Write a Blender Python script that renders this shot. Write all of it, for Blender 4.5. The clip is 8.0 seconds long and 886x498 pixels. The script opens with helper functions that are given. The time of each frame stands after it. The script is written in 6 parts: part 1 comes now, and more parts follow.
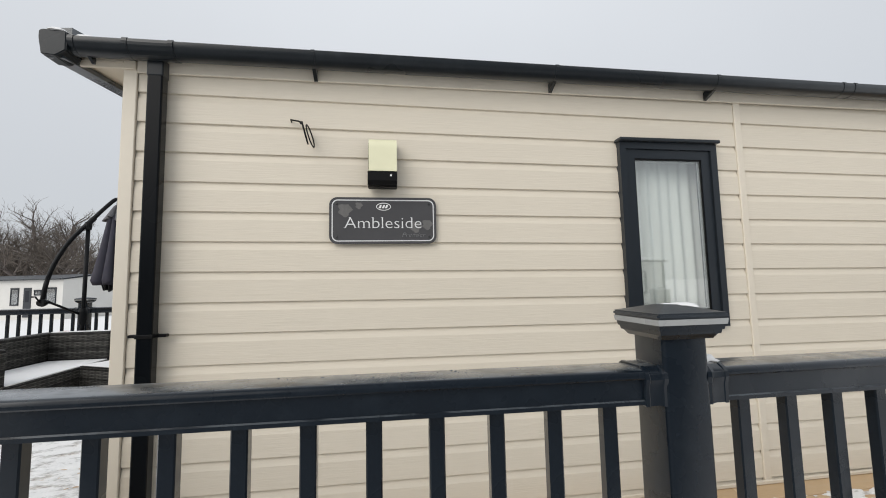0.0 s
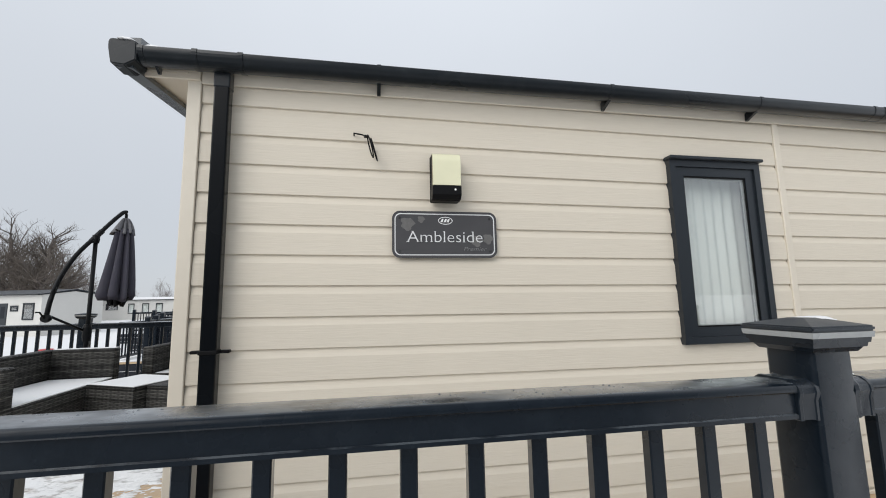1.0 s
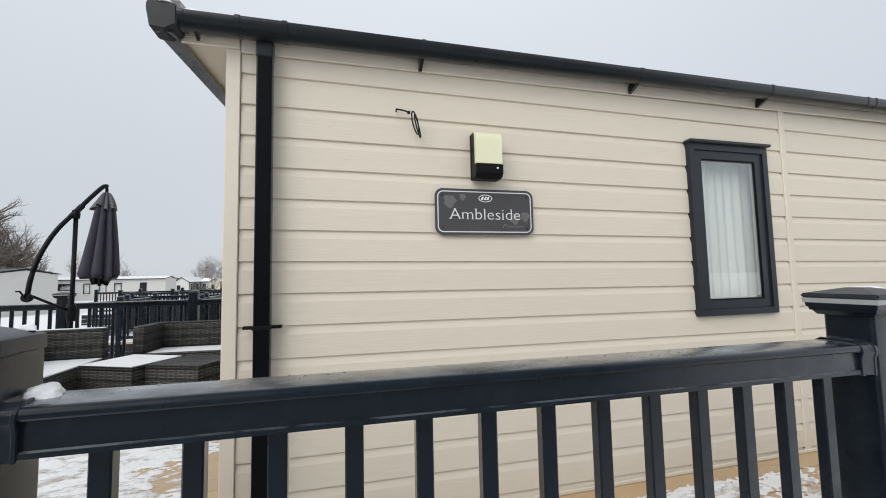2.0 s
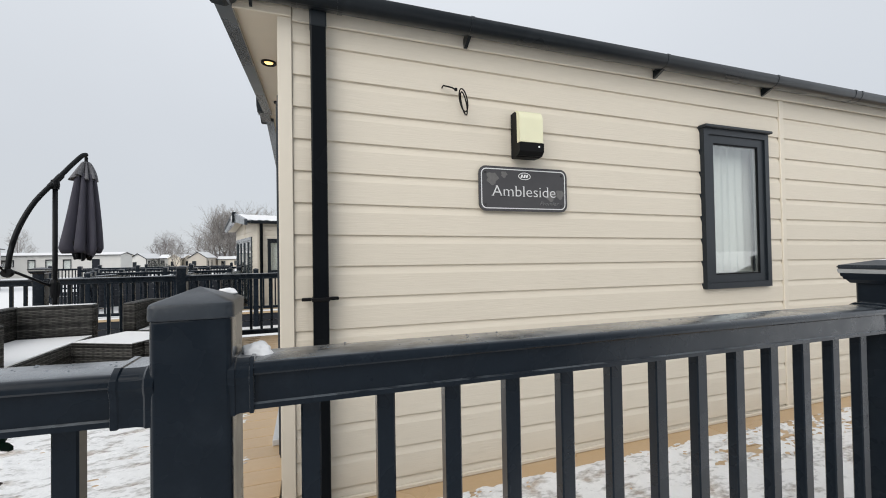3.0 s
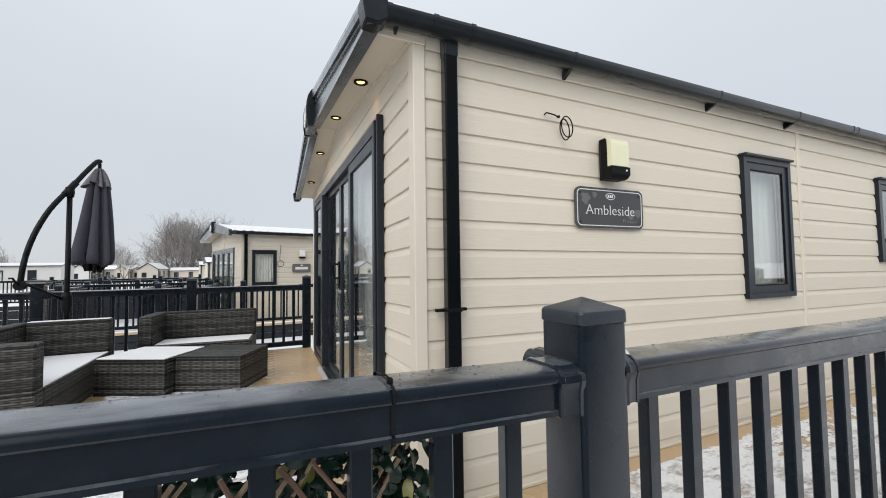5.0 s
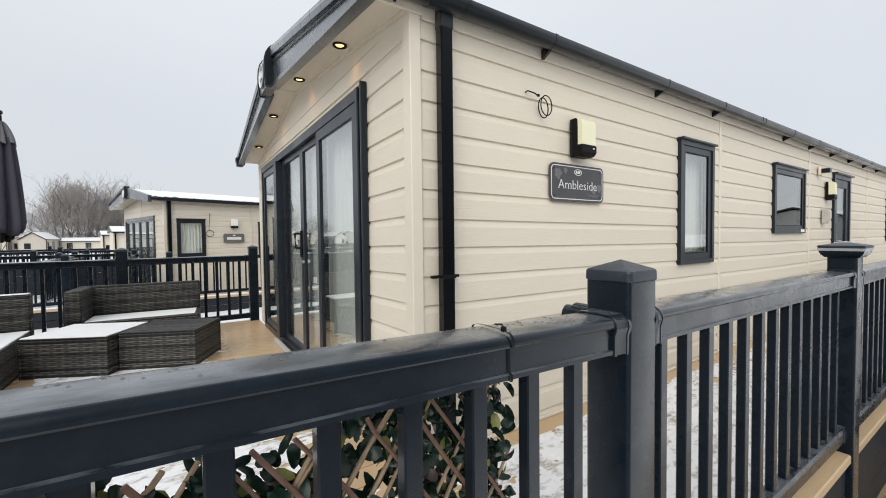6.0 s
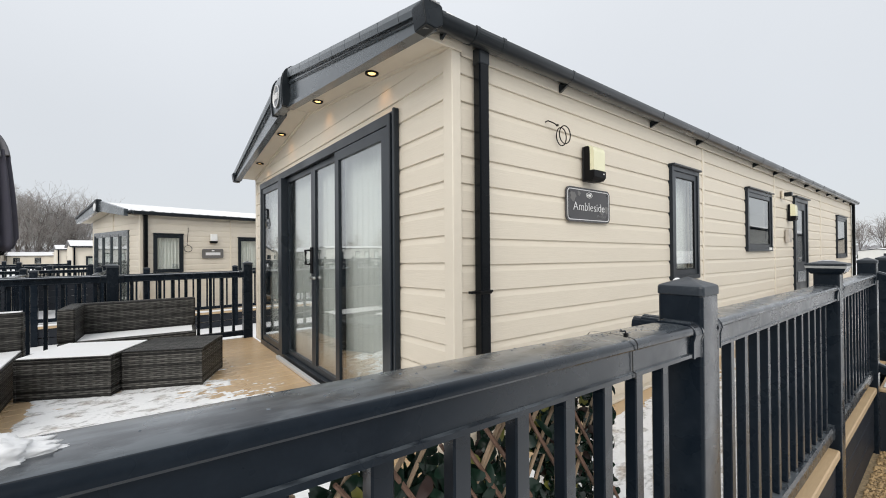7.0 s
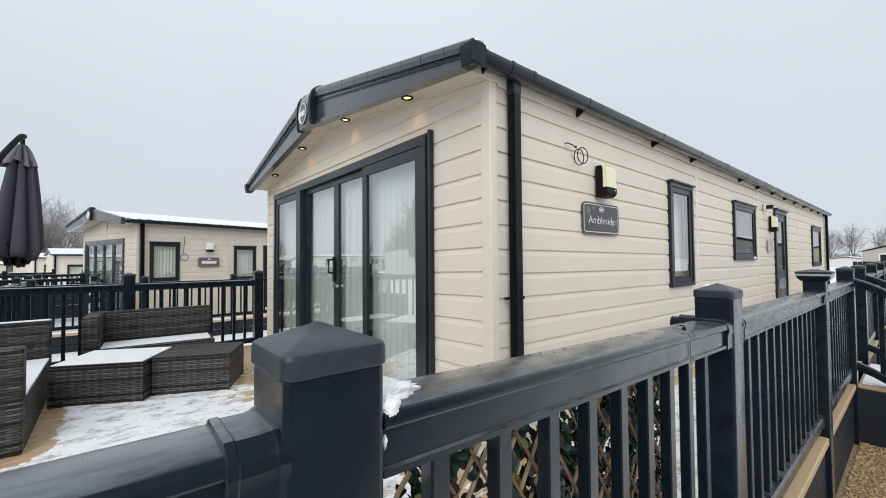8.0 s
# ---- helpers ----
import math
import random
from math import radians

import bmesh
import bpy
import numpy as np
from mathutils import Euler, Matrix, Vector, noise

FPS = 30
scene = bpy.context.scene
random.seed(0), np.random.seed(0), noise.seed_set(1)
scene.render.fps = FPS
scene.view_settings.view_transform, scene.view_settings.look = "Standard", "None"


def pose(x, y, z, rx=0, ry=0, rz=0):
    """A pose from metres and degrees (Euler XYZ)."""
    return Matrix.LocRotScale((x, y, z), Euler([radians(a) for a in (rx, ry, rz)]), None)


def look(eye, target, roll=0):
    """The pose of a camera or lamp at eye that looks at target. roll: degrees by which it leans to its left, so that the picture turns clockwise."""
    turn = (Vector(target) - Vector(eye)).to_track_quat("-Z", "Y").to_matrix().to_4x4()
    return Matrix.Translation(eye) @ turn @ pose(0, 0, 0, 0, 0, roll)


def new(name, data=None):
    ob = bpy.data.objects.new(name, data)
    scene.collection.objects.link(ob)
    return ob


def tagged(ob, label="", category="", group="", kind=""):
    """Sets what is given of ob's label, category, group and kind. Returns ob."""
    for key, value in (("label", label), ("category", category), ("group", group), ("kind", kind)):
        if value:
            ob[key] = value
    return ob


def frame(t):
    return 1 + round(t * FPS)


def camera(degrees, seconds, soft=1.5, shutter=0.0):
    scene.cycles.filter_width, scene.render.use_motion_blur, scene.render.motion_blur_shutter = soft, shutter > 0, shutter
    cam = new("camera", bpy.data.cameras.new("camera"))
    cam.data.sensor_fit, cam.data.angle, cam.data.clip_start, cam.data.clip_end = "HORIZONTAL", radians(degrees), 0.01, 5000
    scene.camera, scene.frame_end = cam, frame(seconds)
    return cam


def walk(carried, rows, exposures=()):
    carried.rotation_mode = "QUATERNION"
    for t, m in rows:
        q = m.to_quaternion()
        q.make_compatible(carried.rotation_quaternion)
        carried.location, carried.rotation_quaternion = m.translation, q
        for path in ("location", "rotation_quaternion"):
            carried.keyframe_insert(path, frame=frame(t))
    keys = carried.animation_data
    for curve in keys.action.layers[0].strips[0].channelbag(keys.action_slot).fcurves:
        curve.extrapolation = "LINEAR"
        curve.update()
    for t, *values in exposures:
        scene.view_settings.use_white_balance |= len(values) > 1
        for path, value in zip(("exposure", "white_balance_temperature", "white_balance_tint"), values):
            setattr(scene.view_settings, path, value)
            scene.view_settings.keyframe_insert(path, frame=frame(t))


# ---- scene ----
cam = camera(96.1, 8.0, soft=1.0)
METRES, EYE, TILT, LEAN, TURN = 3.0, 1.16, 0.0, 0.0, -8.3
ROWS = [
    (0.0, 0.0, 0.0, 0.0, 0.1, 4.92, 1.19),
    (0.5, -0.0663, 0.0008, -0.0036, -0.49, 6.45, 1.21),
    (1.0, -0.1279, 0.0051, -0.0005, -1.77, 7.22, 1.08),
    (1.5, -0.1866, 0.0029, -0.0021, -3.26, 6.32, 1.1),
    (3.0, -0.3806, -0.009, -0.008, -10.45, 0.9, 0.95),
    (3.5, -0.4464, -0.0055, -0.0103, -10.36, 3.04, 0.98),
    (4.0, -0.5143, 0.0032, -0.0055, -9.7, 4.6, 0.9),
    (5.5, -0.695, 0.0056, -0.0017, -20.94, 0.17, 0.7),
    (6.0, -0.746, 0.0102, -0.0032, -25.36, -1.81, 0.66),
    (6.5, -0.8059, 0.0176, -0.0043, -28.23, -1.0, 0.58),
    (7.0, -0.8687, 0.0227, 0.0021, -29.37, 0.41, 0.46),
    (7.5, -0.935, 0.0189, 0.0058, -29.76, 1.48, 0.46),
    (8.0, -0.996, 0.0102, 0.0063, -31.52, 1.56, 0.46),
]
walk(cam, [(t, pose(0, 0, EYE, TILT, LEAN, TURN) @ pose(METRES * x, METRES * y, METRES * z, 90 + pitch, roll, yaw)) for t, x, y, z, yaw, pitch, roll in ROWS],
     exposures=((0.0, -0.09, 6530, 10), (0.5, -0.08, 6480, 10), (1.0, -0.09, 6350, 10), (1.5, -0.07, 6350, 10), (3.0, -0.01, 6450, 10), (4.0, -0.05, 6380, 10), (5.5, 0.04, 6390, 10), (6.5, 0.12, 6560, 10), (7.0, 0.10, 6540, 10), (7.5, 0.05, 6400, 10), (8.0, 0.03, 6250, 10)))

# ---- world and light: an even overcast winter sky ----
SUN_EL, SUN_ROT = 34.0, 225.0
world = bpy.data.worlds.new("overcast")
scene.world = world
world.use_nodes = True
wn = world.node_tree.nodes
wl = world.node_tree.links
wn.clear()
w_out = wn.new("ShaderNodeOutputWorld")
w_bg = wn.new("ShaderNodeBackground")
w_sky = wn.new("ShaderNodeTexSky")
w_sky.sky_type = "NISHITA"
w_sky.sun_disc = False
w_sky.sun_elevation = radians(SUN_EL)
w_sky.sun_rotation = radians(SUN_ROT)
w_scale = wn.new("ShaderNodeVectorMath")
w_scale.operation = "SCALE"
w_scale.inputs["Scale"].default_value = 0.12
w_geo = wn.new("ShaderNodeTexCoord")
w_sep = wn.new("ShaderNodeSeparateXYZ")
w_ramp = wn.new("ShaderNodeMapRange")          # the zenith of a cloudy sky is brighter than its rim
w_ramp.inputs["From Min"].default_value = 0.0
w_ramp.inputs["From Max"].default_value = 1.0
w_ramp.inputs["To Min"].default_value = 0.70
w_ramp.inputs["To Max"].default_value = 1.20
w_rise = wn.new("ShaderNodeMath")
w_rise.operation = "POWER"
w_rise.use_clamp = True
w_rise.inputs[1].default_value = 1.9
w_noise = wn.new("ShaderNodeTexNoise")
w_noise.inputs["Scale"].default_value = 1.6
w_noise.inputs["Detail"].default_value = 4.0
w_nr = wn.new("ShaderNodeMapRange")
w_nr.inputs["To Min"].default_value = 0.93
w_nr.inputs["To Max"].default_value = 1.07
w_mul = wn.new("ShaderNodeMath")
w_mul.operation = "MULTIPLY"
w_cloud = wn.new("ShaderNodeVectorMath")
w_cloud.operation = "SCALE"
w_cloud.inputs[0].default_value = (0.945, 0.985, 1.035)
w_mix = wn.new("ShaderNodeMix")
w_mix.data_type = "RGBA"
w_mix.inputs["Factor"].default_value = 0.92
wl.new(w_geo.outputs["Generated"], w_sep.inputs[0])
wl.new(w_geo.outputs["Generated"], w_noise.inputs["Vector"])
wl.new(w_noise.outputs["Fac"], w_nr.inputs["Value"])
wl.new(w_sep.outputs["Z"], w_rise.inputs[0])
wl.new(w_rise.outputs[0], w_ramp.inputs["Value"])
wl.new(w_ramp.outputs["Result"], w_mul.inputs[0])
wl.new(w_nr.outputs["Result"], w_mul.inputs[1])
wl.new(w_mul.outputs[0], w_cloud.inputs["Scale"])
wl.new(w_sky.outputs["Color"], w_scale.inputs[0])
wl.new(w_scale.outputs["Vector"], w_mix.inputs["A"])
wl.new(w_cloud.outputs["Vector"], w_mix.inputs["B"])
wl.new(w_mix.outputs["Result"], w_bg.inputs["Color"])
w_bg.inputs["Strength"].default_value = 1.0
wl.new(w_bg.outputs[0], w_out.inputs[0])

sun_data = bpy.data.lights.new("sun", "SUN")
sun_data.energy = 1.85
sun_data.angle = radians(50)
sun_data.color = (1.0, 0.96, 0.9)
sun = new("sun", sun_data)
sun.matrix_world = look((-20, -20, 19), (0, 0, 0))


# ---- materials ----
def material(name, colour, rough=0.6, metal=0.0, spread=0.12, grain=40.0, bump=0.0, stretch=(1, 1, 1), coarse=1.3, spec=0.5, per_piece=0.0, dirt=None, dirt_scale=2.0, dirt_amount=0.0, wavy=0.0, sheen=None, coat=0.0, blotch=0.1, pale_tops=None):
    """Colour with variation at two scales, fine relief and, where asked, a drift from piece to piece and stains."""
    m = bpy.data.materials.new(name)
    m.use_nodes = True
    n, l = m.node_tree.nodes, m.node_tree.links
    b = n["Principled BSDF"]
    b.inputs["Roughness"].default_value = rough
    b.inputs["Metallic"].default_value = metal
    b.inputs["Specular IOR Level"].default_value = spec
    co = n.new("ShaderNodeTexCoord")
    mp = n.new("ShaderNodeMapping")
    mp.inputs["Scale"].default_value = stretch
    l.new(co.outputs["Object"], mp.inputs["Vector"])
    fine = n.new("ShaderNodeTexNoise")
    fine.inputs["Scale"].default_value = grain
    fine.inputs["Detail"].default_value = 6
    fine.inputs["Distortion"].default_value = wavy
    big = n.new("ShaderNodeTexNoise")
    big.inputs["Scale"].default_value = coarse
    big.inputs["Detail"].default_value = 3
    l.new(mp.outputs["Vector"], fine.inputs["Vector"])
    l.new(co.outputs["Object"], big.inputs["Vector"])
    add = n.new("ShaderNodeMath")
    add.operation = "ADD"
    l.new(fine.outputs["Fac"], add.inputs[0])
    l.new(big.outputs["Fac"], add.inputs[1])
    rng = n.new("ShaderNodeMapRange")
    rng.inputs["From Min"].default_value = 0.6
    rng.inputs["From Max"].default_value = 1.4
    rng.inputs["To Min"].default_value = 1 - spread
    rng.inputs["To Max"].default_value = 1 + spread
    l.new(add.outputs[0], rng.inputs["Value"])
    value = rng.outputs["Result"]
    if per_piece:
        info = n.new("ShaderNodeObjectInfo")
        pr = n.new("ShaderNodeMapRange")
        pr.inputs["To Min"].default_value = 1 - per_piece
        pr.inputs["To Max"].default_value = 1 + per_piece
        l.new(info.outputs["Random"], pr.inputs["Value"])
        mul = n.new("ShaderNodeMath")
        mul.operation = "MULTIPLY"
        l.new(value, mul.inputs[0])
        l.new(pr.outputs["Result"], mul.inputs[1])
        value = mul.outputs[0]
    sc = n.new("ShaderNodeVectorMath")
    sc.operation = "SCALE"
    sc.inputs[0].default_value = colour
    l.new(value, sc.inputs["Scale"])
    out = sc.outputs["Vector"]
    if dirt:
        dn = n.new("ShaderNodeTexNoise")
        dn.inputs["Scale"].default_value = dirt_scale
        dn.inputs["Detail"].default_value = 8
        dn.inputs["Roughness"].default_value = 0.65
        l.new(mp.outputs["Vector"], dn.inputs["Vector"])
        dr = n.new("ShaderNodeMapRange")
        dr.inputs["From Min"].default_value = 0.5
        dr.inputs["From Max"].default_value = 0.72
        dr.inputs["To Max"].default_value = dirt_amount
        l.new(dn.outputs["Fac"], dr.inputs["Value"])
        mx = n.new("ShaderNodeMix")
        mx.data_type = "RGBA"
        l.new(dr.outputs["Result"], mx.inputs["Factor"])
        l.new(out, mx.inputs["A"])
        mx.inputs["B"].default_value = (*dirt, 1)
        out = mx.outputs["Result"]
    if pale_tops:                       # level tops, picked by their normal, take a paler colour in patches
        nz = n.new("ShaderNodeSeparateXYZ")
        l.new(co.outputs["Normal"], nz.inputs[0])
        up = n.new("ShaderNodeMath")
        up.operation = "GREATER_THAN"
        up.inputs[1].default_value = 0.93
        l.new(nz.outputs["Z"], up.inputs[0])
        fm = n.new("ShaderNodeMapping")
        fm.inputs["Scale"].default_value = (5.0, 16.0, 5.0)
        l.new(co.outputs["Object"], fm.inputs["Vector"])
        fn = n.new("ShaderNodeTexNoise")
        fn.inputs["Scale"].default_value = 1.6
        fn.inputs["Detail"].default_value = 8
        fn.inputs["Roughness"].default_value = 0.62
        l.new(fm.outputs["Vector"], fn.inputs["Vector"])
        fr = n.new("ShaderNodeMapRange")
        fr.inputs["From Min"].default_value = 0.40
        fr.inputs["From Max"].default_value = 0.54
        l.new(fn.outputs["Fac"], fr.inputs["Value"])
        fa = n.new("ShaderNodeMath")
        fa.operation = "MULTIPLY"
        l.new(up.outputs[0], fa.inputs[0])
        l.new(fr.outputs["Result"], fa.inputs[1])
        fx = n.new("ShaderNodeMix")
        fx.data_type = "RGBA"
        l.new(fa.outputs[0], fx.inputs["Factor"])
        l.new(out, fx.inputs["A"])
        fx.inputs["B"].default_value = (*pale_tops, 1)
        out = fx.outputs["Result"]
    l.new(out, b.inputs["Base Color"])
    rr = n.new("ShaderNodeMapRange")
    rr.inputs["From Min"].default_value = 0.3
    rr.inputs["From Max"].default_value = 0.7
    rr.inputs["To Min"].default_value = max(0.02, rough - blotch)
    rr.inputs["To Max"].default_value = min(1, rough + blotch)
    l.new(big.outputs["Fac"], rr.inputs["Value"])
    l.new(rr.outputs["Result"], b.inputs["Roughness"])
    if sheen:                       # gloss that grows towards grazing sight
        lw = n.new("ShaderNodeLayerWeight")
        lw.inputs["Blend"].default_value = 0.5
        sr = n.new("ShaderNodeMapRange")
        sr.inputs["From Min"].default_value = 0.20
        sr.inputs["From Max"].default_value = 0.56
        sr.inputs["To Min"].default_value = spec
        sr.inputs["To Max"].default_value = sheen
        l.new(lw.outputs["Facing"], sr.inputs["Value"])
        l.new(sr.outputs["Result"], b.inputs["Specular IOR Level"])
        if coat:
            cr = n.new("ShaderNodeMapRange")
            cr.inputs["From Min"].default_value = 0.50
            cr.inputs["From Max"].default_value = 0.82
            cr.inputs["To Max"].default_value = coat
            l.new(lw.outputs["Facing"], cr.inputs["Value"])
            l.new(cr.outputs["Result"], b.inputs["Coat Weight"])
            b.inputs["Coat Roughness"].default_value = 0.26
            b.inputs["Coat IOR"].default_value = 1.7
    if bump:
        bp = n.new("ShaderNodeBump")
        bp.inputs["Strength"].default_value = 1.0
        bp.inputs["Distance"].default_value = bump
        l.new(fine.outputs["Fac"], bp.inputs["Height"])
        l.new(bp.outputs["Normal"], b.inputs["Normal"])
    return m


def weave_material(name, dark, light):
    """Flat woven resin: level strips of uneven tone that pass over and under upright ribs, recess shade coloured in."""
    m = bpy.data.materials.new(name)
    m.use_nodes = True
    n, l = m.node_tree.nodes, m.node_tree.links
    b = n["Principled BSDF"]
    b.inputs["Roughness"].default_value = 0.5
    b.inputs["Specular IOR Level"].default_value = 0.25

    def calc(op, x, y=None):
        node = n.new("ShaderNodeMath")
        node.operation = op
        for i, v in enumerate((x, y)):
            if v is None:
                continue
            if isinstance(v, (int, float)):
                node.inputs[i].default_value = v
            else:
                l.new(v, node.inputs[i])
        return node.outputs[0]

    co = n.new("ShaderNodeTexCoord")
    sep = n.new("ShaderNodeSeparateXYZ")
    nor = n.new("ShaderNodeSeparateXYZ")
    l.new(co.outputs["Object"], sep.inputs[0])
    l.new(co.outputs["Normal"], nor.inputs[0])
    x, y, z = sep.outputs["X"], sep.outputs["Y"], sep.outputs["Z"]
    flat = calc("GREATER_THAN", nor.outputs["Z"], 0.6)          # tops are woven across their depth
    upright = calc("SUBTRACT", 1.0, flat)
    wob = n.new("ShaderNodeTexNoise")
    wob.inputs["Scale"].default_value = 9.0
    l.new(co.outputs["Object"], wob.inputs["Vector"])
    height = calc("ADD", calc("MULTIPLY", z, upright), calc("MULTIPLY", y, flat))
    height = calc("ADD", height, calc("MULTIPLY", wob.outputs["Fac"], 0.006))
    along = calc("ADD", x, calc("MULTIPLY", y, upright))
    strips = calc("DIVIDE", height, 0.0165)
    row = calc("FLOOR", strips)
    part_of = calc("FRACT", strips)
    edge = calc("MINIMUM", part_of, calc("SUBTRACT", 1.0, part_of))
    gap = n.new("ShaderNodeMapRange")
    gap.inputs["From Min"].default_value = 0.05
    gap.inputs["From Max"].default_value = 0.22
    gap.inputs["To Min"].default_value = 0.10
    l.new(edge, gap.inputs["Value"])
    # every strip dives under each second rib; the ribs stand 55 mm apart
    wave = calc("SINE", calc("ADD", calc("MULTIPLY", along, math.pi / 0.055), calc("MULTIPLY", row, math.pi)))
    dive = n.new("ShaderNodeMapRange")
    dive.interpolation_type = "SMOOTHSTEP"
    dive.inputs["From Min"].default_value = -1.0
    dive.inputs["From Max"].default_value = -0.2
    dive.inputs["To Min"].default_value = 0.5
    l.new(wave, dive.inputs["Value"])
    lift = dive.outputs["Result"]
    tone = n.new("ShaderNodeTexWhiteNoise")
    tone.noise_dimensions = "1D"
    l.new(row, tone.inputs["W"])
    blot = n.new("ShaderNodeTexNoise")
    blot.inputs["Scale"].default_value = 14.0
    blot.inputs["Detail"].default_value = 5
    l.new(co.outputs["Object"], blot.inputs["Vector"])
    mixf = calc("ADD", calc("MULTIPLY", tone.outputs["Value"], 0.95), calc("MULTIPLY", calc("SUBTRACT", blot.outputs["Fac"], 0.55), 0.9))
    mx = n.new("ShaderNodeMix")
    mx.data_type = "RGBA"
    mx.inputs["A"].default_value = (*dark, 1)
    mx.inputs["B"].default_value = (*light, 1)
    l.new(mixf, mx.inputs["Factor"])
    # shade between the strips and under the ribs is multiplied into the colour
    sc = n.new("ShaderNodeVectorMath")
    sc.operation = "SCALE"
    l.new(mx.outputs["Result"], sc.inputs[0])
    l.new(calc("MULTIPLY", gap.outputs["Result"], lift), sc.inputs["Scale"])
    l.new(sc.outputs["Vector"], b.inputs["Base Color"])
    bp = n.new("ShaderNodeBump")
    bp.inputs["Distance"].default_value = 0.004
    l.new(calc("MULTIPLY", gap.outputs["Result"], lift), bp.inputs["Height"])
    l.new(bp.outputs["Normal"], b.inputs["Normal"])
    return m


def glass_material(name, tint=(0.94, 0.965, 0.95), gloss=0.18):
    m = bpy.data.materials.new(name)
    m.use_nodes = True
    n, l = m.node_tree.nodes, m.node_tree.links
    n.clear()
    out = n.new("ShaderNodeOutputMaterial")
    mix = n.new("ShaderNodeMixShader")
    tr = n.new("ShaderNodeBsdfTransparent")
    tr.inputs["Color"].default_value = (*tint, 1)
    gl = n.new("ShaderNodeBsdfGlossy")
    gl.inputs["Roughness"].default_value = 0.01
    lw = n.new("ShaderNodeLayerWeight")
    lw.inputs["Blend"].default_value = 0.5
    pw = n.new("ShaderNodeMath")
    pw.operation = "POWER"
    pw.inputs[1].default_value = 2.4
    l.new(lw.outputs["Facing"], pw.inputs[0])
    rm = n.new("ShaderNodeMapRange")
    rm.inputs["To Min"].default_value = gloss
    rm.inputs["To Max"].default_value = 0.92
    l.new(pw.outputs[0], rm.inputs["Value"])
    l.new(rm.outputs["Result"], mix.inputs[0])
    l.new(tr.outputs[0], mix.inputs[1])
    l.new(gl.outputs[0], mix.inputs[2])
    l.new(mix.outputs[0], out.inputs[0])
    return m


def slush_material(name):
    """Melting snow: white grains with wet, see-through patches between them."""
    m = material(name, (0.79, 0.79, 0.79), 0.7, spread=0.03, grain=60, bump=0.003, coarse=4, spec=0.3)
    n, l = m.node_tree.nodes, m.node_tree.links
    co = n.new("ShaderNodeTexCoord")
    mp = n.new("ShaderNodeMapping")
    mp.inputs["Scale"].default_value = (1.0, 1.9, 1.0)
    l.new(co.outputs["Object"], mp.inputs["Vector"])
    total = None
    for scale, weight in ((5.0, 0.66), (26.0, 0.34)):
        tex = n.new("ShaderNodeTexNoise")
        tex.inputs["Scale"].default_value = scale
        tex.inputs["Detail"].default_value = 5
        tex.inputs["Distortion"].default_value = 0.4
        l.new(mp.outputs["Vector"], tex.inputs["Vector"])
        mul = n.new("ShaderNodeMath")
        mul.operation = "MULTIPLY_ADD"
        mul.inputs[1].default_value = weight
        l.new(tex.outputs["Fac"], mul.inputs[0])
        if total:
            l.new(total, mul.inputs[2])
        else:
            mul.inputs[2].default_value = 0.0
        total = mul.outputs[0]
    wet = n.new("ShaderNodeMapRange")
    wet.inputs["From Min"].default_value = 0.36
    wet.inputs["From Max"].default_value = 0.50
    wet.inputs["To Min"].default_value = 0.34
    wet.inputs["To Max"].default_value = 1.0
    l.new(total, wet.inputs["Value"])
    l.new(wet.outputs["Result"], n["Principled BSDF"].inputs["Alpha"])
    return m


def lamp_material(name, colour, strength):
    m = bpy.data.materials.new(name)
    m.use_nodes = True
    b = m.node_tree.nodes["Principled BSDF"]
    b.inputs["Base Color"].default_value = (*colour, 1)
    b.inputs["Emission Color"].default_value = (*colour, 1)
    b.inputs["Emission Strength"].default_value = strength
    return m


M_SIDING = material("cream siding", (0.66, 0.60, 0.50), 0.55, spread=0.04, grain=26, bump=0.0011, stretch=(0.30, 0.30, 5), wavy=0.6, coarse=0.8, per_piece=0.012, spec=0.35)
M_CREAM = material("cream trim", (0.67, 0.61, 0.51), 0.5, spread=0.025, grain=20, coarse=1.5, dirt=(0.4, 0.36, 0.29), dirt_scale=5, dirt_amount=0.12)
M_SOFFIT = material("cream soffit", (0.66, 0.59, 0.48), 0.5, spread=0.03, grain=12)
M_BAL = material("anthracite plastic", (0.0058, 0.0096, 0.0148), 0.29, spec=0.12, sheen=1.0, coat=0.8, blotch=0.15, pale_tops=(0.075, 0.087, 0.098), spread=0.16, grain=160, bump=0.00006, coarse=11, dirt=(0.036, 0.046, 0.058), dirt_scale=14, dirt_amount=0.14)
M_CAPTOP = material("anthracite cap plastic", (0.015, 0.0205, 0.0275), 0.36, spec=0.35, sheen=0.8, spread=0.12, grain=120, bump=0.0003, coarse=5, dirt=(0.08, 0.088, 0.095), dirt_scale=30, dirt_amount=0.3)
M_BAND = material("pale grey band", (0.32, 0.33, 0.33), 0.35, spread=0.1, grain=60)
M_FRAME = material("anthracite frame", (0.014, 0.0185, 0.024), 0.36, spec=0.22, sheen=0.8, spread=0.06, grain=90, coarse=2)
M_FASCIA = material("grey moulded fascia", (0.040, 0.050, 0.058), 0.24, spread=0.08, grain=70, coarse=2, spec=0.5, sheen=1.0, coat=0.7)
M_GUTTER = material("dark gutter plastic", (0.0085, 0.0115, 0.0145), 0.33, spec=0.20, sheen=1.0, coat=0.35, spread=0.12, grain=60, coarse=2.5, dirt=(0.03, 0.036, 0.04), dirt_scale=9, dirt_amount=0.3)
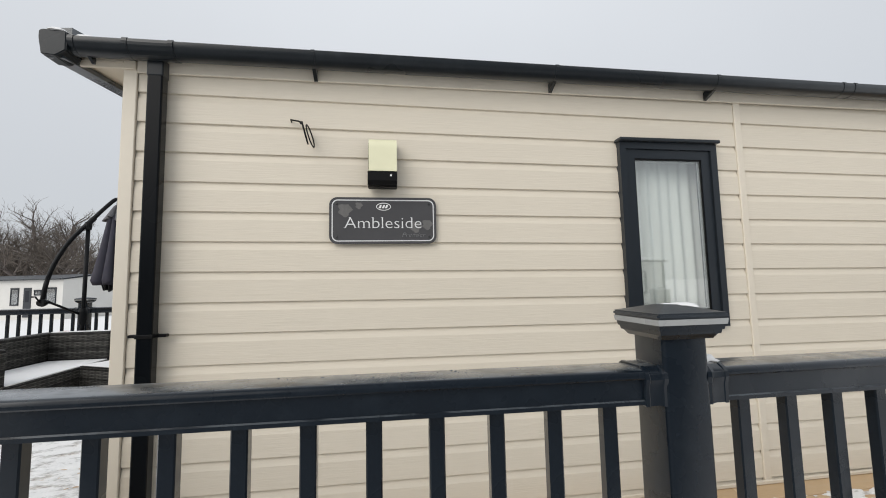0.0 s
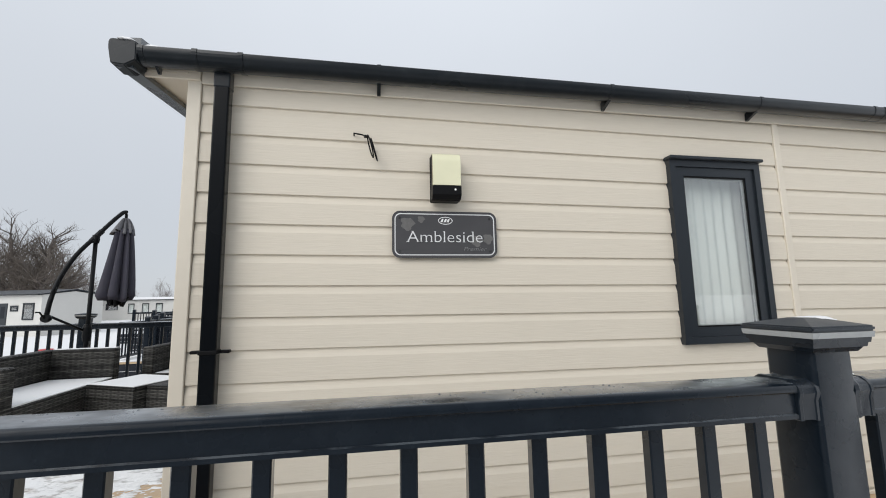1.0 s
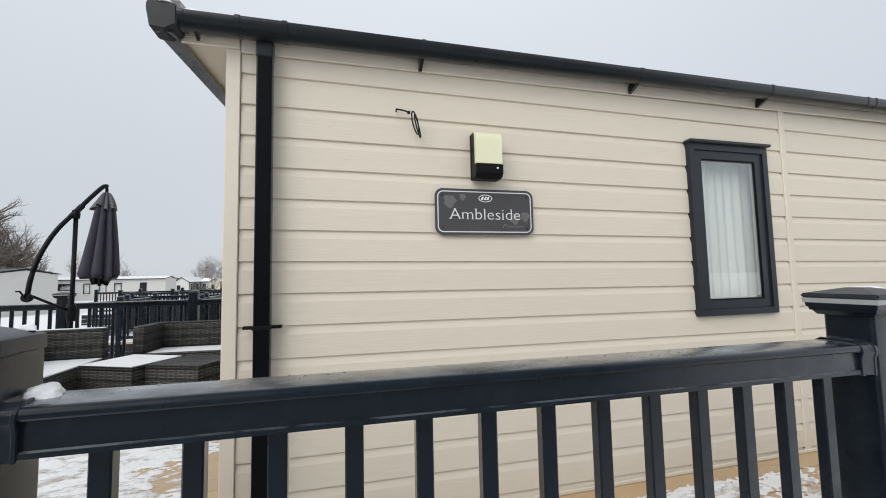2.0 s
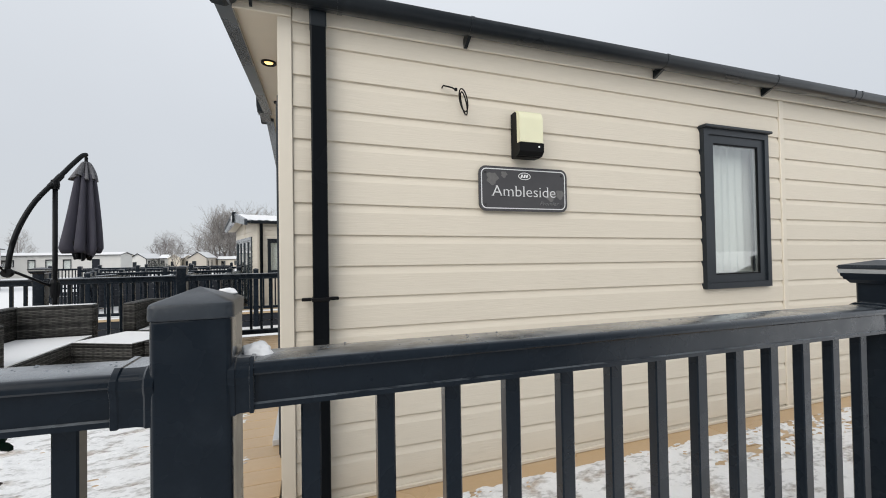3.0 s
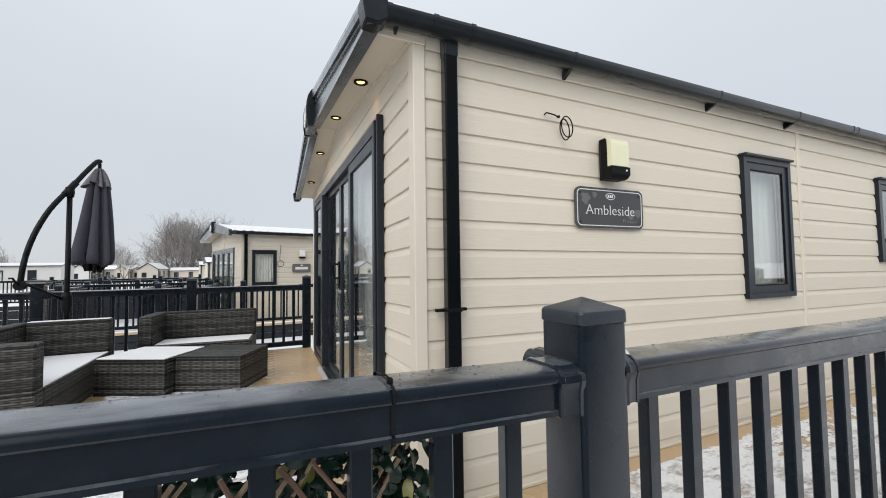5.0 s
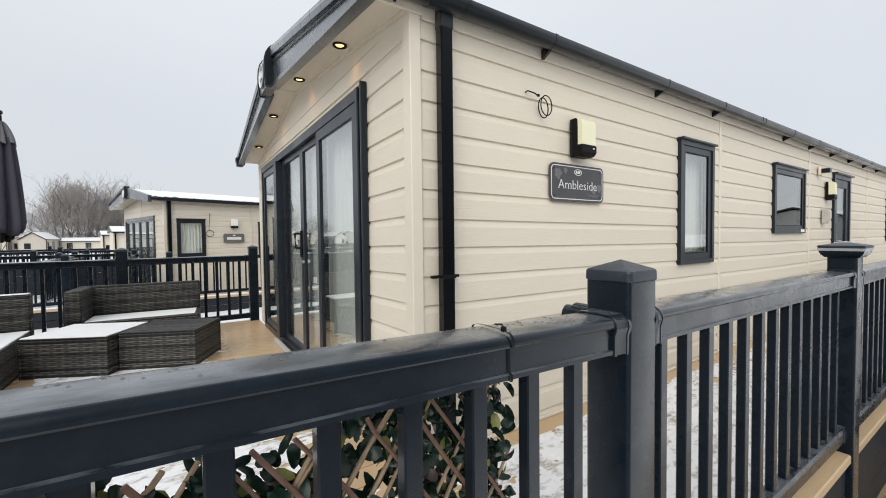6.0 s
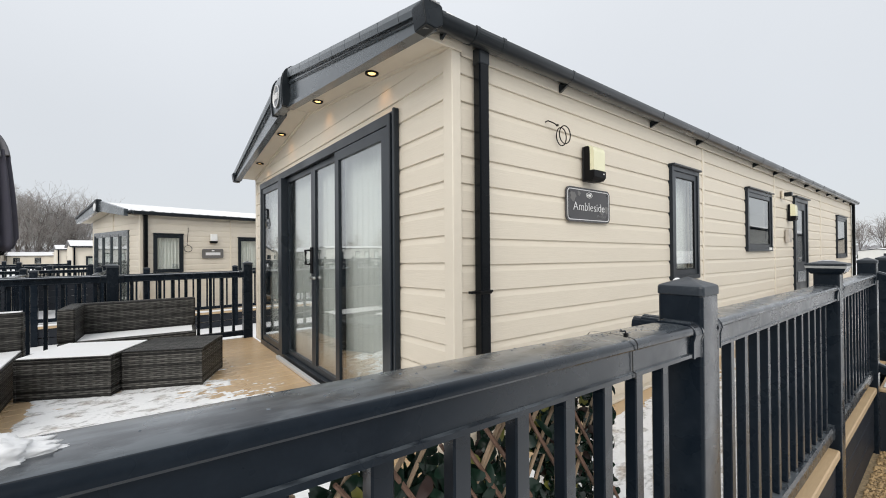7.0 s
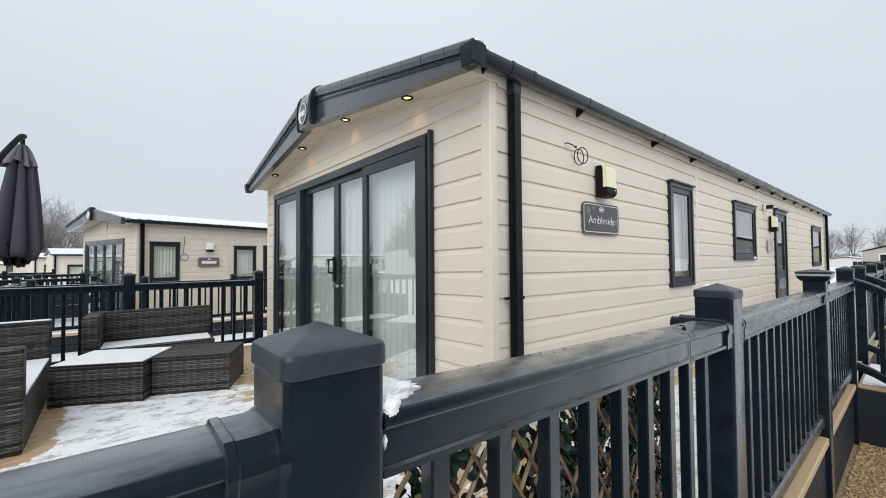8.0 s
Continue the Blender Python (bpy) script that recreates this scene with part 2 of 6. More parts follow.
# fascia plastic again, its colour darkened to hold the shade on the ends
M_ENDCAP = material("shade-darkened fascia plastic", (0.011, 0.0145, 0.018), 0.30, spec=0.22, spread=0.1, grain=60, coarse=4, dirt=(0.04, 0.046, 0.05), dirt_scale=9, dirt_amount=0.3)
M_PIPE = material("black downpipe plastic", (0.0026, 0.0036, 0.0050), 0.24, spec=0.09, sheen=0.45, spread=0.1, grain=60)
M_BLACK = material("black plastic", (0.006, 0.006, 0.0065), 0.4, spec=0.12, spread=0.15, grain=80)
M_DECK = material("tan composite deck board", (0.49, 0.345, 0.20), 0.32, spread=0.09, grain=34, bump=0.0006, stretch=(0.5, 7, 7), coarse=1.1, per_piece=0.05, dirt=(0.56, 0.45, 0.32), dirt_scale=1.7, dirt_amount=0.35)
M_NOSE = material("tan deck edging", (0.45, 0.33, 0.2), 0.5, spread=0.1, grain=30, stretch=(0.5, 5, 5))
M_SKIRT = material("charcoal skirting board", (0.017, 0.020, 0.026), 0.5, spec=0.2, spread=0.15, grain=40, stretch=(0.4, 4, 4), bump=0.0006)
M_SNOW = material("snow", (0.765, 0.765, 0.765), 0.75, spread=0.03, grain=60, bump=0.003, coarse=4, spec=0.3)
M_SLUSH = slush_material("melting snow")
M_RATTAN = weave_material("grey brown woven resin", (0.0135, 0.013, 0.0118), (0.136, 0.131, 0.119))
M_GLASS = glass_material("window glass")
M_CURTAIN = material("white voile curtain", (0.84, 0.845, 0.83), 0.8, spread=0.04, grain=8, stretch=(6, 6, 0.5))
M_ROOM = material("beige interior", (0.45, 0.42, 0.38), 0.7)
M_CANOPY = material("grey umbrella cloth", (0.050, 0.048, 0.066), 0.8, spread=0.15, grain=180, bump=0.0006, coarse=6)
M_POLE = material("dark metal pole", (0.0045, 0.005, 0.006), 0.38, spec=0.16, spread=0.15, grain=50)
M_VENT = material("frosted umbrella cloth", (0.15, 0.148, 0.158), 0.8, spread=0.2, grain=60, bump=0.0006, coarse=9)
M_SIGN = material("dark grey acrylic sign", (0.055, 0.053, 0.055), 0.12, spread=0.1, grain=10)
M_SILVER = material("silver print", (0.70, 0.70, 0.70), 0.3, spread=0.04)
M_LEAFPRINT = material("leaf print", (0.13, 0.125, 0.12), 0.2, spread=0.2, grain=60)
M_WHITE = material("white enamel", (0.82, 0.82, 0.80), 0.4, spread=0.03)
M_SCREW = material("black screw", (0.02, 0.02, 0.02), 0.3)
M_LENS = material("yellowed lamp lens", (0.76, 0.74, 0.52), 0.25, spread=0.06, grain=6)
M_GLOW = lamp_material("warm led", (1.0, 0.64, 0.24), 1.9)
M_STEEL = material("steel", (0.55, 0.55, 0.55), 0.3, metal=1.0)
M_ALU = material("dull aluminium", (0.60, 0.60, 0.60), 0.45, metal=0.4, spread=0.06, grain=30)
M_GRAVEL = material("golden gravel", (0.26, 0.195, 0.115), 0.8, spread=0.45, grain=55, bump=0.01, coarse=30)
M_BARK = material("bare bark", (0.13, 0.11, 0.10), 0.9, spread=0.25, grain=30)
M_OAK = material("brown oak twigs", (0.15, 0.127, 0.107), 0.9, spread=0.3, grain=12)
M_TWIG = material("fine twigs", (0.24, 0.215, 0.20), 0.9, spread=0.25, grain=30)
M_CANE = material("willow cane", (0.30, 0.215, 0.14), 0.7, spread=0.35, grain=50, stretch=(1, 1, 1), bump=0.0008)
M_CANE2 = material("reddish willow cane", (0.17, 0.098, 0.068), 0.7, spread=0.35, grain=50, bump=0.0008)
M_LEAF = material("dark green leaf", (0.007, 0.021, 0.013), 0.28, spread=0.8, grain=45, spec=0.3)
M_ICE = material("wet ice", (0.10, 0.115, 0.13), 0.1, spread=0.2, grain=60, bump=0.001)
M_LEAF3 = material("brown red leaf", (0.035, 0.018, 0.014), 0.45, spread=0.4, grain=25)
M_LEAF2 = material("yellow green leaf", (0.20, 0.20, 0.045), 0.4, spread=0.3, grain=25)
# distance haze is put into this paler twig colour
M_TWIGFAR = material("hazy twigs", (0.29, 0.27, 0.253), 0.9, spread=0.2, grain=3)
M_RED = material("red plastic", (0.5, 0.03, 0.03), 0.4)


# ---- mesh helpers ----
def box(bm, x0, x1, y0, y1, z0, z1, bevel=0.0, seg=1):
    vs = [bm.verts.new(p) for p in ((x0, y0, z0), (x1, y0, z0), (x1, y1, z0), (x0, y1, z0), (x0, y0, z1), (x1, y0, z1), (x1, y1, z1), (x0, y1, z1))]
    fs = [bm.faces.new([vs[i] for i in q]) for q in ((3, 2, 1, 0), (4, 5, 6, 7), (0, 1, 5, 4), (1, 2, 6, 5), (2, 3, 7, 6), (3, 0, 4, 7))]
    if bevel:
        es = list({e for f in fs for e in f.edges})
        bmesh.ops.bevel(bm, geom=es, offset=bevel, segments=seg, affect="EDGES", profile=0.5)
    return bm


def boxed(*a, **k):
    return box(bmesh.new(), *a, **k)


def prism(bm, profile, a, b, axis="x"):
    """Extrude a closed outline of (u, v) from a to b. axis x: (u, v) = (y, z); axis y: (x, z); axis z: (x, y)."""
    place = {"x": lambda u, v, w: (w, u, v), "y": lambda u, v, w: (u, w, v), "z": lambda u, v, w: (u, v, w)}[axis]
    one = [bm.verts.new(place(u, v, a)) for u, v in profile]
    two = [bm.verts.new(place(u, v, b)) for u, v in profile]
    k = len(profile)
    fs = [bm.faces.new(one), bm.faces.new(two[::-1])]
    fs += [bm.faces.new((one[i], two[i], two[(i + 1) % k], one[(i + 1) % k])) for i in range(k)]
    bmesh.ops.recalc_face_normals(bm, faces=fs)
    return bm


def prismed(profile, a, b, axis="x"):
    return prism(bmesh.new(), profile, a, b, axis)


def tube(bm, pts, radius, seg=8):
    """A round bar along points; radius may be a list."""
    pts = [Vector(p) for p in pts]
    rs = radius if isinstance(radius, (list, tuple)) else [radius] * len(pts)
    rings = []
    for i, p in enumerate(pts):
        d = (pts[min(i + 1, len(pts) - 1)] - pts[max(i - 1, 0)]).normalized()
        s = d.orthogonal().normalized() if abs(d.z) > 0.98 else d.cross(Vector((0, 0, 1))).normalized()
        u = s.cross(d)
        rings.append([bm.verts.new(p + rs[i] * (math.cos(2 * math.pi * k / seg) * s + math.sin(2 * math.pi * k / seg) * u)) for k in range(seg)])
    fs = []
    for r0, r1 in zip(rings, rings[1:]):
        fs += [bm.faces.new((r0[k], r0[(k + 1) % seg], r1[(k + 1) % seg], r1[k])) for k in range(seg)]
    fs += [bm.faces.new(rings[0][::-1]), bm.faces.new(rings[-1])]
    bmesh.ops.recalc_face_normals(bm, faces=fs)
    return bm


def lathe(bm, prof, centre, axis="z", seg=20):
    """Turn (radius, height) pairs round an axis through centre."""
    cx, cy, cz = centre
    rings = []
    for r, h in prof:
        ring = []
        for k in range(seg):
            a = 2 * math.pi * k / seg
            u, v = r * math.cos(a), r * math.sin(a)
            ring.append(bm.verts.new({"z": (cx + u, cy + v, cz + h), "y": (cx + u, cy + h, cz + v), "x": (cx + h, cy + u, cz + v)}[axis]))
        rings.append(ring)
    fs = []
    for r0, r1 in zip(rings, rings[1:]):
        fs += [bm.faces.new((r0[k], r0[(k + 1) % seg], r1[(k + 1) % seg], r1[k])) for k in range(seg)]
    fs += [bm.faces.new(rings[0][::-1]), bm.faces.new(rings[-1])]
    bmesh.ops.recalc_face_normals(bm, faces=fs)
    return bm


def mesh_of(name, bm, mat, smooth=False):
    me = bpy.data.meshes.new(name)
    bm.to_mesh(me)
    bm.free()
    me.materials.append(mat)
    if smooth:
        for p in me.polygons:
            p.use_smooth = True
        if smooth == "edges":
            me.set_sharp_from_angle(angle=radians(19))
    return me


def thing(name, label, category, at=(0, 0, 0), turn=0, group="", kind=""):
    ob = new(name)
    ob.empty_display_size = 0.1
    ob.matrix_basis = pose(*at, 0, 0, turn)
    return tagged(ob, label, category, group, kind)




def part(name, bm, mat, parent, label="", smooth=False, world=False):
    """One mesh under a thing or a part, in the parent's own coordinates; world: the mesh was built in the world's."""
    ob = new(name, mesh_of(name, bm, mat, smooth))
    ob.parent = parent
    if world:
        top = parent
        while top.parent:
            top = top.parent
        if parent is top:
            ob.matrix_parent_inverse = top.matrix_basis.inverted()
    return tagged(ob, label)


def piece(name, me, parent, m=None):
    ob = new(name, me)
    ob.parent = parent
    if m is not None:
        ob.matrix_basis = m
    return ob


def solid(name, bm, mat, label, category, group="", kind="", smooth=False):
    return tagged(new(name, mesh_of(name, bm, mat, smooth)), label, category, group, kind)


def text_bm(words, size, depth=0.0015, thin=0.0):
    """Letters of the built-in font as a mesh in the x-y plane, centred."""
    cu = bpy.data.curves.new("letters", "FONT")
    cu.body, cu.size, cu.extrude, cu.align_x, cu.align_y, cu.resolution_u = words, size, depth / 2, "CENTER", "CENTER", 3
    cu.offset = -thin
    ob = bpy.data.objects.new("letters", cu)
    scene.collection.objects.link(ob)
    me = bpy.data.meshes.new_from_object(ob.evaluated_get(bpy.context.evaluated_depsgraph_get()))
    bm = bmesh.new()
    bm.from_mesh(me)
    bpy.data.objects.remove(ob)
    bpy.data.curves.remove(cu)
    bpy.data.meshes.remove(me)
    return bm


# ---- the static caravan that the walk goes round ----
PITCH, Z_FIRST = 0.1475, 0.044           # siding courses
YW, XF, X_END, Y_END = 2.085, -1.234, 11.52, 6.37   # backing faces of the long wall and the front wall
RIDGE_Y, RIDGE_SOFFIT = 4.22, 2.507
EAVES = {-1: 2.247, 1: 2.172}             # soffit heights: the van sits a little low on its far side


def siding_depth(h):
    pts = ((0.0, 0.0115), (0.0025, 0.0160), (PITCH - 0.040, 0.0150), (PITCH - 0.004, 0.0045), (PITCH, 0.0045))
    for (a, da), (b, db) in zip(pts, pts[1:]):
        if h <= b:
            return da + (db - da) * (h - a) / (b - a)
    return 0.0045


def siding_outline(za, zb, zbase, face):
    """Outline (across, z) of a course between za and zb; the face looks towards smaller values."""
    marks = sorted({za, zb, *(z for z in (zbase + 0.0025, zbase + PITCH - 0.040, zbase + PITCH - 0.004) if za < z < zb)})
    return [(face, za)] + [(face - siding_depth(z - zbase), z) for z in marks] + [(face, zb)]


def solid_runs(a, b, z0, z1, holes):
    runs = [(a, b)]
    for h0, h1, p0, p1 in holes:
        if p0 <= z0 + 0.003 and p1 >= z1 - 0.003:
            runs = [s for u, v in runs for s in ((u, min(v, h0)), (max(u, h1), v)) if s[1] - s[0] > 0.01]
    return runs


def course_bm(a, b, zbase, ztop, face, axis, holes):
    """A siding course from a to b along an axis, cut round the holes (a0, a1, z0, z1)."""
    bm = bmesh.new()
    cuts = sorted({a, b, *(c for h in holes for c in h[:2] if a < c < b)})
    for u, v in zip(cuts, cuts[1:]):
        spans = [(zbase, ztop)]
        for h0, h1, z0, z1 in holes:
            if h0 < (u + v) / 2 < h1:
                spans = [s for p, q in spans for s in ((p, min(q, z0)), (max(p, z1), q)) if s[1] - s[0] > 0.002]
        for p, q in spans:
            prism(bm, siding_outline(p, q, zbase, face), u, v, axis)
    bmesh.ops.remove_doubles(bm, verts=list(bm.verts), dist=0.0002)
    return bm


def wall_bm(a0, a1, z0, z1, f0, f1, axis, holes):
    """A thick wall with openings right through it, as one closed skin."""
    bm = bmesh.new()
    us = sorted({a0, a1, *(min(max(c, a0), a1) for h in holes for c in h[:2])})
    ws = sorted({z0, z1, *(min(max(c, z0), z1) for h in holes for c in h[2:4])})
    full = {(i, j): not any(h[0] < (us[i] + us[i + 1]) / 2 < h[1] and h[2] < (ws[j] + ws[j + 1]) / 2 < h[3] for h in holes)
            for i in range(len(us) - 1) for j in range(len(ws) - 1)}
    made = {}

    def v(i, j, f):
        if (i, j, f) not in made:
            made[i, j, f] = bm.verts.new((us[i], f, ws[j]) if axis == "x" else (f, us[i], ws[j]))
        return made[i, j, f]

    for (i, j), on in full.items():
        if not on:
            continue
        for f in (f0, f1):
            bm.faces.new((v(i, j, f), v(i + 1, j, f), v(i + 1, j + 1, f), v(i, j + 1, f)))
        for di, dj, e in ((-1, 0, ((i, j), (i, j + 1))), (1, 0, ((i + 1, j), (i + 1, j + 1))), (0, -1, ((i, j), (i + 1, j))), (0, 1, ((i, j + 1), (i + 1, j + 1)))):
            if not full.get((i + di, j + dj), False):
                (p, q), (r, s) = e
                bm.faces.new((v(p, q, f0), v(r, s, f0), v(r, s, f1), v(p, q, f1)))
    bmesh.ops.recalc_face_normals(bm, faces=list(bm.faces))
    return bm


caravan = thing("static_caravan", "cream clad static caravan with grey trim beside the deck", "caravan", (5.4, 4.2, 0))
SIDE_HOLES = [(1.345, 1.920, 0.905, 1.925), (3.50, 4.50, 1.17, 1.90), (5.83, 6.68, 0.06, 1.98), (9.47, 10.63, 0.98, 1.86)]
FRONT_HOLES = [(2.66, 5.98, 0.02, 2.03)]
side_wall = part("side_wall", wall_bm(XF + 0.002, X_END, 0.0, 2.31, YW, YW + 0.06, "x", SIDE_HOLES), M_CREAM, caravan, world=True)
front_wall = part("front_wall", wall_bm(YW + 0.062, Y_END - 0.002, 0.0, 2.24, XF, XF + 0.06, "y", FRONT_HOLES), M_CREAM, caravan, world=True)
gable = bmesh.new()
prism(gable, [(YW + 0.062, 2.242), (Y_END - 0.002, 2.242), (RIDGE_Y, 2.50)], XF, XF + 0.06, "x")
part("gable", gable, M_CREAM, caravan, world=True)
part("back_wall", boxed(XF + 0.002, X_END, Y_END, Y_END + 0.06, 0, 2.31), M_CREAM, caravan, world=True)
part("end_wall", boxed(X_END - 0.06, X_END - 0.002, YW + 0.062, Y_END - 0.002, 0, 2.24), M_CREAM, caravan, world=True)
end_gable = bmesh.new()
prism(end_gable, [(YW + 0.062, 2.242), (Y_END - 0.002, 2.242), (RIDGE_Y, 2.50)], X_END - 0.06, X_END - 0.002, "x")
part("gable", end_gable, M_CREAM, caravan, world=True)
part("cabin_floor", boxed(XF + 0.063, X_END - 0.063, YW + 0.063, Y_END - 0.003, -0.3, 0.03), M_ROOM, caravan, world=True)
part("cabin_ceiling", boxed(XF + 0.063, X_END - 0.063, YW + 0.063, Y_END - 0.003, 2.18, 2.22), M_ROOM, caravan, world=True)
part("cabin_partition", boxed(2.9, 2.95, YW + 0.063, Y_END - 0.003, 0.032, 2.178), M_ROOM, caravan, world=True)

# corner posts, joint strips, frieze under the gutter
part("corner_trim", boxed(-1.252, -1.193, 2.058, 2.075, 0.0, 2.29, 0.003), M_CREAM, caravan, world=True)
part("corner_trim", boxed(-1.2545, -1.2365, 2.0585, 2.135, 0.0, 2.245, 0.003), M_CREAM, caravan, world=True)
part("corner_trim", boxed(-1.2545, -1.2365, 6.31, 6.38, 0.0, 2.2, 0.003), M_CREAM, caravan, world=True)
for x in (2.126, 4.77, 7.90, 11.49):
    part("joint_strip", boxed(x - 0.022, x + 0.022, 2.061, 2.08, 0.0, 2.28, 0.004), M_CREAM, caravan, world=True)
part("frieze", boxed(-1.19, X_END, 2.050, 2.0635, 2.215, 2.285, 0.003), M_CREAM, caravan, world=True)
part("eave_board", boxed(-1.455, -1.193, 2.0425, 2.0555, 2.228, 2.318, 0.003), M_SOFFIT, caravan, world=True)
part("bottom_trim", boxed(-1.19, X_END, 2.052, 2.0655, 0.002, 0.02, 0.002), M_CREAM, caravan, world=True)

# roof, soffit, moulded fascia
roof = bmesh.new()
prism(roof, [(1.97, 2.265), (RIDGE_Y, 2.74), (6.47, 2.265), (6.47, 2.30), (RIDGE_Y, 2.78), (1.97, 2.30)], -1.41, 11.65, "x")
part("roof", roof, M_FRAME, caravan, world=True)
snow_roof = bmesh.new()
prism(snow_roof, [(2.06, 2.325), (RIDGE_Y, 2.782), (6.38, 2.325), (6.3, 2.36), (RIDGE_Y, 2.81), (2.16, 2.36)], -1.40, 11.6, "x")
part("roof_snow", snow_roof, M_SNOW, caravan, "thin snow lying on the roof", world=True)
for s in (-1, 1):
    so = bmesh.new()
    e, r, zr = RIDGE_Y + s * 2.18, RIDGE_Y, RIDGE_SOFFIT
    ze = zr + (EAVES[s] - zr) * 2.18 / 2.25
    prism(so, [(e, ze), (r, zr), (r, zr + 0.012), (e, ze + 0.012)], -1.4555, XF - 0.0125, "x")
    part("soffit", so, M_SOFFIT, caravan, world=True)
    part("soffit_trim", prismed([(r + s * 2.14, ze - 0.0125), (r, zr - 0.022), (r, zr - 0.001), (r + s * 2.14, ze + 0.0085)], XF - 0.034, XF - 0.003, "x"), M_SOFFIT, caravan, world=True)
part("soffit_joint", boxed(-1.455, XF - 0.036, RIDGE_Y - 0.004, RIDGE_Y + 0.004, RIDGE_SOFFIT - 0.004, RIDGE_SOFFIT + 0.002), M_CREAM, caravan, world=True)


def fascia_side(s):
    """One half of the front fascia: panel, rolled top with caps, and a raised rib, rising to the middle."""
    def y(k):
        return RIDGE_Y + s * (2.27 - k * 2.27)
    lo0, lo1, hi0, hi1 = EAVES[s] - 0.022, 2.475, EAVES[s] + 0.100, 2.830
    panel = prismed([(y(0), lo0), (y(0.96), lo1), (y(0.96), hi1 - 0.06), (y(0), hi0 - 0.03)], -1.485, -1.456, "x")
    fascia = part("fascia", panel, M_FASCIA, caravan, "grey moulded fascia", world=True)
    lip = prismed([(y(0), lo0 - 0.012), (y(0.96), lo1 - 0.012), (y(0.96), lo1 + 0.022), (y(0), lo0 + 0.012)], -1.500, -1.434, "x")
    part("fascia_lip", lip, M_FASCIA, caravan, world=True)
    h = lambda k, f: (lo0 + (hi0 - lo0) * f) * (1 - k) + (lo1 + (hi1 - lo1) * f) * k
    for a0, a1, b0, b1, out in ((0.60, 0.72, 0.80, 0.87, -1.508), (0.34, 0.46, 0.61, 0.67, -1.502)):
        rib = prismed([(y(0), h(0, a0)), (y(0.96), h(0.96, b0)), (y(0.96), h(0.96, b1)), (y(0), h(0, a1))], out, -1.480, "x")
        bmesh.ops.bevel(rib, geom=[e for e in rib.edges if all(v.co.x < out + 0.001 for v in e.verts)], offset=0.008, segments=3, affect="EDGES")
        part("fascia_rib", rib, M_FASCIA, caravan, world=True, smooth="edges")
    n = 10
    for i in range(n):
        k0, k1 = i / n * 0.96 + 0.001, (i + 1) / n * 0.96 - 0.001
        bm = bmesh.new()
        rows = []
        for k in (k0, k1):
            z = hi0 + (hi1 - hi0) * k
            prof = ((-1.508, z - 0.062 - 0.02 * k), (-1.515, z - 0.035), (-1.512, z - 0.008), (-1.495, z + 0.008), (-1.410, z + 0.014), (-1.410, z - 0.06))
            rows.append([bm.verts.new((x, y(k), zz)) for x, zz in prof])
        m = len(rows[0])
        fs = [bm.faces.new(rows[0]), bm.faces.new(rows[1][::-1])]
        fs += [bm.faces.new((rows[0][j], rows[1][j], rows[1][(j + 1) % m], rows[0][(j + 1) % m])) for j in range(m)]
        bmesh.ops.recalc_face_normals(bm, faces=fs)
        part("edge_cap", bm, M_FASCIA, caravan, world=True)


fascia_side(-1)
fascia_side(1)
for s in (-1, 1):
    ye = RIDGE_Y + s * 2.245
    up = EAVES[s] - 2.252
    bm = bmesh.new()
    prism(bm, [(q, z + up) for q, z in ((-1.512, 2.222), (-1.526, 2.300), (-1.526, 2.330), (-1.517, 2.340), (-1.424, 2.338), (-1.414, 2.329), (-1.412, 2.244), (-1.455, 2.216))], ye - 0.050, ye + 0.050, "y")
    bmesh.ops.bevel(bm, geom=list(bm.edges), offset=0.0045, segments=3, affect="EDGES")
    part("fascia_end_cap", bm, M_ENDCAP, caravan, smooth="edges", world=True)
CREST = [(-1.540, 2.462), (-1.548, 2.530), (-1.550, 2.620), (-1.546, 2.690), (-1.534, 2.745), (-1.512, 2.788), (-1.478, 2.818), (-1.430, 2.836), (-1.400, 2.838), (-1.400, 2.740), (-1.458, 2.700), (-1.458, 2.462)]
part("fascia_crest", prismed(CREST, RIDGE_Y - 0.145, RIDGE_Y + 0.145, "y"), M_FASCIA, caravan, smooth="edges", world=True)
for s in (-1, 1):
    for off, grow in ((0.154, 1.035), (0.176, 1.02)):
        ring = prismed([(-1.46 + (x + 1.46) * (1 + 4 * (grow - 1)), 2.65 + (z - 2.65) * grow) for x, z in CREST], RIDGE_Y + s * off - 0.009, RIDGE_Y + s * off + 0.009, "y")
        bmesh.ops.bevel(ring, geom=list(ring.edges), offset=0.003, segments=2, affect="EDGES")
        part("crest_strap", ring, M_GUTTER, caravan, smooth="edges", world=True)
badge = part("badge", lathe(bmesh.new(), [(0.104, 0.006), (0.104, -0.004), (0.094, -0.010), (0.089, -0.004), (0.001, -0.006)], (-1.548, RIDGE_Y, 2.590), "x", 32), M_FASCIA, caravan, "round maker's badge in relief", world=True)
ring = lathe(bmesh.new(), [(0.092, -0.002), (0.100, -0.012), (0.094, -0.014), (0.088, -0.004)], (-1.548, RIDGE_Y, 2.590), "x", 32)
part("badge_ring", ring, M_SILVER, caravan, world=True)
for i, (a, w) in enumerate(((-0.045, 0.030), (0.0, 0.030), (0.042, 0.014))):
    part("badge_bar", boxed(-1.562, -1.553, RIDGE_Y - a - w / 2, RIDGE_Y - a + w / 2, 2.562, 2.618, 0.002), M_SILVER, caravan, world=True)

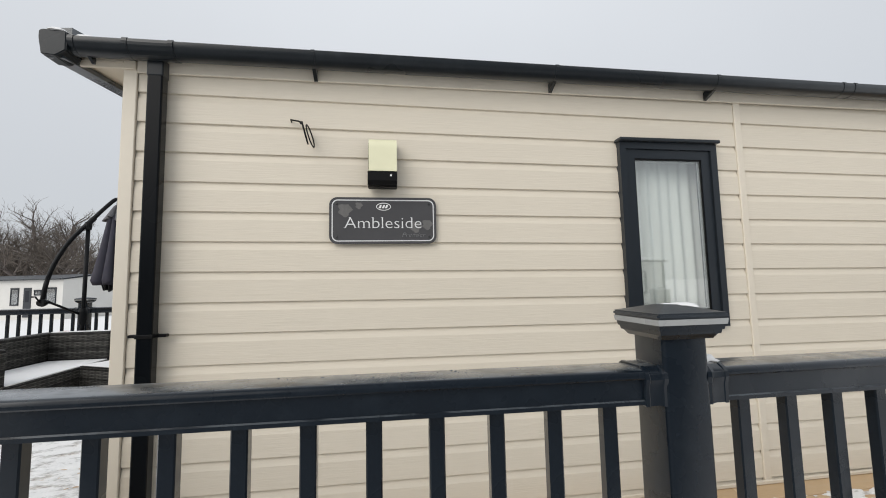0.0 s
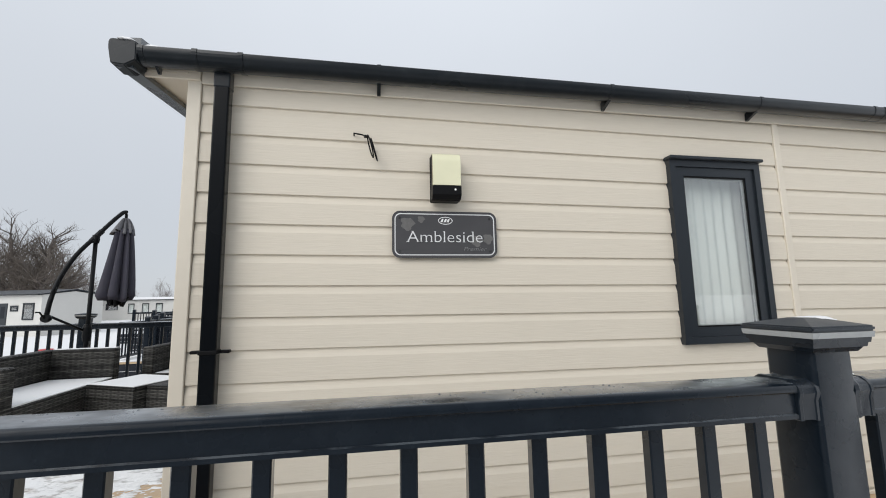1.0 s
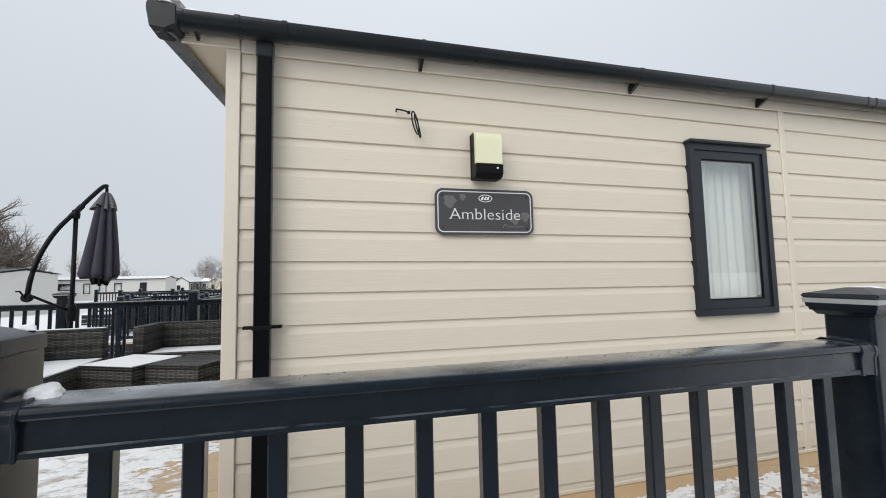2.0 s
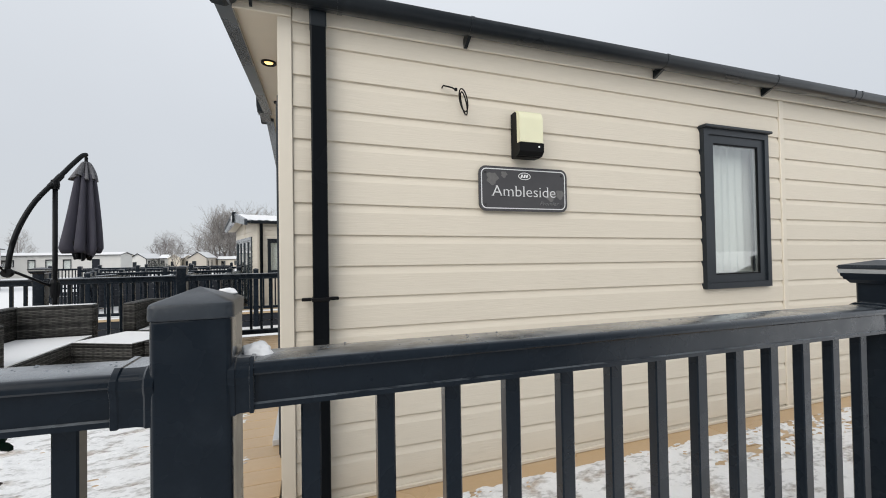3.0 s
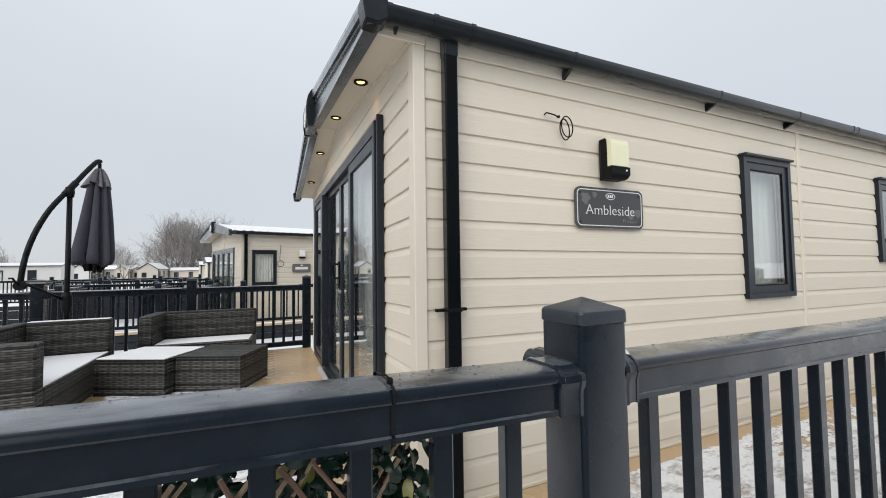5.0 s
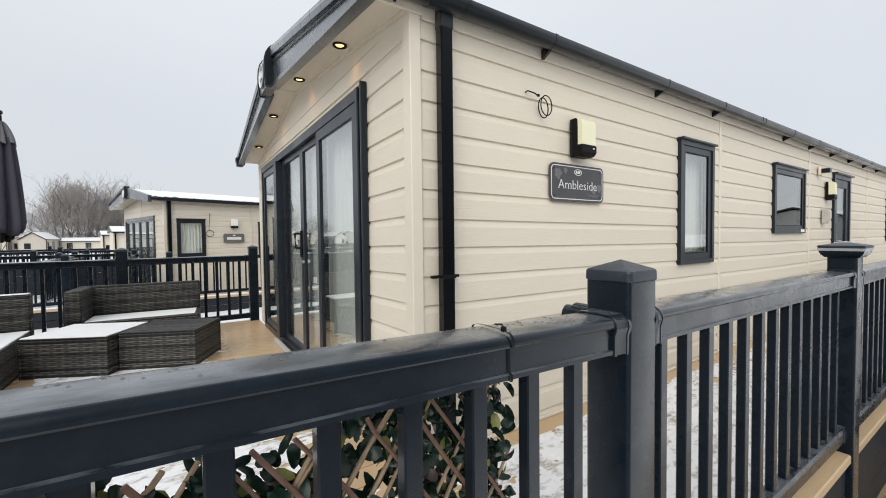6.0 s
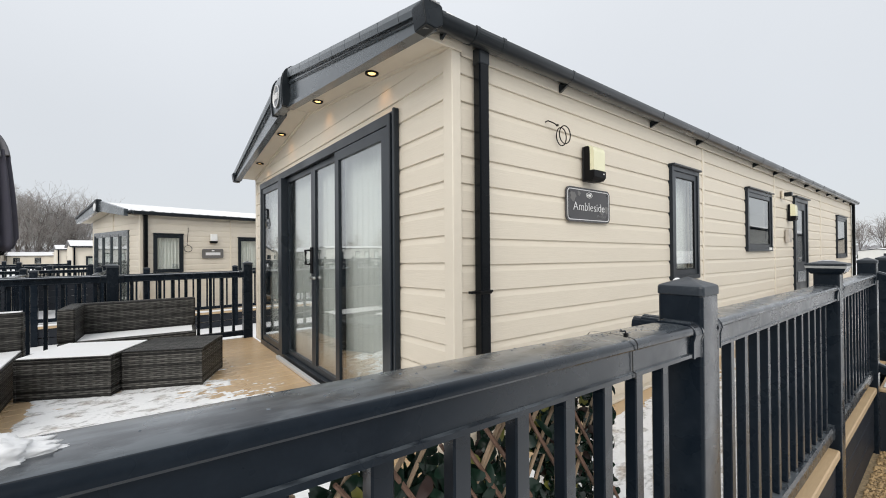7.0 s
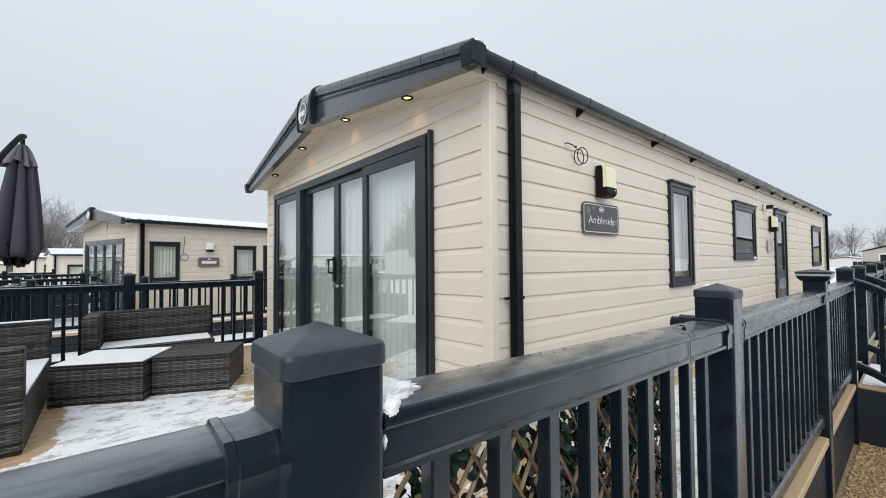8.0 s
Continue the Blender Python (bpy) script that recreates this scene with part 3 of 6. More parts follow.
# gutter with straps and brackets, downpipe
GUT = [(2.034, 2.316), (1.938, 2.318), (1.931, 2.312), (1.929, 2.298)]
GUT += [(1.981 - 0.052 * math.cos(radians(a)), 2.296 - 0.050 * math.sin(radians(a))) for a in range(12, 150, 12)] + [(2.034, 2.272)]
part("gutter", prismed(GUT, -1.418, 11.62, "x"), M_GUTTER, caravan, "dark plastic gutter along the eave", smooth="edges", world=True)


def gutter_ring(x, w, grow):
    c = (1.982, 2.280)
    return prismed([(c[0] + (u - c[0]) * grow, c[1] + (v - c[1]) * grow) for u, v in GUT], x - w / 2, x + w / 2, "x")


part("gutter_stop_end", gutter_ring(-1.402, 0.024, 1.05), M_GUTTER, caravan, world=True)
part("gutter_hook", prismed([(1.975, 2.249), (2.016, 2.262), (2.022, 2.250), (2.018, 2.226), (2.010, 2.226), (1.985, 2.242)], -1.362, -1.350, "x"), M_GUTTER, caravan, world=True)
for x in (-1.18, -0.985):
    part("gutter_joint", gutter_ring(x, 0.022, 1.10), M_GUTTER, caravan, world=True)
part("gutter_outlet", gutter_ring(-1.083, 0.18, 1.045), M_GUTTER, caravan, world=True)
for x in (-0.345, 0.925, 1.90, 2.75, 2.83, 3.7, 4.62, 5.55, 6.5, 7.4, 8.35, 9.3, 10.2, 11.1):
    br = prismed([(1.975, 2.249), (2.030, 2.272), (2.047, 2.260), (2.047, 2.210), (2.040, 2.210), (1.985, 2.240)] if x < 0 else [(1.966, 2.251), (1.980, 2.248), (2.030, 2.272), (2.047, 2.260), (2.047, 2.214), (2.039, 2.216), (1.980, 2.241)], x - 0.009, x + 0.009, "x")
    strap = gutter_ring(x, 0.018, 1.05)
    if not 2.7 < x < 2.9:
        part("gutter_bracket", br, M_GUTTER, caravan, world=True)
    part("gutter_strap", strap, M_GUTTER, caravan, world=True)
part("downpipe", boxed(-1.114, -1.045, 1.994, 2.048, 0.0, 2.262, 0.007, 2), M_PIPE, caravan, "black square downpipe", world=True)
part("pipe_socket", boxed(-1.1165, -1.0425, 1.9915, 2.0495, 2.175, 2.264, 0.006, 2), M_GUTTER, caravan, world=True)
part("pipe_clip", boxed(-1.1185, -1.0405, 1.9895, 2.0495, 0.938, 0.956, 0.003), M_BLACK, caravan, world=True)
part("pipe_clip_lug", boxed(-1.040, -1.000, 2.02, 2.05, 0.940, 0.954, 0.003), M_BLACK, caravan, world=True)
part("pipe_clip_lug", boxed(-1.162, -1.119, 2.02, 2.05, 0.940, 0.954, 0.003), M_BLACK, caravan, world=True)
part("downpipe", boxed(11.40, 11.46, 1.990, 2.046, 0.0, 2.262, 0.007, 2), M_PIPE, caravan, "black square downpipe", world=True)

# recessed lights in the soffit
for y in (2.77, 3.74, 4.79, 5.72):
    eave = EAVES[1 if y > RIDGE_Y else -1]
    z = eave + (RIDGE_SOFFIT - eave) / 2.25 * (2.25 - abs(y - RIDGE_Y)) - 0.001
    dl = part("downlight", lathe(bmesh.new(), [(0.043, 0.0), (0.045, -0.010), (0.036, -0.014), (0.027, -0.006), (0.027, 0.0)], (-1.348, y, z), "z", 24), M_BLACK, caravan, "black ringed recessed light, lit", world=True)
    part("lamp_face", lathe(bmesh.new(), [(0.026, -0.003), (0.024, -0.0065), (0.001, -0.007)], (-1.348, y, z), "z", 20), M_GLOW, caravan, world=True)
    lamp = bpy.data.lights.new("downlight", "SPOT")
    lamp.energy, lamp.color, lamp.spot_size, lamp.spot_blend, lamp.shadow_soft_size = 0.75, (1.0, 0.50, 0.16), radians(95), 1.0, 0.03
    new("downlight_beam", lamp).matrix_world = look((-1.348, y, z - 0.02), (-1.262, y, z - 0.26))


def casement(parent, x0, x1, z0, z1, face, world=True, drip=0.02, bar=0.07):
    """A framed window in a wall that looks towards -y, face being the wall's outer face."""
    win = part("window", wall_bm(x0, x1, z0, z1, face - 0.030, face + 0.05, "x", [(x0 + bar * 0.55, x1 - bar * 0.55, z0 + bar * 0.55, z1 - bar * 0.55)]), M_FRAME, parent, "anthracite framed window", world=world)
    i = bar * 0.55 + 0.001
    sash = wall_bm(x0 + i, x1 - i, z0 + i, z1 - i, face - 0.018, face + 0.03, "x", [(x0 + bar * 1.36, x1 - bar * 1.36, z0 + bar * 1.30, z1 - bar * 1.30)])
    o = part("sash", sash, M_FRAME, win)
    b = bar * 1.36 - 0.004
    pane = part("pane", boxed(x0 + b, x1 - b, face - 0.008, face - 0.003, z0 + b - 0.004, z1 - b + 0.004), M_GLASS, win)
    pane.visible_shadow = False
    part("bead", wall_bm(x0 + b, x1 - b, z0 + b, z1 - b, face - 0.014, face - 0.009, "x", [(x0 + b + 0.009, x1 - b - 0.009, z0 + b + 0.009, z1 - b - 0.009)]), M_BLACK, win)
    part("spacer", wall_bm(x0 + b, x1 - b, z0 + b, z1 - b, face - 0.001, face + 0.009, "x", [(x0 + b + 0.015, x1 - b - 0.015, z0 + b + 0.015, z1 - b - 0.015)]), M_BAND, win, "pale grey glazing spacer")
    if drip:
        part("drip_head", boxed(x0 - 0.010, x1 + 0.010, face - 0.055, face + 0.01, z1 + 0.001, z1 + drip, 0.004), M_FRAME, win)
    return win


def curtain(a0, a1, z0, z1, across, axis, folds, depth, label, gap=None):
    """A hanging cloth with uneven folds, along x or y."""
    bm = bmesh.new()
    rnd = random.Random(int(folds * 7 + a0 * 100))
    n = int(folds * 10)
    cols = []
    for i in range(n + 1):
        k = i / n
        a = a0 + (a1 - a0) * k
        col = []
        for j in range(7):
            h = j / 6
            d = depth * (0.6 + 0.4 * (1 - h)) * (math.sin(2 * math.pi * folds * k + 0.8 * math.sin(7 * k + 2)) + 0.4 * math.sin(5.3 * folds * k + 1.5 * h))
            p = across + d
            col.append(bm.verts.new((a, p, z0 + (z1 - z0) * h) if axis == "x" else (p, a, z0 + (z1 - z0) * h)))
        cols.append(col)
    for c0, c1 in zip(cols, cols[1:]):
        for j in range(6):
            bm.faces.new((c0[j], c1[j], c1[j + 1], c0[j + 1]))
    ob = solid("curtain", bm, M_CURTAIN, label, "curtain", "curtains", smooth=True)
    so = ob.modifiers.new("thick", "SOLIDIFY")
    so.thickness = 0.0015
    return ob


FACE = 2.069
casement(caravan, 1.325, 1.942, 0.885, 1.944, FACE)
curtain(1.335, 1.945, 0.88, 1.97, 2.168, "x", 8, 0.012, "white voile curtain hanging inside the narrow window")
casement(caravan, 3.46, 4.53, 1.14, 1.93, FACE)
casement(caravan, 9.45, 10.65, 0.96, 1.88, FACE)
curtain(9.5, 10.60, 0.98, 1.86, 2.2, "x", 10, 0.018, "white voile curtain hanging inside the end window")
part("window_sticker", boxed(4.34, 4.47, FACE - 0.034, FACE - 0.0315, 1.155, 1.19), M_WHITE, caravan, "small white maker's label", world=True)

# side door with a glazed upper half
sd = part("entrance_door", wall_bm(5.810, 6.700, 0.04, 2.0, FACE - 0.03, FACE + 0.05, "x", [(5.870, 6.640, 0.10, 1.94)]), M_FRAME, caravan, "dark grey half glazed entrance door", world=True)
part("door_leaf", wall_bm(5.872, 6.638, 0.102, 1.938, FACE - 0.012, FACE + 0.03, "x", [(6.000, 6.510, 0.95, 1.82)]), M_FRAME, sd)
dp = part("door_pane", boxed(6.001, 6.509, FACE + 0.004, FACE + 0.010, 0.951, 1.819), M_GLASS, sd)
dp.visible_shadow = False
part("door_rail", boxed(5.980, 6.530, FACE - 0.02, FACE - 0.011, 0.62, 0.80, 0.004), M_FASCIA, sd)
part("door_head", boxed(5.780, 6.730, FACE - 0.065, FACE + 0.01, 2.001, 2.025, 0.004), M_FRAME, sd)
part("door_handle", tube(bmesh.new(), [(5.940, FACE - 0.012, 1.02), (5.940, FACE - 0.05, 1.02), (6.060, FACE - 0.05, 1.02)], 0.009, 8), M_STEEL, sd)

# front patio doors
pd = part("patio_door", wall_bm(2.61, 6.0, 0.0, 2.06, XF - 0.05, XF + 0.05, "y", [(2.70, 5.94, 0.06, 1.99)]), M_FRAME, caravan, "dark grey sliding patio doors, closed", world=True)
part("jamb_cover", boxed(XF - 0.060, XF - 0.018, 2.590, 2.612, 0.0, 2.075, 0.005), M_FRAME, pd)
part("jamb_cover", boxed(XF - 0.068, XF - 0.051, 2.63, 2.672, 0.0, 2.05, 0.005), M_FRAME, pd)
part("mullion", boxed(XF - 0.075, XF + 0.05, 4.96, 5.09, 0.061, 1.989, 0.004), M_FRAME, pd)


def leaf(name, y0, y1, x, stile, label=""):
    f = part(name, wall_bm(y0, y1, 0.065, 1.985, x - 0.016, x + 0.016, "y", [(y0 + stile, y1 - stile, 0.065 + stile, 1.985 - stile)]), M_FRAME, pd, label)
    pane = part("pane", boxed(x - 0.003, x + 0.003, y0 + stile - 0.004, y1 - stile + 0.004, 0.061 + stile, 1.989 - stile), M_GLASS, pd)
    pane.visible_shadow = False
    return f


leaf("fixed_light", 2.703, 3.56, XF - 0.028, 0.075)
leaf("sliding_leaf", 3.50, 4.155, XF + 0.006, 0.050)
leaf("sliding_leaf", 4.16, 4.955, XF + 0.006, 0.050)
leaf("side_light", 5.092, 5.938, XF - 0.022, 0.065)
part("door_track", boxed(XF - 0.113, XF - 0.0755, 2.76, 5.06, 0.004, 0.040, 0.003), M_ALU, pd, "pale metal door track")
hb = bmesh.new()
tube(hb, [(XF, 4.205, 1.06), (XF - 0.062, 4.215, 1.06), (XF - 0.066, 4.215, 1.19), (XF, 4.205, 1.19)], 0.0135, 8)
part("pull_handle", hb, M_BLACK, pd, "black pull handle")
part("handle_plate", boxed(XF - 0.022, XF - 0.0105, 4.166, 4.218, 0.97, 1.22, 0.003), M_BLACK, pd)
part("lock", lathe(bmesh.new(), [(0.016, 0.0), (0.016, -0.02), (0.001, -0.021)], (XF - 0.0105, 4.12, 0.93), "x", 14), M_STEEL, pd)
part("lock", lathe(bmesh.new(), [(0.016, 0.0), (0.016, -0.02), (0.001, -0.021)], (XF - 0.0105, 4.195, 0.93), "x", 14), M_STEEL, pd)
curtain(2.68, 3.49, 0.06, 2.1, -1.150, "y", 9, 0.020, "white voile curtain behind the patio doors")
curtain(3.50, 5.03, 0.06, 2.1, -1.150, "y", 12, 0.022, "white voile curtain behind the sliding leaves")
curtain(5.04, 5.97, 0.06, 2.1, -1.150, "y", 9, 0.020, "white voile curtain behind the side light")

# ---- things on the wall ----
M_DIM = material("dim silver print", (0.24, 0.24, 0.24), 0.3)
sign = thing("name_sign", "dark grey caravan name sign with silver lettering, screwed to the siding", "sign", (-0.006, 2.051, 1.488))


def rounded(w, h, r, n=6):
    pts = []
    for cx, cz, a0 in ((w / 2 - r, h / 2 - r, 0), (-w / 2 + r, h / 2 - r, 90), (-w / 2 + r, -h / 2 + r, 180), (w / 2 - r, -h / 2 + r, 270)):
        pts += [(cx + r * math.cos(radians(a0 + 90 * i / n)), cz + r * math.sin(radians(a0 + 90 * i / n))) for i in range(n + 1)]
    return pts


def ring_bm(outer, inner, y0, y1):
    bm = bmesh.new()
    k = len(outer)
    vs = [[bm.verts.new((u, y, v)) for u, v in o] for o, y in ((outer, y0), (inner, y0), (outer, y1), (inner, y1))]
    for i in range(k):
        j = (i + 1) % k
        bm.faces.new((vs[0][i], vs[0][j], vs[1][j], vs[1][i]))
        bm.faces.new((vs[2][i], vs[3][i], vs[3][j], vs[2][j]))
        bm.faces.new((vs[0][i], vs[2][i], vs[2][j], vs[0][j]))
        bm.faces.new((vs[1][i], vs[1][j], vs[3][j], vs[3][i]))
    bmesh.ops.recalc_face_normals(bm, faces=list(bm.faces))
    return bm


part("plate", prismed(rounded(0.545, 0.24, 0.04), 0.0, 0.009, "y"), M_SIGN, sign)
part("border", ring_bm(rounded(0.520, 0.215, 0.030), rounded(0.510, 0.205, 0.026), -0.0012, 0.0005), M_SILVER, sign)
oval = [(0.038 * math.cos(radians(a)), 0.072 + 0.020 * math.sin(radians(a))) for a in range(0, 360, 15)]
oval2 = [(u * 0.9, 0.072 + (v - 0.072) * 0.84) for u, v in oval]
part("emblem", ring_bm(oval, oval2, -0.0014, 0.0005), M_WHITE, sign, "white oval emblem outline")
for u in (-0.017, 0.0, 0.015):
    part("emblem_bar", prismed([(u - 0.009, 0.064), (u + 0.003, 0.064), (u + 0.008, 0.081), (u - 0.001, 0.081)], -0.0014, 0.0005, "y"), M_WHITE, sign)


def lettering(parent, words, size, x, z, mat, stretch=1.0, slant=0.0, y=-0.001, thin=0.0, feet=False):
    bm = text_bm(words, size, thin=thin)
    if feet:
        serifs(bm)
    for v in bm.verts:
        u, w, d = v.co
        v.co = (x + (u + slant * w) * stretch, y - 0.0012 - d, z + w)
    return part("lettering", bm, mat, parent)


def serifs(bm, foot=0.0035, thick=0.0022, depth=0.0015):
    """Small level strokes under every upright stem and on top of the tall ones."""
    lows = sorted(round(v.co.y, 4) for v in bm.verts)
    base = max(set(lows[: len(lows) // 3]), key=lows.count)
    for level, way in ((base, 1), (max(v.co.y for v in bm.verts), -1)):
        xs = sorted({round(v.co.x, 4) for v in bm.verts if abs(v.co.y - level) < 0.0006})
        for a, b in zip(xs, xs[1:]):
            if 0.002 < b - a < 0.012:
                box(bm, a - foot, b + foot * (1 if way > 0 else 0), min(level, level + way * thick), max(level, level + way * thick), -depth / 2, depth / 2 + 0.0001)
    return bm


lettering(sign, "Ambleside", 0.084, 0.0, -0.015, M_SILVER, 1.12, thin=0.0011, feet=True)
lettering(sign, "Premier", 0.030, 0.155, -0.075, M_DIM, 1.25, 0.35, thin=0.0006)
for u in (-0.235, 0.235):
    for v in (-0.085, 0.085):
        part("screw", lathe(bmesh.new(), [(0.0065, 0.001), (0.006, -0.003), (0.001, -0.004)], (u, 0, v), "y", 12), M_SCREW, sign)
for lay, (cu, cv, s) in enumerate(((-0.195, 0.055, 0.95), (-0.125, 0.078, 0.5), (0.165, -0.03, 0.85), (0.225, -0.02, 0.75))):
    pts = [(cu + s * 0.035 * math.cos(t) * (1 + 0.25 * math.cos(5 * t)), cv + s * 0.035 * math.sin(t) * (1 + 0.2 * math.sin(3 * t))) for t in [2 * math.pi * i / 18 for i in range(18)]]
    part("leaf_print", prismed(pts, -0.0006 - 0.0002 * lay, 0.002, "y"), M_LEAFPRINT, sign, "faint maple leaf print")


def wall_lamp(x, z0, z1, w, label, shell=0.052):
    t = thing("wall_lamp", label, "lamp", (x, 2.055, z0), group="wall lamps")
    h = z1 - z0
    part("back_plate", boxed(-w / 2 - 0.003, w / 2 + 0.003, -0.012, 0.002, 0, h, 0.004), M_BLACK, t)
    part("side_shell", prismed([(max(u, -shell - 0.001 * k), v) for k, (u, v) in enumerate(((-0.012, 0.0), (-0.012, h), (-0.045, h), (-0.066, h - 0.012), (-0.080, h - 0.035), (-0.084, h - 0.055), (-0.085, 0.03), (-0.06, 0.0)))], -w / 2, w / 2, "x"), M_BLACK, t)
    curve = [(-0.050 - 0.0385 * math.cos(radians(a)), h - 0.052 + 0.054 * math.sin(radians(a))) for a in range(0, 91, 10)]
    lens = prismed([(-0.025, h * 0.30), (-0.0885, h * 0.30)] + curve + [(-0.02, h + 0.003), (-0.02, h - 0.01)], -w / 2 + 0.002, w / 2 + 0.002, "x")
    part("lens", lens, M_LENS, t, "yellowed plastic lens", smooth="edges")
    part("sensor_box", prismed([(-0.03, 0.0), (-0.075, 0.004), (-0.094, h * 0.10), (-0.094, h * 0.28), (-0.03, h * 0.28)], -w / 2 - 0.003, w / 2 + 0.003, "x"), M_BLACK, t)
    part("sensor_eye", lathe(bmesh.new(), [(0.005, 0.0), (0.005, -0.004), (0.001, -0.005)], (w * 0.3, -0.094, h * 0.20), "y", 12), M_WHITE, t)
    part("lens_screw", lathe(bmesh.new(), [(0.006, 0.0), (0.001, -0.003)], (0.0, -0.058, h - 0.006), "y", 10), M_STEEL, t)
    return t


wall_lamp(-0.010, 1.652, 1.895, 0.14, "black sensor wall lamp with yellowed lens on the siding")
wall_lamp(5.50, 1.60, 1.86, 0.13, "black sensor wall lamp beside the entrance door", 0.022)
cable = thing("loose_cable", "loose black cable loop hanging from the siding", "cable", (-0.469, 2.055, 2.0))
part("wire", tube(bmesh.new(), [(0, 0.014, 0.0), (0.0, -0.006, 0.004), (0.022, -0.016, -0.003), (0.045, -0.024, -0.010), (0.060, -0.034, -0.026)], 0.004, 6), M_BLACK, cable, smooth=True)
for cy, cx, tilt, r in ((-0.034, 0.086, 0.30, 0.050), (-0.074, 0.068, -0.12, 0.049)):
    ring_pts = [(cx + (r * math.cos(a) - r) * -0.30 + tilt * 0.02 * math.sin(a), cy + 0.82 * r * math.sin(a) * (0.95 + 0.1 * tilt), -0.088 + 1.12 * r * math.cos(a)) for a in [2 * math.pi * k / 22 for k in range(23)]]
    part("wire", tube(bmesh.new(), ring_pts, 0.0036, 6), M_BLACK, cable, smooth=True)
part("cable_tie", lathe(bmesh.new(), [(0.008, -0.006), (0.008, 0.006)], (0.058, -0.036, -0.022), "z", 8), M_BLACK, cable)
flood = thing("floodlight", "small dark floodlight high on the siding", "lamp", (5.10, 2.055, 1.98))
part("plate", boxed(-0.045, 0.045, -0.03, 0.002, -0.06, 0.06, 0.01), M_CREAM, flood)
part("head", boxed(-0.03, 0.06, -0.12, -0.03, -0.030, 0.030, 0.012, 3), M_GUTTER, flood)
meter = thing("meter_box", "small grey box on the siding beside the door", "box", (5.33, 2.056, 1.37))
part("body", boxed(-0.07, 0.07, -0.05, 0.0, -0.10, 0.10, 0.006), M_ROOM, meter)
part("cover", boxed(-0.05, 0.05, -0.062, -0.051, -0.07, 0.06, 0.004), M_ROOM, meter)

# ---- deck, edging, skirting ----
deck = thing("deck", "tan composite deck with wet boards and melting snow", "deck", (0, 0, 0), kind="structure")
part("joists", boxed(-6.2, -1.30, 0.95, 6.60, -0.12, -0.026), M_SKIRT, deck)
part("joists", boxed(-1.28, 12.0, 0.95, 2.05, -0.12, -0.026), M_SKIRT, deck)
edge_posts = (-4.62, -2.7625, -1.31, 0.70, 2.38, 3.62, 5.4, 7.2, 9.0)
POST, FENCE_Y = 0.116, 0.922
nose_cuts = [(-6.2, -4.678)] + [(a + 0.057, b - 0.057) for a, b in zip(edge_posts, edge_posts[1:])]
for a, b in nose_cuts:
    if a > 2.4 and b < 3.7:
        continue
    part("deck_nosing", boxed(a, b, 0.872, 1.0535, -0.045, 0.002, 0.006), M_NOSE, deck)
    for i in range(3):
        part("skirting_board", boxed(a, b, 0.892, 0.91, -0.21 - i * 0.155, -0.059 - i * 0.155, 0.004), M_SKIRT, deck)


# ---- balustrades ----
HALF_RAIL = [(0.0515, 0.868), (0.0515, 0.8765), (0.0455, 0.8785), (0.0450, 0.9240), (0.0538, 0.9258), (0.0555, 0.9290)]
HALF_RAIL += [(0.0425 + 0.0130 * math.cos(radians(10 * k)), 0.9320 + 0.0145 * math.sin(radians(10 * k))) for k in range(0, 9)]
HALF_RAIL += [(0.0400, 0.9472), (0.0180, 0.9492)]
RAIL = [(-u, v) for u, v in HALF_RAIL] + HALF_RAIL[::-1]
HALF_SLEEVE = [(0.050, 0.868), (0.0505, 0.912), (0.0555, 0.9215), (0.0530, 0.9335), (0.0455, 0.9425), (0.0340, 0.9495)]
SLEEVE = [(-u, v) for u, v in HALF_SLEEVE] + HALF_SLEEVE[::-1]
LOW = [(-0.030, 0.070), (-0.030, 0.118), (-0.024, 0.136), (0.024, 0.136), (0.030, 0.118), (0.030, 0.070)]
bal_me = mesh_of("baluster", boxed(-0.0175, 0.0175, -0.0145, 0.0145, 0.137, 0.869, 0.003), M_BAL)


def grown(profile, by):
    cu = sum(u for u, v in profile) / len(profile)
    cv = sum(v for u, v in profile) / len(profile)
    return [(u + math.copysign(by, u - cu), v + math.copysign(by, v - cv)) for u, v in profile]


def bracket_bm(profile, end, way, flare=1.0, reach=1.0):
    """A collar round the end of a rail that flares out to a flange against the post."""
    bm = bmesh.new()
    rings = []
    for d, g in ((-0.0080, 0.0048), (0.0030, 0.0056), (0.0060, 0.0040), (0.0150, 0.0028), (0.0370, 0.0028), (0.0395, 0.0044), (0.0480, 0.0042), (0.0495, 0.0020)):
        rings.append([bm.verts.new((end + way * d * (reach if d > 0 else 1.0), u, v)) for u, v in grown(profile, g * flare)])
    k = len(profile)
    for r0, r1 in zip(rings, rings[1:]):
        for i in range(k):
            bm.faces.new((r0[i], r0[(i + 1) % k], r1[(i + 1) % k], r1[i]))
    bm.faces.new(rings[0])
    bm.faces.new(rings[-1][::-1])
    bmesh.ops.recalc_face_normals(bm, faces=list(bm.faces))
    return bm


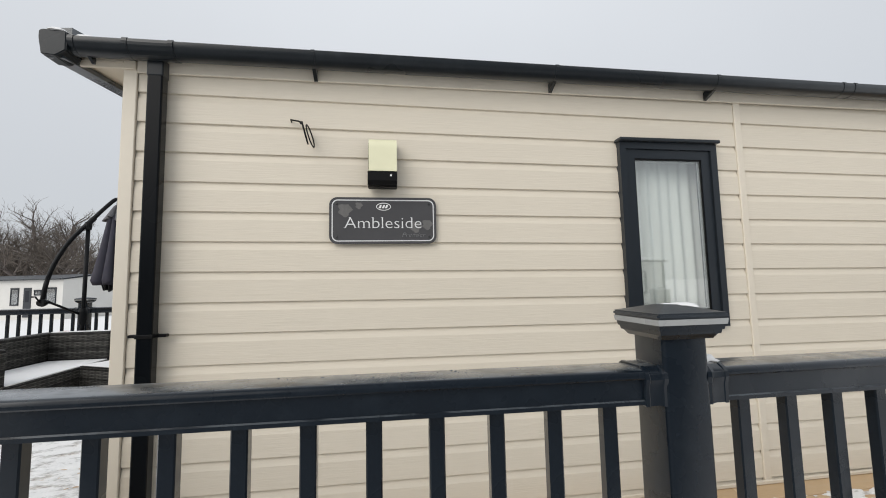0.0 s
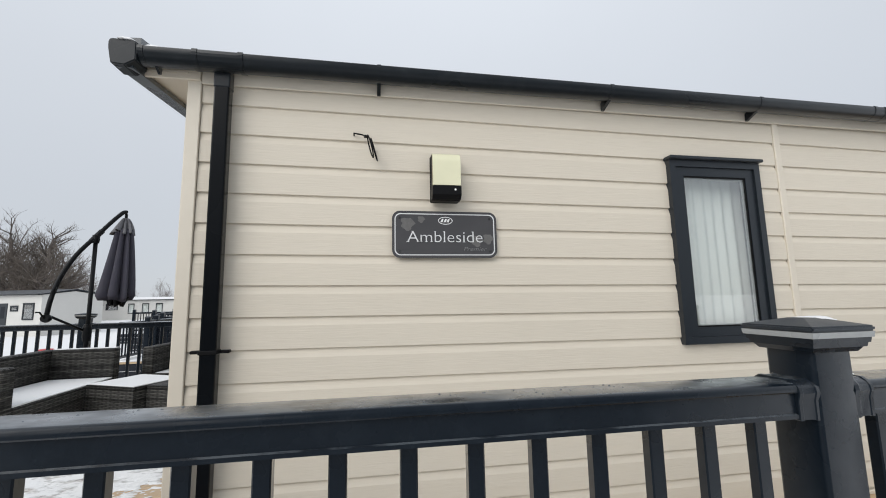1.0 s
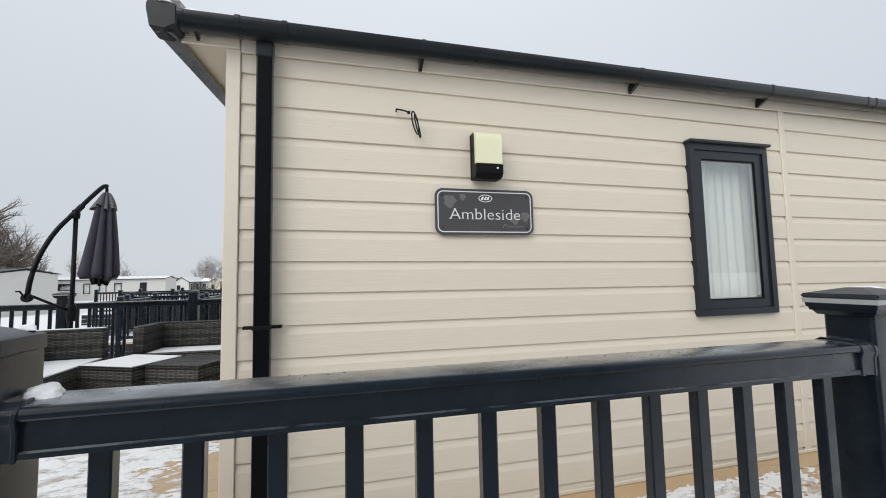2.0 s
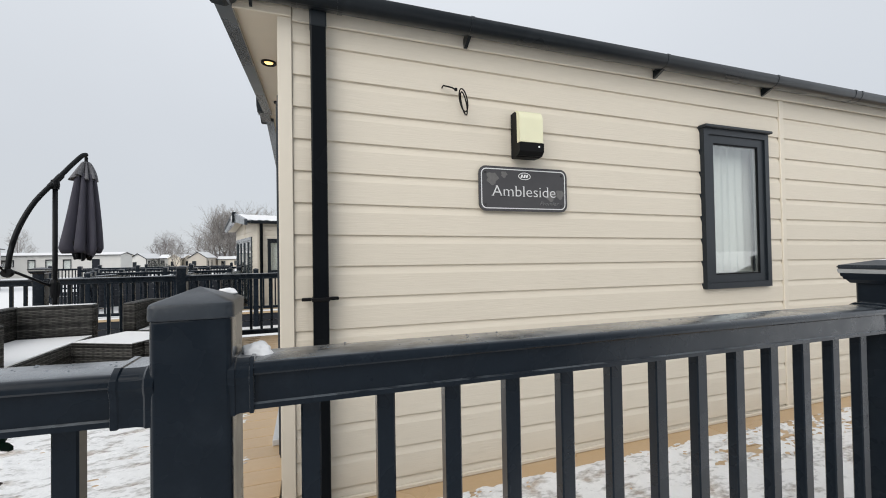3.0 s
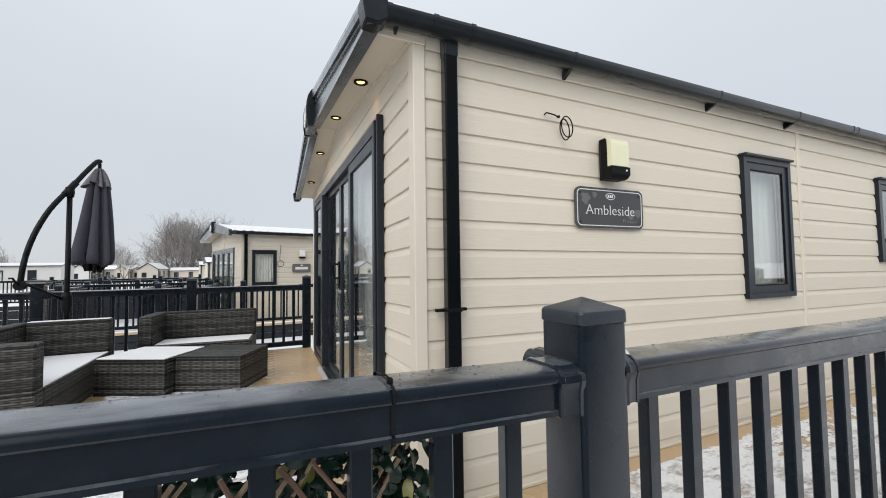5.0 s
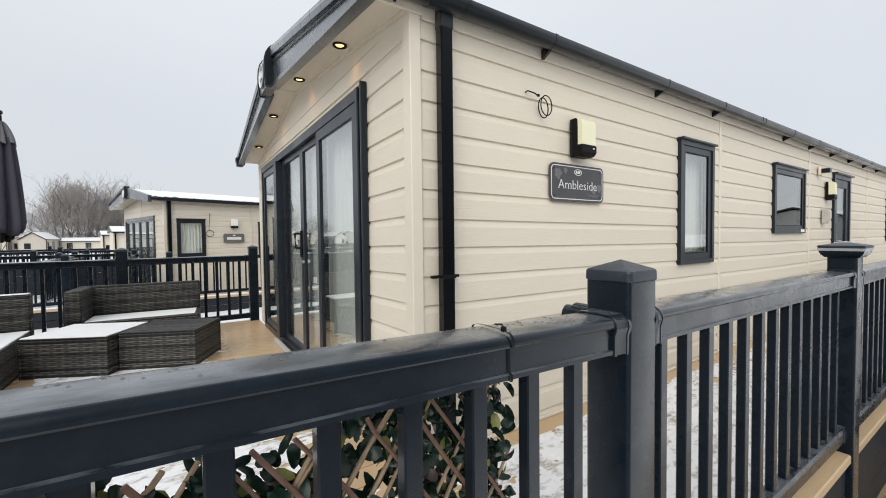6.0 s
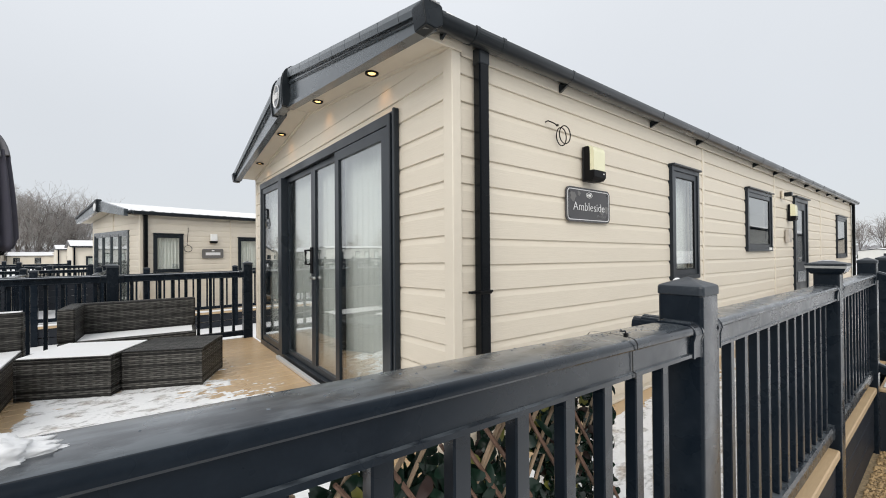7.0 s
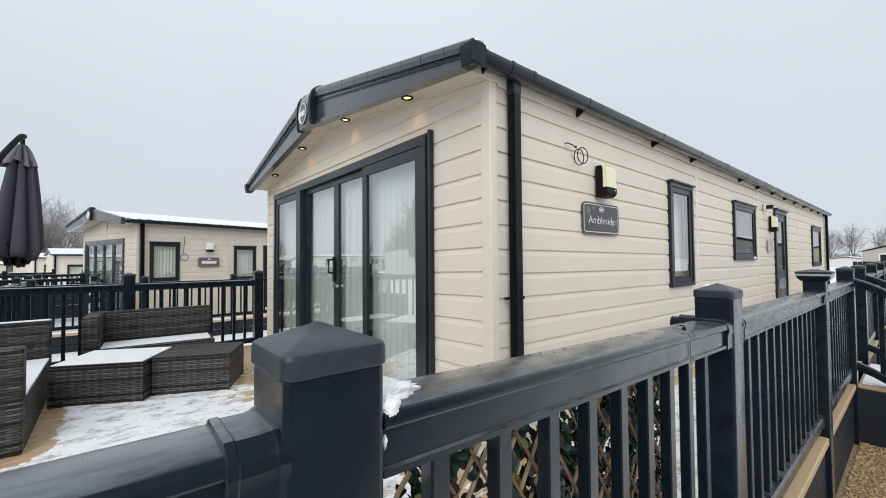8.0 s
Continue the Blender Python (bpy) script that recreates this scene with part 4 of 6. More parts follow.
def balustrade_panel(at, turn, length, spots, label="anthracite plastic balustrade panel on the deck", low=True, dip=0.0, reach=1.0):
    """Rails, balusters and end brackets between two posts; x runs along it."""
    t = thing("balustrade_panel", label, "balustrade", at, turn, "balustrade panels")

    def leaned(bm):
        for v in bm.verts:
            v.co.z -= dip * v.co.x
        return bm
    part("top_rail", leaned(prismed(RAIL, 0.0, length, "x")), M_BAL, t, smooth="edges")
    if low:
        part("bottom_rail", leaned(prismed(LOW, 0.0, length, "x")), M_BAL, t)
    for s in spots:
        piece("baluster", bal_me, t, pose(s, 0, -dip * s))
    for end, way in ((0.0, 1), (length, -1)):
        if way < 0 or reach > 0:
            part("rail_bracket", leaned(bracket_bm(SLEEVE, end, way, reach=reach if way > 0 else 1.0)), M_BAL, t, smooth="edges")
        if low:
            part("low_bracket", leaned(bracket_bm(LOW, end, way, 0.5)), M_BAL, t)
    return t


def square_frustum(bm, h0, h1, z0, z1):
    lo = [bm.verts.new((sx * h0, sy * h0, z0)) for sx, sy in ((-1, -1), (1, -1), (1, 1), (-1, 1))]
    hi = [bm.verts.new((sx * h1, sy * h1, z1)) for sx, sy in ((-1, -1), (1, -1), (1, 1), (-1, 1))]
    bm.faces.new(lo[::-1])
    bm.faces.new(hi)
    for i in range(4):
        bm.faces.new((lo[i], lo[(i + 1) % 4], hi[(i + 1) % 4], hi[i]))
    return bm


def fence_post(at, big=False, foot=-0.55, label=""):
    t = thing("fence_post", label or ("anthracite balustrade post with a wide moulded lamp cap" if big else "anthracite plastic balustrade post with a low pyramid cap"), "post", at, 0, "balustrade posts")
    h = POST / 2
    sh = boxed(-h, h, -h, h, foot, 1.046, 0.010, 6)
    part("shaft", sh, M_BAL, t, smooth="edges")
    cap = bmesh.new()
    if big:
        square_frustum(cap, 0.066, 0.074, 1.018, 1.030)
        square_frustum(cap, 0.078, 0.080, 1.030, 1.040)
        square_frustum(cap, 0.083, 0.085, 1.040, 1.052)
        band = square_frustum(bmesh.new(), 0.088, 0.090, 1.0525, 1.066)
        part("light_band", band, M_BAND, t, "pale translucent band")
        top = square_frustum(bmesh.new(), 0.0915, 0.0915, 1.0665, 1.080)
        bmesh.ops.bevel(top, geom=list(top.edges), offset=0.004, segments=2, affect="EDGES")
        square_frustum(top, 0.086, 0.02, 1.080, 1.096)
        part("cap_top", top, M_CAPTOP, t)
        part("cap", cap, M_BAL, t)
    else:
        def ring(hw, z, r):
            pts = []
            for sx, sy, a0 in ((1, 1, 0), (-1, 1, 90), (-1, -1, 180), (1, -1, 270)):
                for k in range(7):
                    a = radians(a0 + 15 * k)
                    pts.append(cap.verts.new((sx * (hw - r) + r * math.cos(a), sy * (hw - r) + r * math.sin(a), z)))
            return pts
        rings = [ring(0.0598, 1.0405, 0.013), ring(0.0615, 1.0425, 0.014), ring(0.0612, 1.0610, 0.014), ring(0.0596, 1.0655, 0.013), ring(0.0560, 1.0680, 0.011)]
        for r0, r1 in zip(rings, rings[1:]):
            for k in range(28):
                cap.faces.new((r0[k], r0[(k + 1) % 28], r1[(k + 1) % 28], r1[k]))
        cap.faces.new(rings[0][::-1])
        tip = cap.verts.new((0, 0, 1.0895))
        for k in range(28):
            cap.faces.new((rings[-1][k], rings[-1][(k + 1) % 28], tip))
        part("cap", cap, M_CAPTOP, t, "low pyramid cap", smooth="edges")
    return t


for i, x in enumerate(edge_posts):
    fence_post((x, FENCE_Y, {0: 0.024, 1: 0.018}.get(i, 0.0)), big=(i == 3), foot=-0.57)
SPOTS = {(-2.7625, -1.31): [-1.49 - 0.137 * k for k in range(9)], (-1.31, 0.70): [-1.131 + 0.138 * k for k in range(13)], (0.70, 2.38): [0.886 + 0.137 * k for k in range(11)]}
for a, b in zip(edge_posts, edge_posts[1:]):
    if a > 2.3 and b < 3.7:
        continue
    length = b - a - POST - 0.002
    left = a + POST / 2 + 0.001
    spots = [s - left for s in SPOTS.get((a, b), [])]
    if not spots:
        n = int(length / 0.137)
        off = (length - (n - 1) * 0.137) / 2
        spots = [off + 0.137 * k for k in range(n)]
    lift, dip = {-4.62: (0.055, 0.0), -2.7625: (0.0545, 0.029), -1.31: (0.017, 0.008)}.get(a, (0.0, 0.0))   # the rails fall a little along the deck
    balustrade_panel((left, FENCE_Y, lift), 0, length, spots, dip=dip, reach={-2.7625: 0.0, -1.31: 0.62}.get(a, 1.0))

stub = thing("rail_bracket", "spare anthracite rail bracket fixed to the inner face of the post", "bracket", (-1.335, 0.978, 0.0))
sb = prismed([(-0.028, 0.885), (0.028, 0.885)] + [(0.030 * math.cos(radians(a)), 0.936 + 0.036 * math.sin(radians(a))) for a in range(0, 181, 20)], 0.0, 0.06, "y")
bmesh.ops.bevel(sb, geom=list(sb.edges), offset=0.004, segments=2, affect="EDGES")
part("collar", sb, M_BAL, stub)
sb = prismed([(-0.023, 0.892), (0.023, 0.892)] + [(0.024 * math.cos(radians(a)), 0.934 + 0.029 * math.sin(radians(a))) for a in range(0, 181, 20)], 0.0605, 0.085, "y")
part("end_plug", sb, M_BAL, stub)

FAR_Y, FAR_Z = 6.52, -0.03
far_posts = (-7.4, -5.85, -4.32, -2.78, -1.335)
for i, x in enumerate(far_posts):
    fence_post((x, FAR_Y, FAR_Z), big=(i == 2))
for a, b in zip(far_posts, far_posts[1:]):
    length = b - a - POST - 0.002
    n = int(length / 0.137)
    off = (length - (n - 1) * 0.137) / 2
    balustrade_panel((a + POST / 2 + 0.001, FAR_Y, FAR_Z), 0, length, [off + 0.137 * k for k in range(n)], low=True)

# ---- garden furniture ----
def wicker_box(name, label, at, turn, w, d, h, snow):
    t = thing(name, label, "table" if "table" in name else "footstool", at, turn)
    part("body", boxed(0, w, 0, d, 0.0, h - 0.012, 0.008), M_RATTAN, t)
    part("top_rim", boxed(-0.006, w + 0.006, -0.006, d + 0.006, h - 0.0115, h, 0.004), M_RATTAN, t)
    for x in (0.004, w - 0.004):
        for y in (0.004, d - 0.004):
            part("corner_binding", boxed(x - 0.009, x + 0.009, y - 0.009, y + 0.009, 0.0, h - 0.013, 0.003), M_RATTAN, t)
    if snow:
        bm = boxed(0.005, w - 0.005, 0.005, d - 0.005, h + 0.0005, h + 0.010, 0.004, 2)
        part("snow_layer", bm, M_SNOW, t, "thin crisp layer of snow")
    return t


wicker_box("wicker_footstool", "grey woven rattan footstool under a layer of snow", (-3.33, 5.01, 0), -27, 0.67, 0.58, 0.335, True)
wicker_box("wicker_footstool", "grey woven rattan footstool with a damp bare top", (-2.66, 4.815, 0), -25, 0.61, 0.56, 0.335, False)


def sofa(label, at, turn, w, d, arms, snow=0.012):
    """x along the seat, y towards the back. arms: (left, right)."""
    t = thing("wicker_sofa", label, "sofa", at, turn, "rattan sofas")
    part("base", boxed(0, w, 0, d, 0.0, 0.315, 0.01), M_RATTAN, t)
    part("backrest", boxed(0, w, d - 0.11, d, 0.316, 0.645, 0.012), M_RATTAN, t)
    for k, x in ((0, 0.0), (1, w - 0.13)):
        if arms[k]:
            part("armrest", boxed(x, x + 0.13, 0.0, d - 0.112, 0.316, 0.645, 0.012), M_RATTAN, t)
    x0 = 0.135 if arms[0] else 0.006
    x1 = w - 0.135 if arms[1] else w - 0.006
    part("seat_snow", boxed(x0, x1 - 0.03, 0.05, d - 0.115, 0.3155, 0.315 + snow, 0.003, 2), M_SNOW, t, "snow lying on the seat")
    return t


sofa("grey woven rattan sofa with one arm, dusted with snow", (-3.165, 5.69, 0), -4.5, 1.13, 0.55, (True, False), 0.006)

# corner sofa: a long run along the open side and a short return with its own back
cs = thing("wicker_corner_sofa", "grey woven rattan corner sofa with snow on the seat", "sofa", (-3.36, 4.03, 0), 0, "rattan sofas")
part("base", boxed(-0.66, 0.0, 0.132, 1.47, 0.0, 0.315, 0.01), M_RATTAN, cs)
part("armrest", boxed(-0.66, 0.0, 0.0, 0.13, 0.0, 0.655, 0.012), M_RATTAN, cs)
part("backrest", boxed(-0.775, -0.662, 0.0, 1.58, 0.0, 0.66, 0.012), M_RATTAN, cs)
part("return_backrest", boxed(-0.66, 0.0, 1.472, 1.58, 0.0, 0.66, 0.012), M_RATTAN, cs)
part("seat_snow", boxed(-0.655, -0.006, 0.138, 1.466, 0.3155, 0.329, 0.005, 2), M_SNOW, cs, "snow lying on the seat")
part("backrest_snow", boxed(-0.65, -0.01, 1.482, 1.57, 0.6605, 0.667, 0.003), M_SNOW, cs, "dusting of snow")

# cantilever umbrella, folded
UX, UY = -3.765, 5.65
umb = thing("cantilever_umbrella", "folded grey cantilever umbrella on a curved dark arm", "umbrella", (UX, UY, 0))
part("pole", tube(bmesh.new(), [(0, 0, 0.075), (0.0, 0.01, 2.0)], 0.023, 12), M_POLE, umb, smooth=True)
part("foot_cross", boxed(-0.35, 0.35, -0.03, 0.03, 0.0, 0.045, 0.006), M_POLE, umb)
part("foot_cross", boxed(-0.03, 0.03, -0.35, 0.35, 0.046, 0.075, 0.006), M_POLE, umb)
knots = [Vector(p) - Vector((UX, UY, 0)) for p in ((-4.0, 5.35, 1.05), (-3.985, 5.37, 1.26), (-3.945, 5.425, 1.51), (-3.87, 5.525, 1.78), (-3.765, 5.67, 2.03), (-3.685, 5.80, 2.235), (-3.625, 5.90, 2.375), (-3.605, 5.945, 2.395))]
arm_pts = []
for a in range(len(knots) - 1):
    p0, p1, p2, p3 = knots[max(a - 1, 0)], knots[a], knots[a + 1], knots[min(a + 2, len(knots) - 1)]
    for s in range(4):
        k = s / 4
        arm_pts.append(0.5 * (2 * p1 + (p2 - p0) * k + (2 * p0 - 5 * p1 + 4 * p2 - p3) * k * k + (3 * p1 - p0 - 3 * p2 + p3) * k ** 3))
arm_pts.append(knots[-1])
part("arm", tube(bmesh.new(), arm_pts, 0.024, 10), M_POLE, umb, "curved dark arm", smooth=True)
part("brace", tube(bmesh.new(), [tuple(knots[0] + Vector((0.01, 0.01, 0.01))), (-0.01, -0.01, 0.86)], 0.014, 8), M_POLE, umb, smooth=True)
part("collar", lathe(bmesh.new(), [(0.034, -0.05), (0.04, 0.0), (0.036, 0.05)], (0, 0.01, 1.985), "z", 14), M_POLE, umb)
part("arm_sleeve", tube(bmesh.new(), [tuple(knots[4] - Vector((0.03, 0.042, 0.075))), tuple(knots[4] + Vector((0.03, 0.045, 0.07)))], 0.031, 10), M_POLE, umb)
part("low_collar", lathe(bmesh.new(), [(0.036, -0.10), (0.045, -0.04), (0.045, 0.06), (0.034, 0.10)], (0, 0, 0.84), "z", 14), M_POLE, umb)
part("crank_wheel", lathe(bmesh.new(), [(0.042, -0.03), (0.050, 0.0), (0.042, 0.03)], tuple(knots[0] + Vector((0.0, 0.0, -0.02))), "y", 16), M_POLE, umb, "dark crank housing")
part("crank_handle", tube(bmesh.new(), [tuple(knots[0] + Vector(q)) for q in ((0.0, -0.03, -0.02), (-0.03, -0.06, 0.05), (-0.03, -0.11, 0.05))], 0.009, 8), M_BLACK, umb)
CX, CY = -3.617 - UX, 5.965 - UY
part("hanger", tube(bmesh.new(), [(CX + 0.0, CY - 0.02, 2.39), (CX, CY, 2.37), (CX, CY, 2.28)], 0.018, 8), M_POLE, umb)


def folded_cloth(z_top, z_bot, r_top, r_bot, lobes, ragged, seed, flare=0.55, lean=0.03, tuck=0.0):
    """A closed canopy: lobed cross-section, widening downwards, with an uneven hem."""
    rnd = random.Random(seed)
    ph = [rnd.uniform(0, 6.28) for _ in range(4)]
    bm = bmesh.new()
    seg, rows = 96, 16
    rings = []
    for j in range(rows + 1):
        h = j / rows
        ring = []
        for k in range(seg):
            a = 2 * math.pi * k / seg
            lobe = math.sin(lobes * a + ph[0] + 0.6 * math.sin(2 * a + ph[1]))
            r = r_top + (r_bot - r_top) * h ** flare
            r *= 1 - tuck * max(0.0, (h - 0.93) / 0.07) ** 2
            r *= 1 + 0.95 * (abs(lobe) ** 0.6 - 0.70) + 0.20 * h * h * math.cos(a - 3.6) + 0.04 * math.sin(3 * a + ph[2] + 2 * h)
            hem = ragged * (0.5 * lobe + 0.5 * math.sin(2 * a + ph[3])) * h ** 4
            z = z_top + (z_bot - z_top) * h + hem
            ring.append(bm.verts.new((CX + r * math.cos(a) - lean * h, CY + r * math.sin(a) - lean * h, z)))
        rings.append(ring)
    under = [bm.verts.new((CX + (v.co.x - CX) * 0.45, CY + (v.co.y - CY) * 0.45, z_bot + 0.06)) for v in rings[-1]]
    rings.append(under)
    for r0, r1 in zip(rings, rings[1:]):
        for k in range(seg):
            bm.faces.new((r0[k], r0[(k + 1) % seg], r1[(k + 1) % seg], r1[k]))
    bm.faces.new(rings[0])
    bm.faces.new(under[::-1])
    bmesh.ops.recalc_face_normals(bm, faces=list(bm.faces))
    return bm


part("canopy", folded_cloth(2.16, 1.235, 0.074, 0.166, 4, 0.05, 4, 0.95, 0.012, 0.16), M_CANOPY, umb, "grey folded canopy", smooth=True)
# the hollow hem's shade is put into the lining as a near-black colour
part("canopy_lining", folded_cloth(1.37, 1.165, 0.118, 0.066, 5, 0.03, 6, 1.4, 0.012), M_POLE, umb, "gathered underside of the canopy, coloured near-black for its shade", smooth=True)
part("canopy_vent", folded_cloth(2.315, 2.105, 0.026, 0.106, 4, 0.04, 9, 0.8, 0.0), M_VENT, umb, "pale frosted vent flap", smooth=True)

# ---- ground ----
GZ = -0.56
ground = prismed([(-600, GZ - 2), (900, GZ - 2), (900, GZ - 0.46), (110, GZ - 0.46), (8, GZ), (-600, GZ)], -600, 600, "x")
solid("ground", ground, M_SNOW, "snow covered ground of the holiday park", "ground", kind="structure")
gravel = bmesh.new()
box(gravel, -0.3, 14, -0.10, 0.95, GZ - 0.02, GZ + 0.012)
solid("gravel_path", gravel, M_GRAVEL, "golden gravel beside the deck skirting", "gravel", kind="structure")


def ground_z(y):
    return GZ - 0.46 * max(0.0, min(y, 110.0) - 8.0) / 102.0


# ---- neighbouring caravans ----
def tiled_snow(x0, x1, width, wall_h, rise, ragged):
    """Snow over pantile sheets: low rolls along the slope and an eave edge that ends unevenly."""
    if not ragged:
        return prismed([(-0.10, wall_h + 0.085), (width / 2, rise + 0.145), (width + 0.1, wall_h + 0.085), (width + 0.08, wall_h + 0.125), (width / 2, rise + 0.19), (-0.08, wall_h + 0.125)], x0, x1, "x")
    rnd = random.Random(17)
    bm = bmesh.new()
    n = int((x1 - x0) / 0.105)
    cols = []
    for i in range(n + 1):
        x = x0 + (x1 - x0) * i / n
        roll = 0.016 * (i % 2)
        lip = rnd.uniform(0.0, 0.16)
        col = []
        for side, foot in ((-1, lip), (1, 0.05)):
            pts = []
            for k in (foot / (width / 2), 0.18, 0.36, 0.54, 0.72, 0.88, 1.0):
                y = width / 2 + side * (width / 2 + 0.10) * (1 - k)
                z = wall_h + 0.098 + (rise - wall_h + 0.07) * k + roll * (1 if k < 0.97 else 0) - (0.026 if k == foot / (width / 2) else 0) + rnd.uniform(-0.004, 0.004)
                pts.append((x, y, z))
            col += pts if side < 0 else pts[::-1][1:]
        cols.append([bm.verts.new(p) for p in col])
    for c0, c1 in zip(cols, cols[1:]):
        for j in range(len(c0) - 1):
            bm.faces.new((c0[j], c1[j], c1[j + 1], c0[j + 1]))
    bmesh.ops.recalc_face_normals(bm, faces=list(bm.faces))
    return bm


def park_unit(label, at, turn, length, width, wall_h, wins, doors=(), front=True, courses=True, wall_mat=None, snow=True, roof_mat=None, peak=0.27):
    """A caravan seen across the plots: long wall along x looking to -y, gable walls at both ends."""
    t = thing("park_caravan", label, "caravan", at, turn, "neighbouring caravans")
    mat = wall_mat or M_CREAM
    holes = [w[:4] for w in wins] + [d[:4] for d in doors]
    part("long_wall", wall_bm(0.0, length, -0.5, wall_h, 0.0, 0.06, "x", holes), mat, t)
    part("back_wall", boxed(0.0, length, width - 0.06, width, -0.5, wall_h), mat, t)
    rise = wall_h + peak
    for x0, fr in ((0.0, front), (length - 0.06, False)):
        hs = [(0.75, width - 0.35, 0.05, 2.0)] if fr else []
        part("gable_wall", wall_bm(0.061, width - 0.061, -0.5, wall_h, x0, x0 + 0.06, "y", hs), mat, t)
        part("gable_peak", prismed([(0.0, wall_h + 0.001), (width, wall_h + 0.001), (width / 2, rise)], x0, x0 + 0.06, "x"), mat, t)
    if courses:
        n = int(wall_h / PITCH)
        for i in range(n):
            z = i * PITCH
            for u, v in solid_runs(0.05, length - 0.05, z, z + PITCH, holes):
                part("siding_board", course_bm(u, v, z, z + PITCH, 0.0, "x", holes), mat, t)
            gap = [(0.75, width - 0.35, 0.05, 2.0)]
            for u, v in solid_runs(0.05, width - 0.05, z, z + PITCH, gap if front else []):
                if front:
                    part("siding_board", course_bm(u, v, z, z + PITCH, 0.0, "y", gap), mat, t)
    part("corner_trim", boxed(-0.02, 0.05, -0.022, 0.05, -0.2, wall_h, 0.004), mat, t)
    ov = 0.30 if front else 0.12
    roof = prismed([(-0.16, wall_h + 0.02), (width / 2, rise + 0.06), (width + 0.16, wall_h + 0.02), (width + 0.16, wall_h + 0.06), (width / 2, rise + 0.14), (-0.16, wall_h + 0.06)], -ov, length + 0.1, "x")
    part("roof", roof, roof_mat or M_FRAME, t)
    if snow:
        part("roof_snow", tiled_snow(-ov + 0.04, length + 0.06, width, wall_h, rise, front), M_SNOW, t, "even layer of snow on the roof")
    part("gutter", boxed(-ov + 0.1, length, -0.24, -0.14, wall_h - 0.01, wall_h + 0.075, 0.012), M_GUTTER, t)
    part("downpipe", boxed(0.05, 0.13, -0.10, -0.025, -0.4, wall_h, 0.008), M_PIPE, t)
    if front:
        for s in (-1, 1):
            y = lambda k: width / 2 + s * (width / 2 + 0.1) * (1 - k)
            part("fascia", prismed([(y(0), wall_h - 0.05), (y(1), wall_h + 0.19), (y(1), rise + 0.20), (y(0), wall_h + 0.11)], -ov - 0.05, -ov + 0.03, "x"), M_FASCIA, t, "grey moulded fascia")
            part("soffit", prismed([(y(0), wall_h - 0.03), (y(1), wall_h + 0.21), (y(1), wall_h + 0.225), (y(0), wall_h - 0.015)], -ov + 0.032, -0.022, "x"), M_SOFFIT, t)
        part("fascia_crest", boxed(-ov - 0.10, -ov + 0.03, width / 2 - 0.09, width / 2 + 0.09, wall_h + 0.16, rise + 0.23, 0.03, 3), M_ENDCAP, t)
        part("edge_cap", prismed([(width + 0.15, wall_h + 0.075), (width / 2 + 0.09, rise + 0.155), (width / 2 + 0.09, rise + 0.215), (width + 0.15, wall_h + 0.125)], -ov - 0.075, -ov + 0.034, "x"), M_ENDCAP, t)
        part("joint_strip", boxed(2.13, 2.16, -0.034, -0.001, -0.2, wall_h - 0.02, 0.004), mat, t)
        part("joint_strip", boxed(-0.034, -0.001, width / 2 - 0.015, width / 2 + 0.015, 2.07, wall_h + 0.15, 0.004), mat, t)
        part("badge", lathe(bmesh.new(), [(0.10, 0.0), (0.10, -0.012), (0.001, -0.016)], (-ov - 0.101, width / 2, rise + 0.02), "x", 20), M_SILVER, t)
        y0, y1 = 0.75, width - 0.35
        pdoor = part("patio_door", wall_bm(y0 - 0.05, y1 + 0.04, 0.0, 2.06, -0.05, 0.05, "y", [(y0 + 0.02, y1 - 0.02, 0.07, 1.97)]), M_FASCIA, t, "dark grey patio doors")
        q = (y1 - y0) / 4
        for k in range(4):
            part("door_leaf", wall_bm(y0 + 0.021 + k * q, y0 + q - 0.021 + k * q, 0.071, 1.969, -0.03, 0.02, "y", [(y0 + 0.050 + k * q, y0 + q - 0.050 + k * q, 0.12, 1.92)]), M_FASCIA, pdoor)
            pn = part("pane", boxed(-0.006, 0.002, y0 + 0.049 + k * q, y0 + q - 0.049 + k * q, 0.119, 1.921), M_GLASS, pdoor)
            pn.visible_shadow = False
        part("room_screen", boxed(0.09, 0.10, y0 - 0.1, y1 + 0.1, 0.0, 2.2), M_CURTAIN, t, "pale drawn curtain")
        part("door_handle", tube(bmesh.new(), [(-0.02, y0 + 2 * q + 0.03, 0.98), (-0.09, y0 + 2 * q + 0.03, 0.98), (-0.09, y0 + 2 * q + 0.03, 1.16), (-0.02, y0 + 2 * q + 0.03, 1.16)], 0.012, 6), M_BLACK, pdoor)
    for x0, x1, z0, z1, cloth in wins:
        w = casement(t, x0 - 0.02, x1 + 0.02, z0 - 0.02, z1 + 0.02, -0.014, world=False, drip=0.03, bar=0.06)
        bm = bmesh.new()
        n = 8 * max(3, int((x1 - x0) / 0.07))
        cols = [[bm.verts.new((x0 + 0.01 + (x1 - x0 - 0.02) * i / n, 0.10 + 0.018 * math.sin(i * 0.785 + 0.5 * math.sin(i * 0.3)), z)) for z in (z0, z1)] for i in range(n + 1)]
        for c0, c1 in zip(cols, cols[1:]):
            bm.faces.new((c0[0], c1[0], c1[1], c0[1]))
        # without a curtain, a charcoal sheet is added for the darkness of the room
        part("window_curtain" if cloth else "dark_room", bm, M_CURTAIN if cloth else M_SKIRT, t, "pale drawn curtain" if cloth else "")
    for x0, x1, z0, z1 in doors:
        part("entrance_door", boxed(x0, x1, -0.03, 0.04, z0, z1, 0.01), M_FRAME, t, "dark grey entrance door")
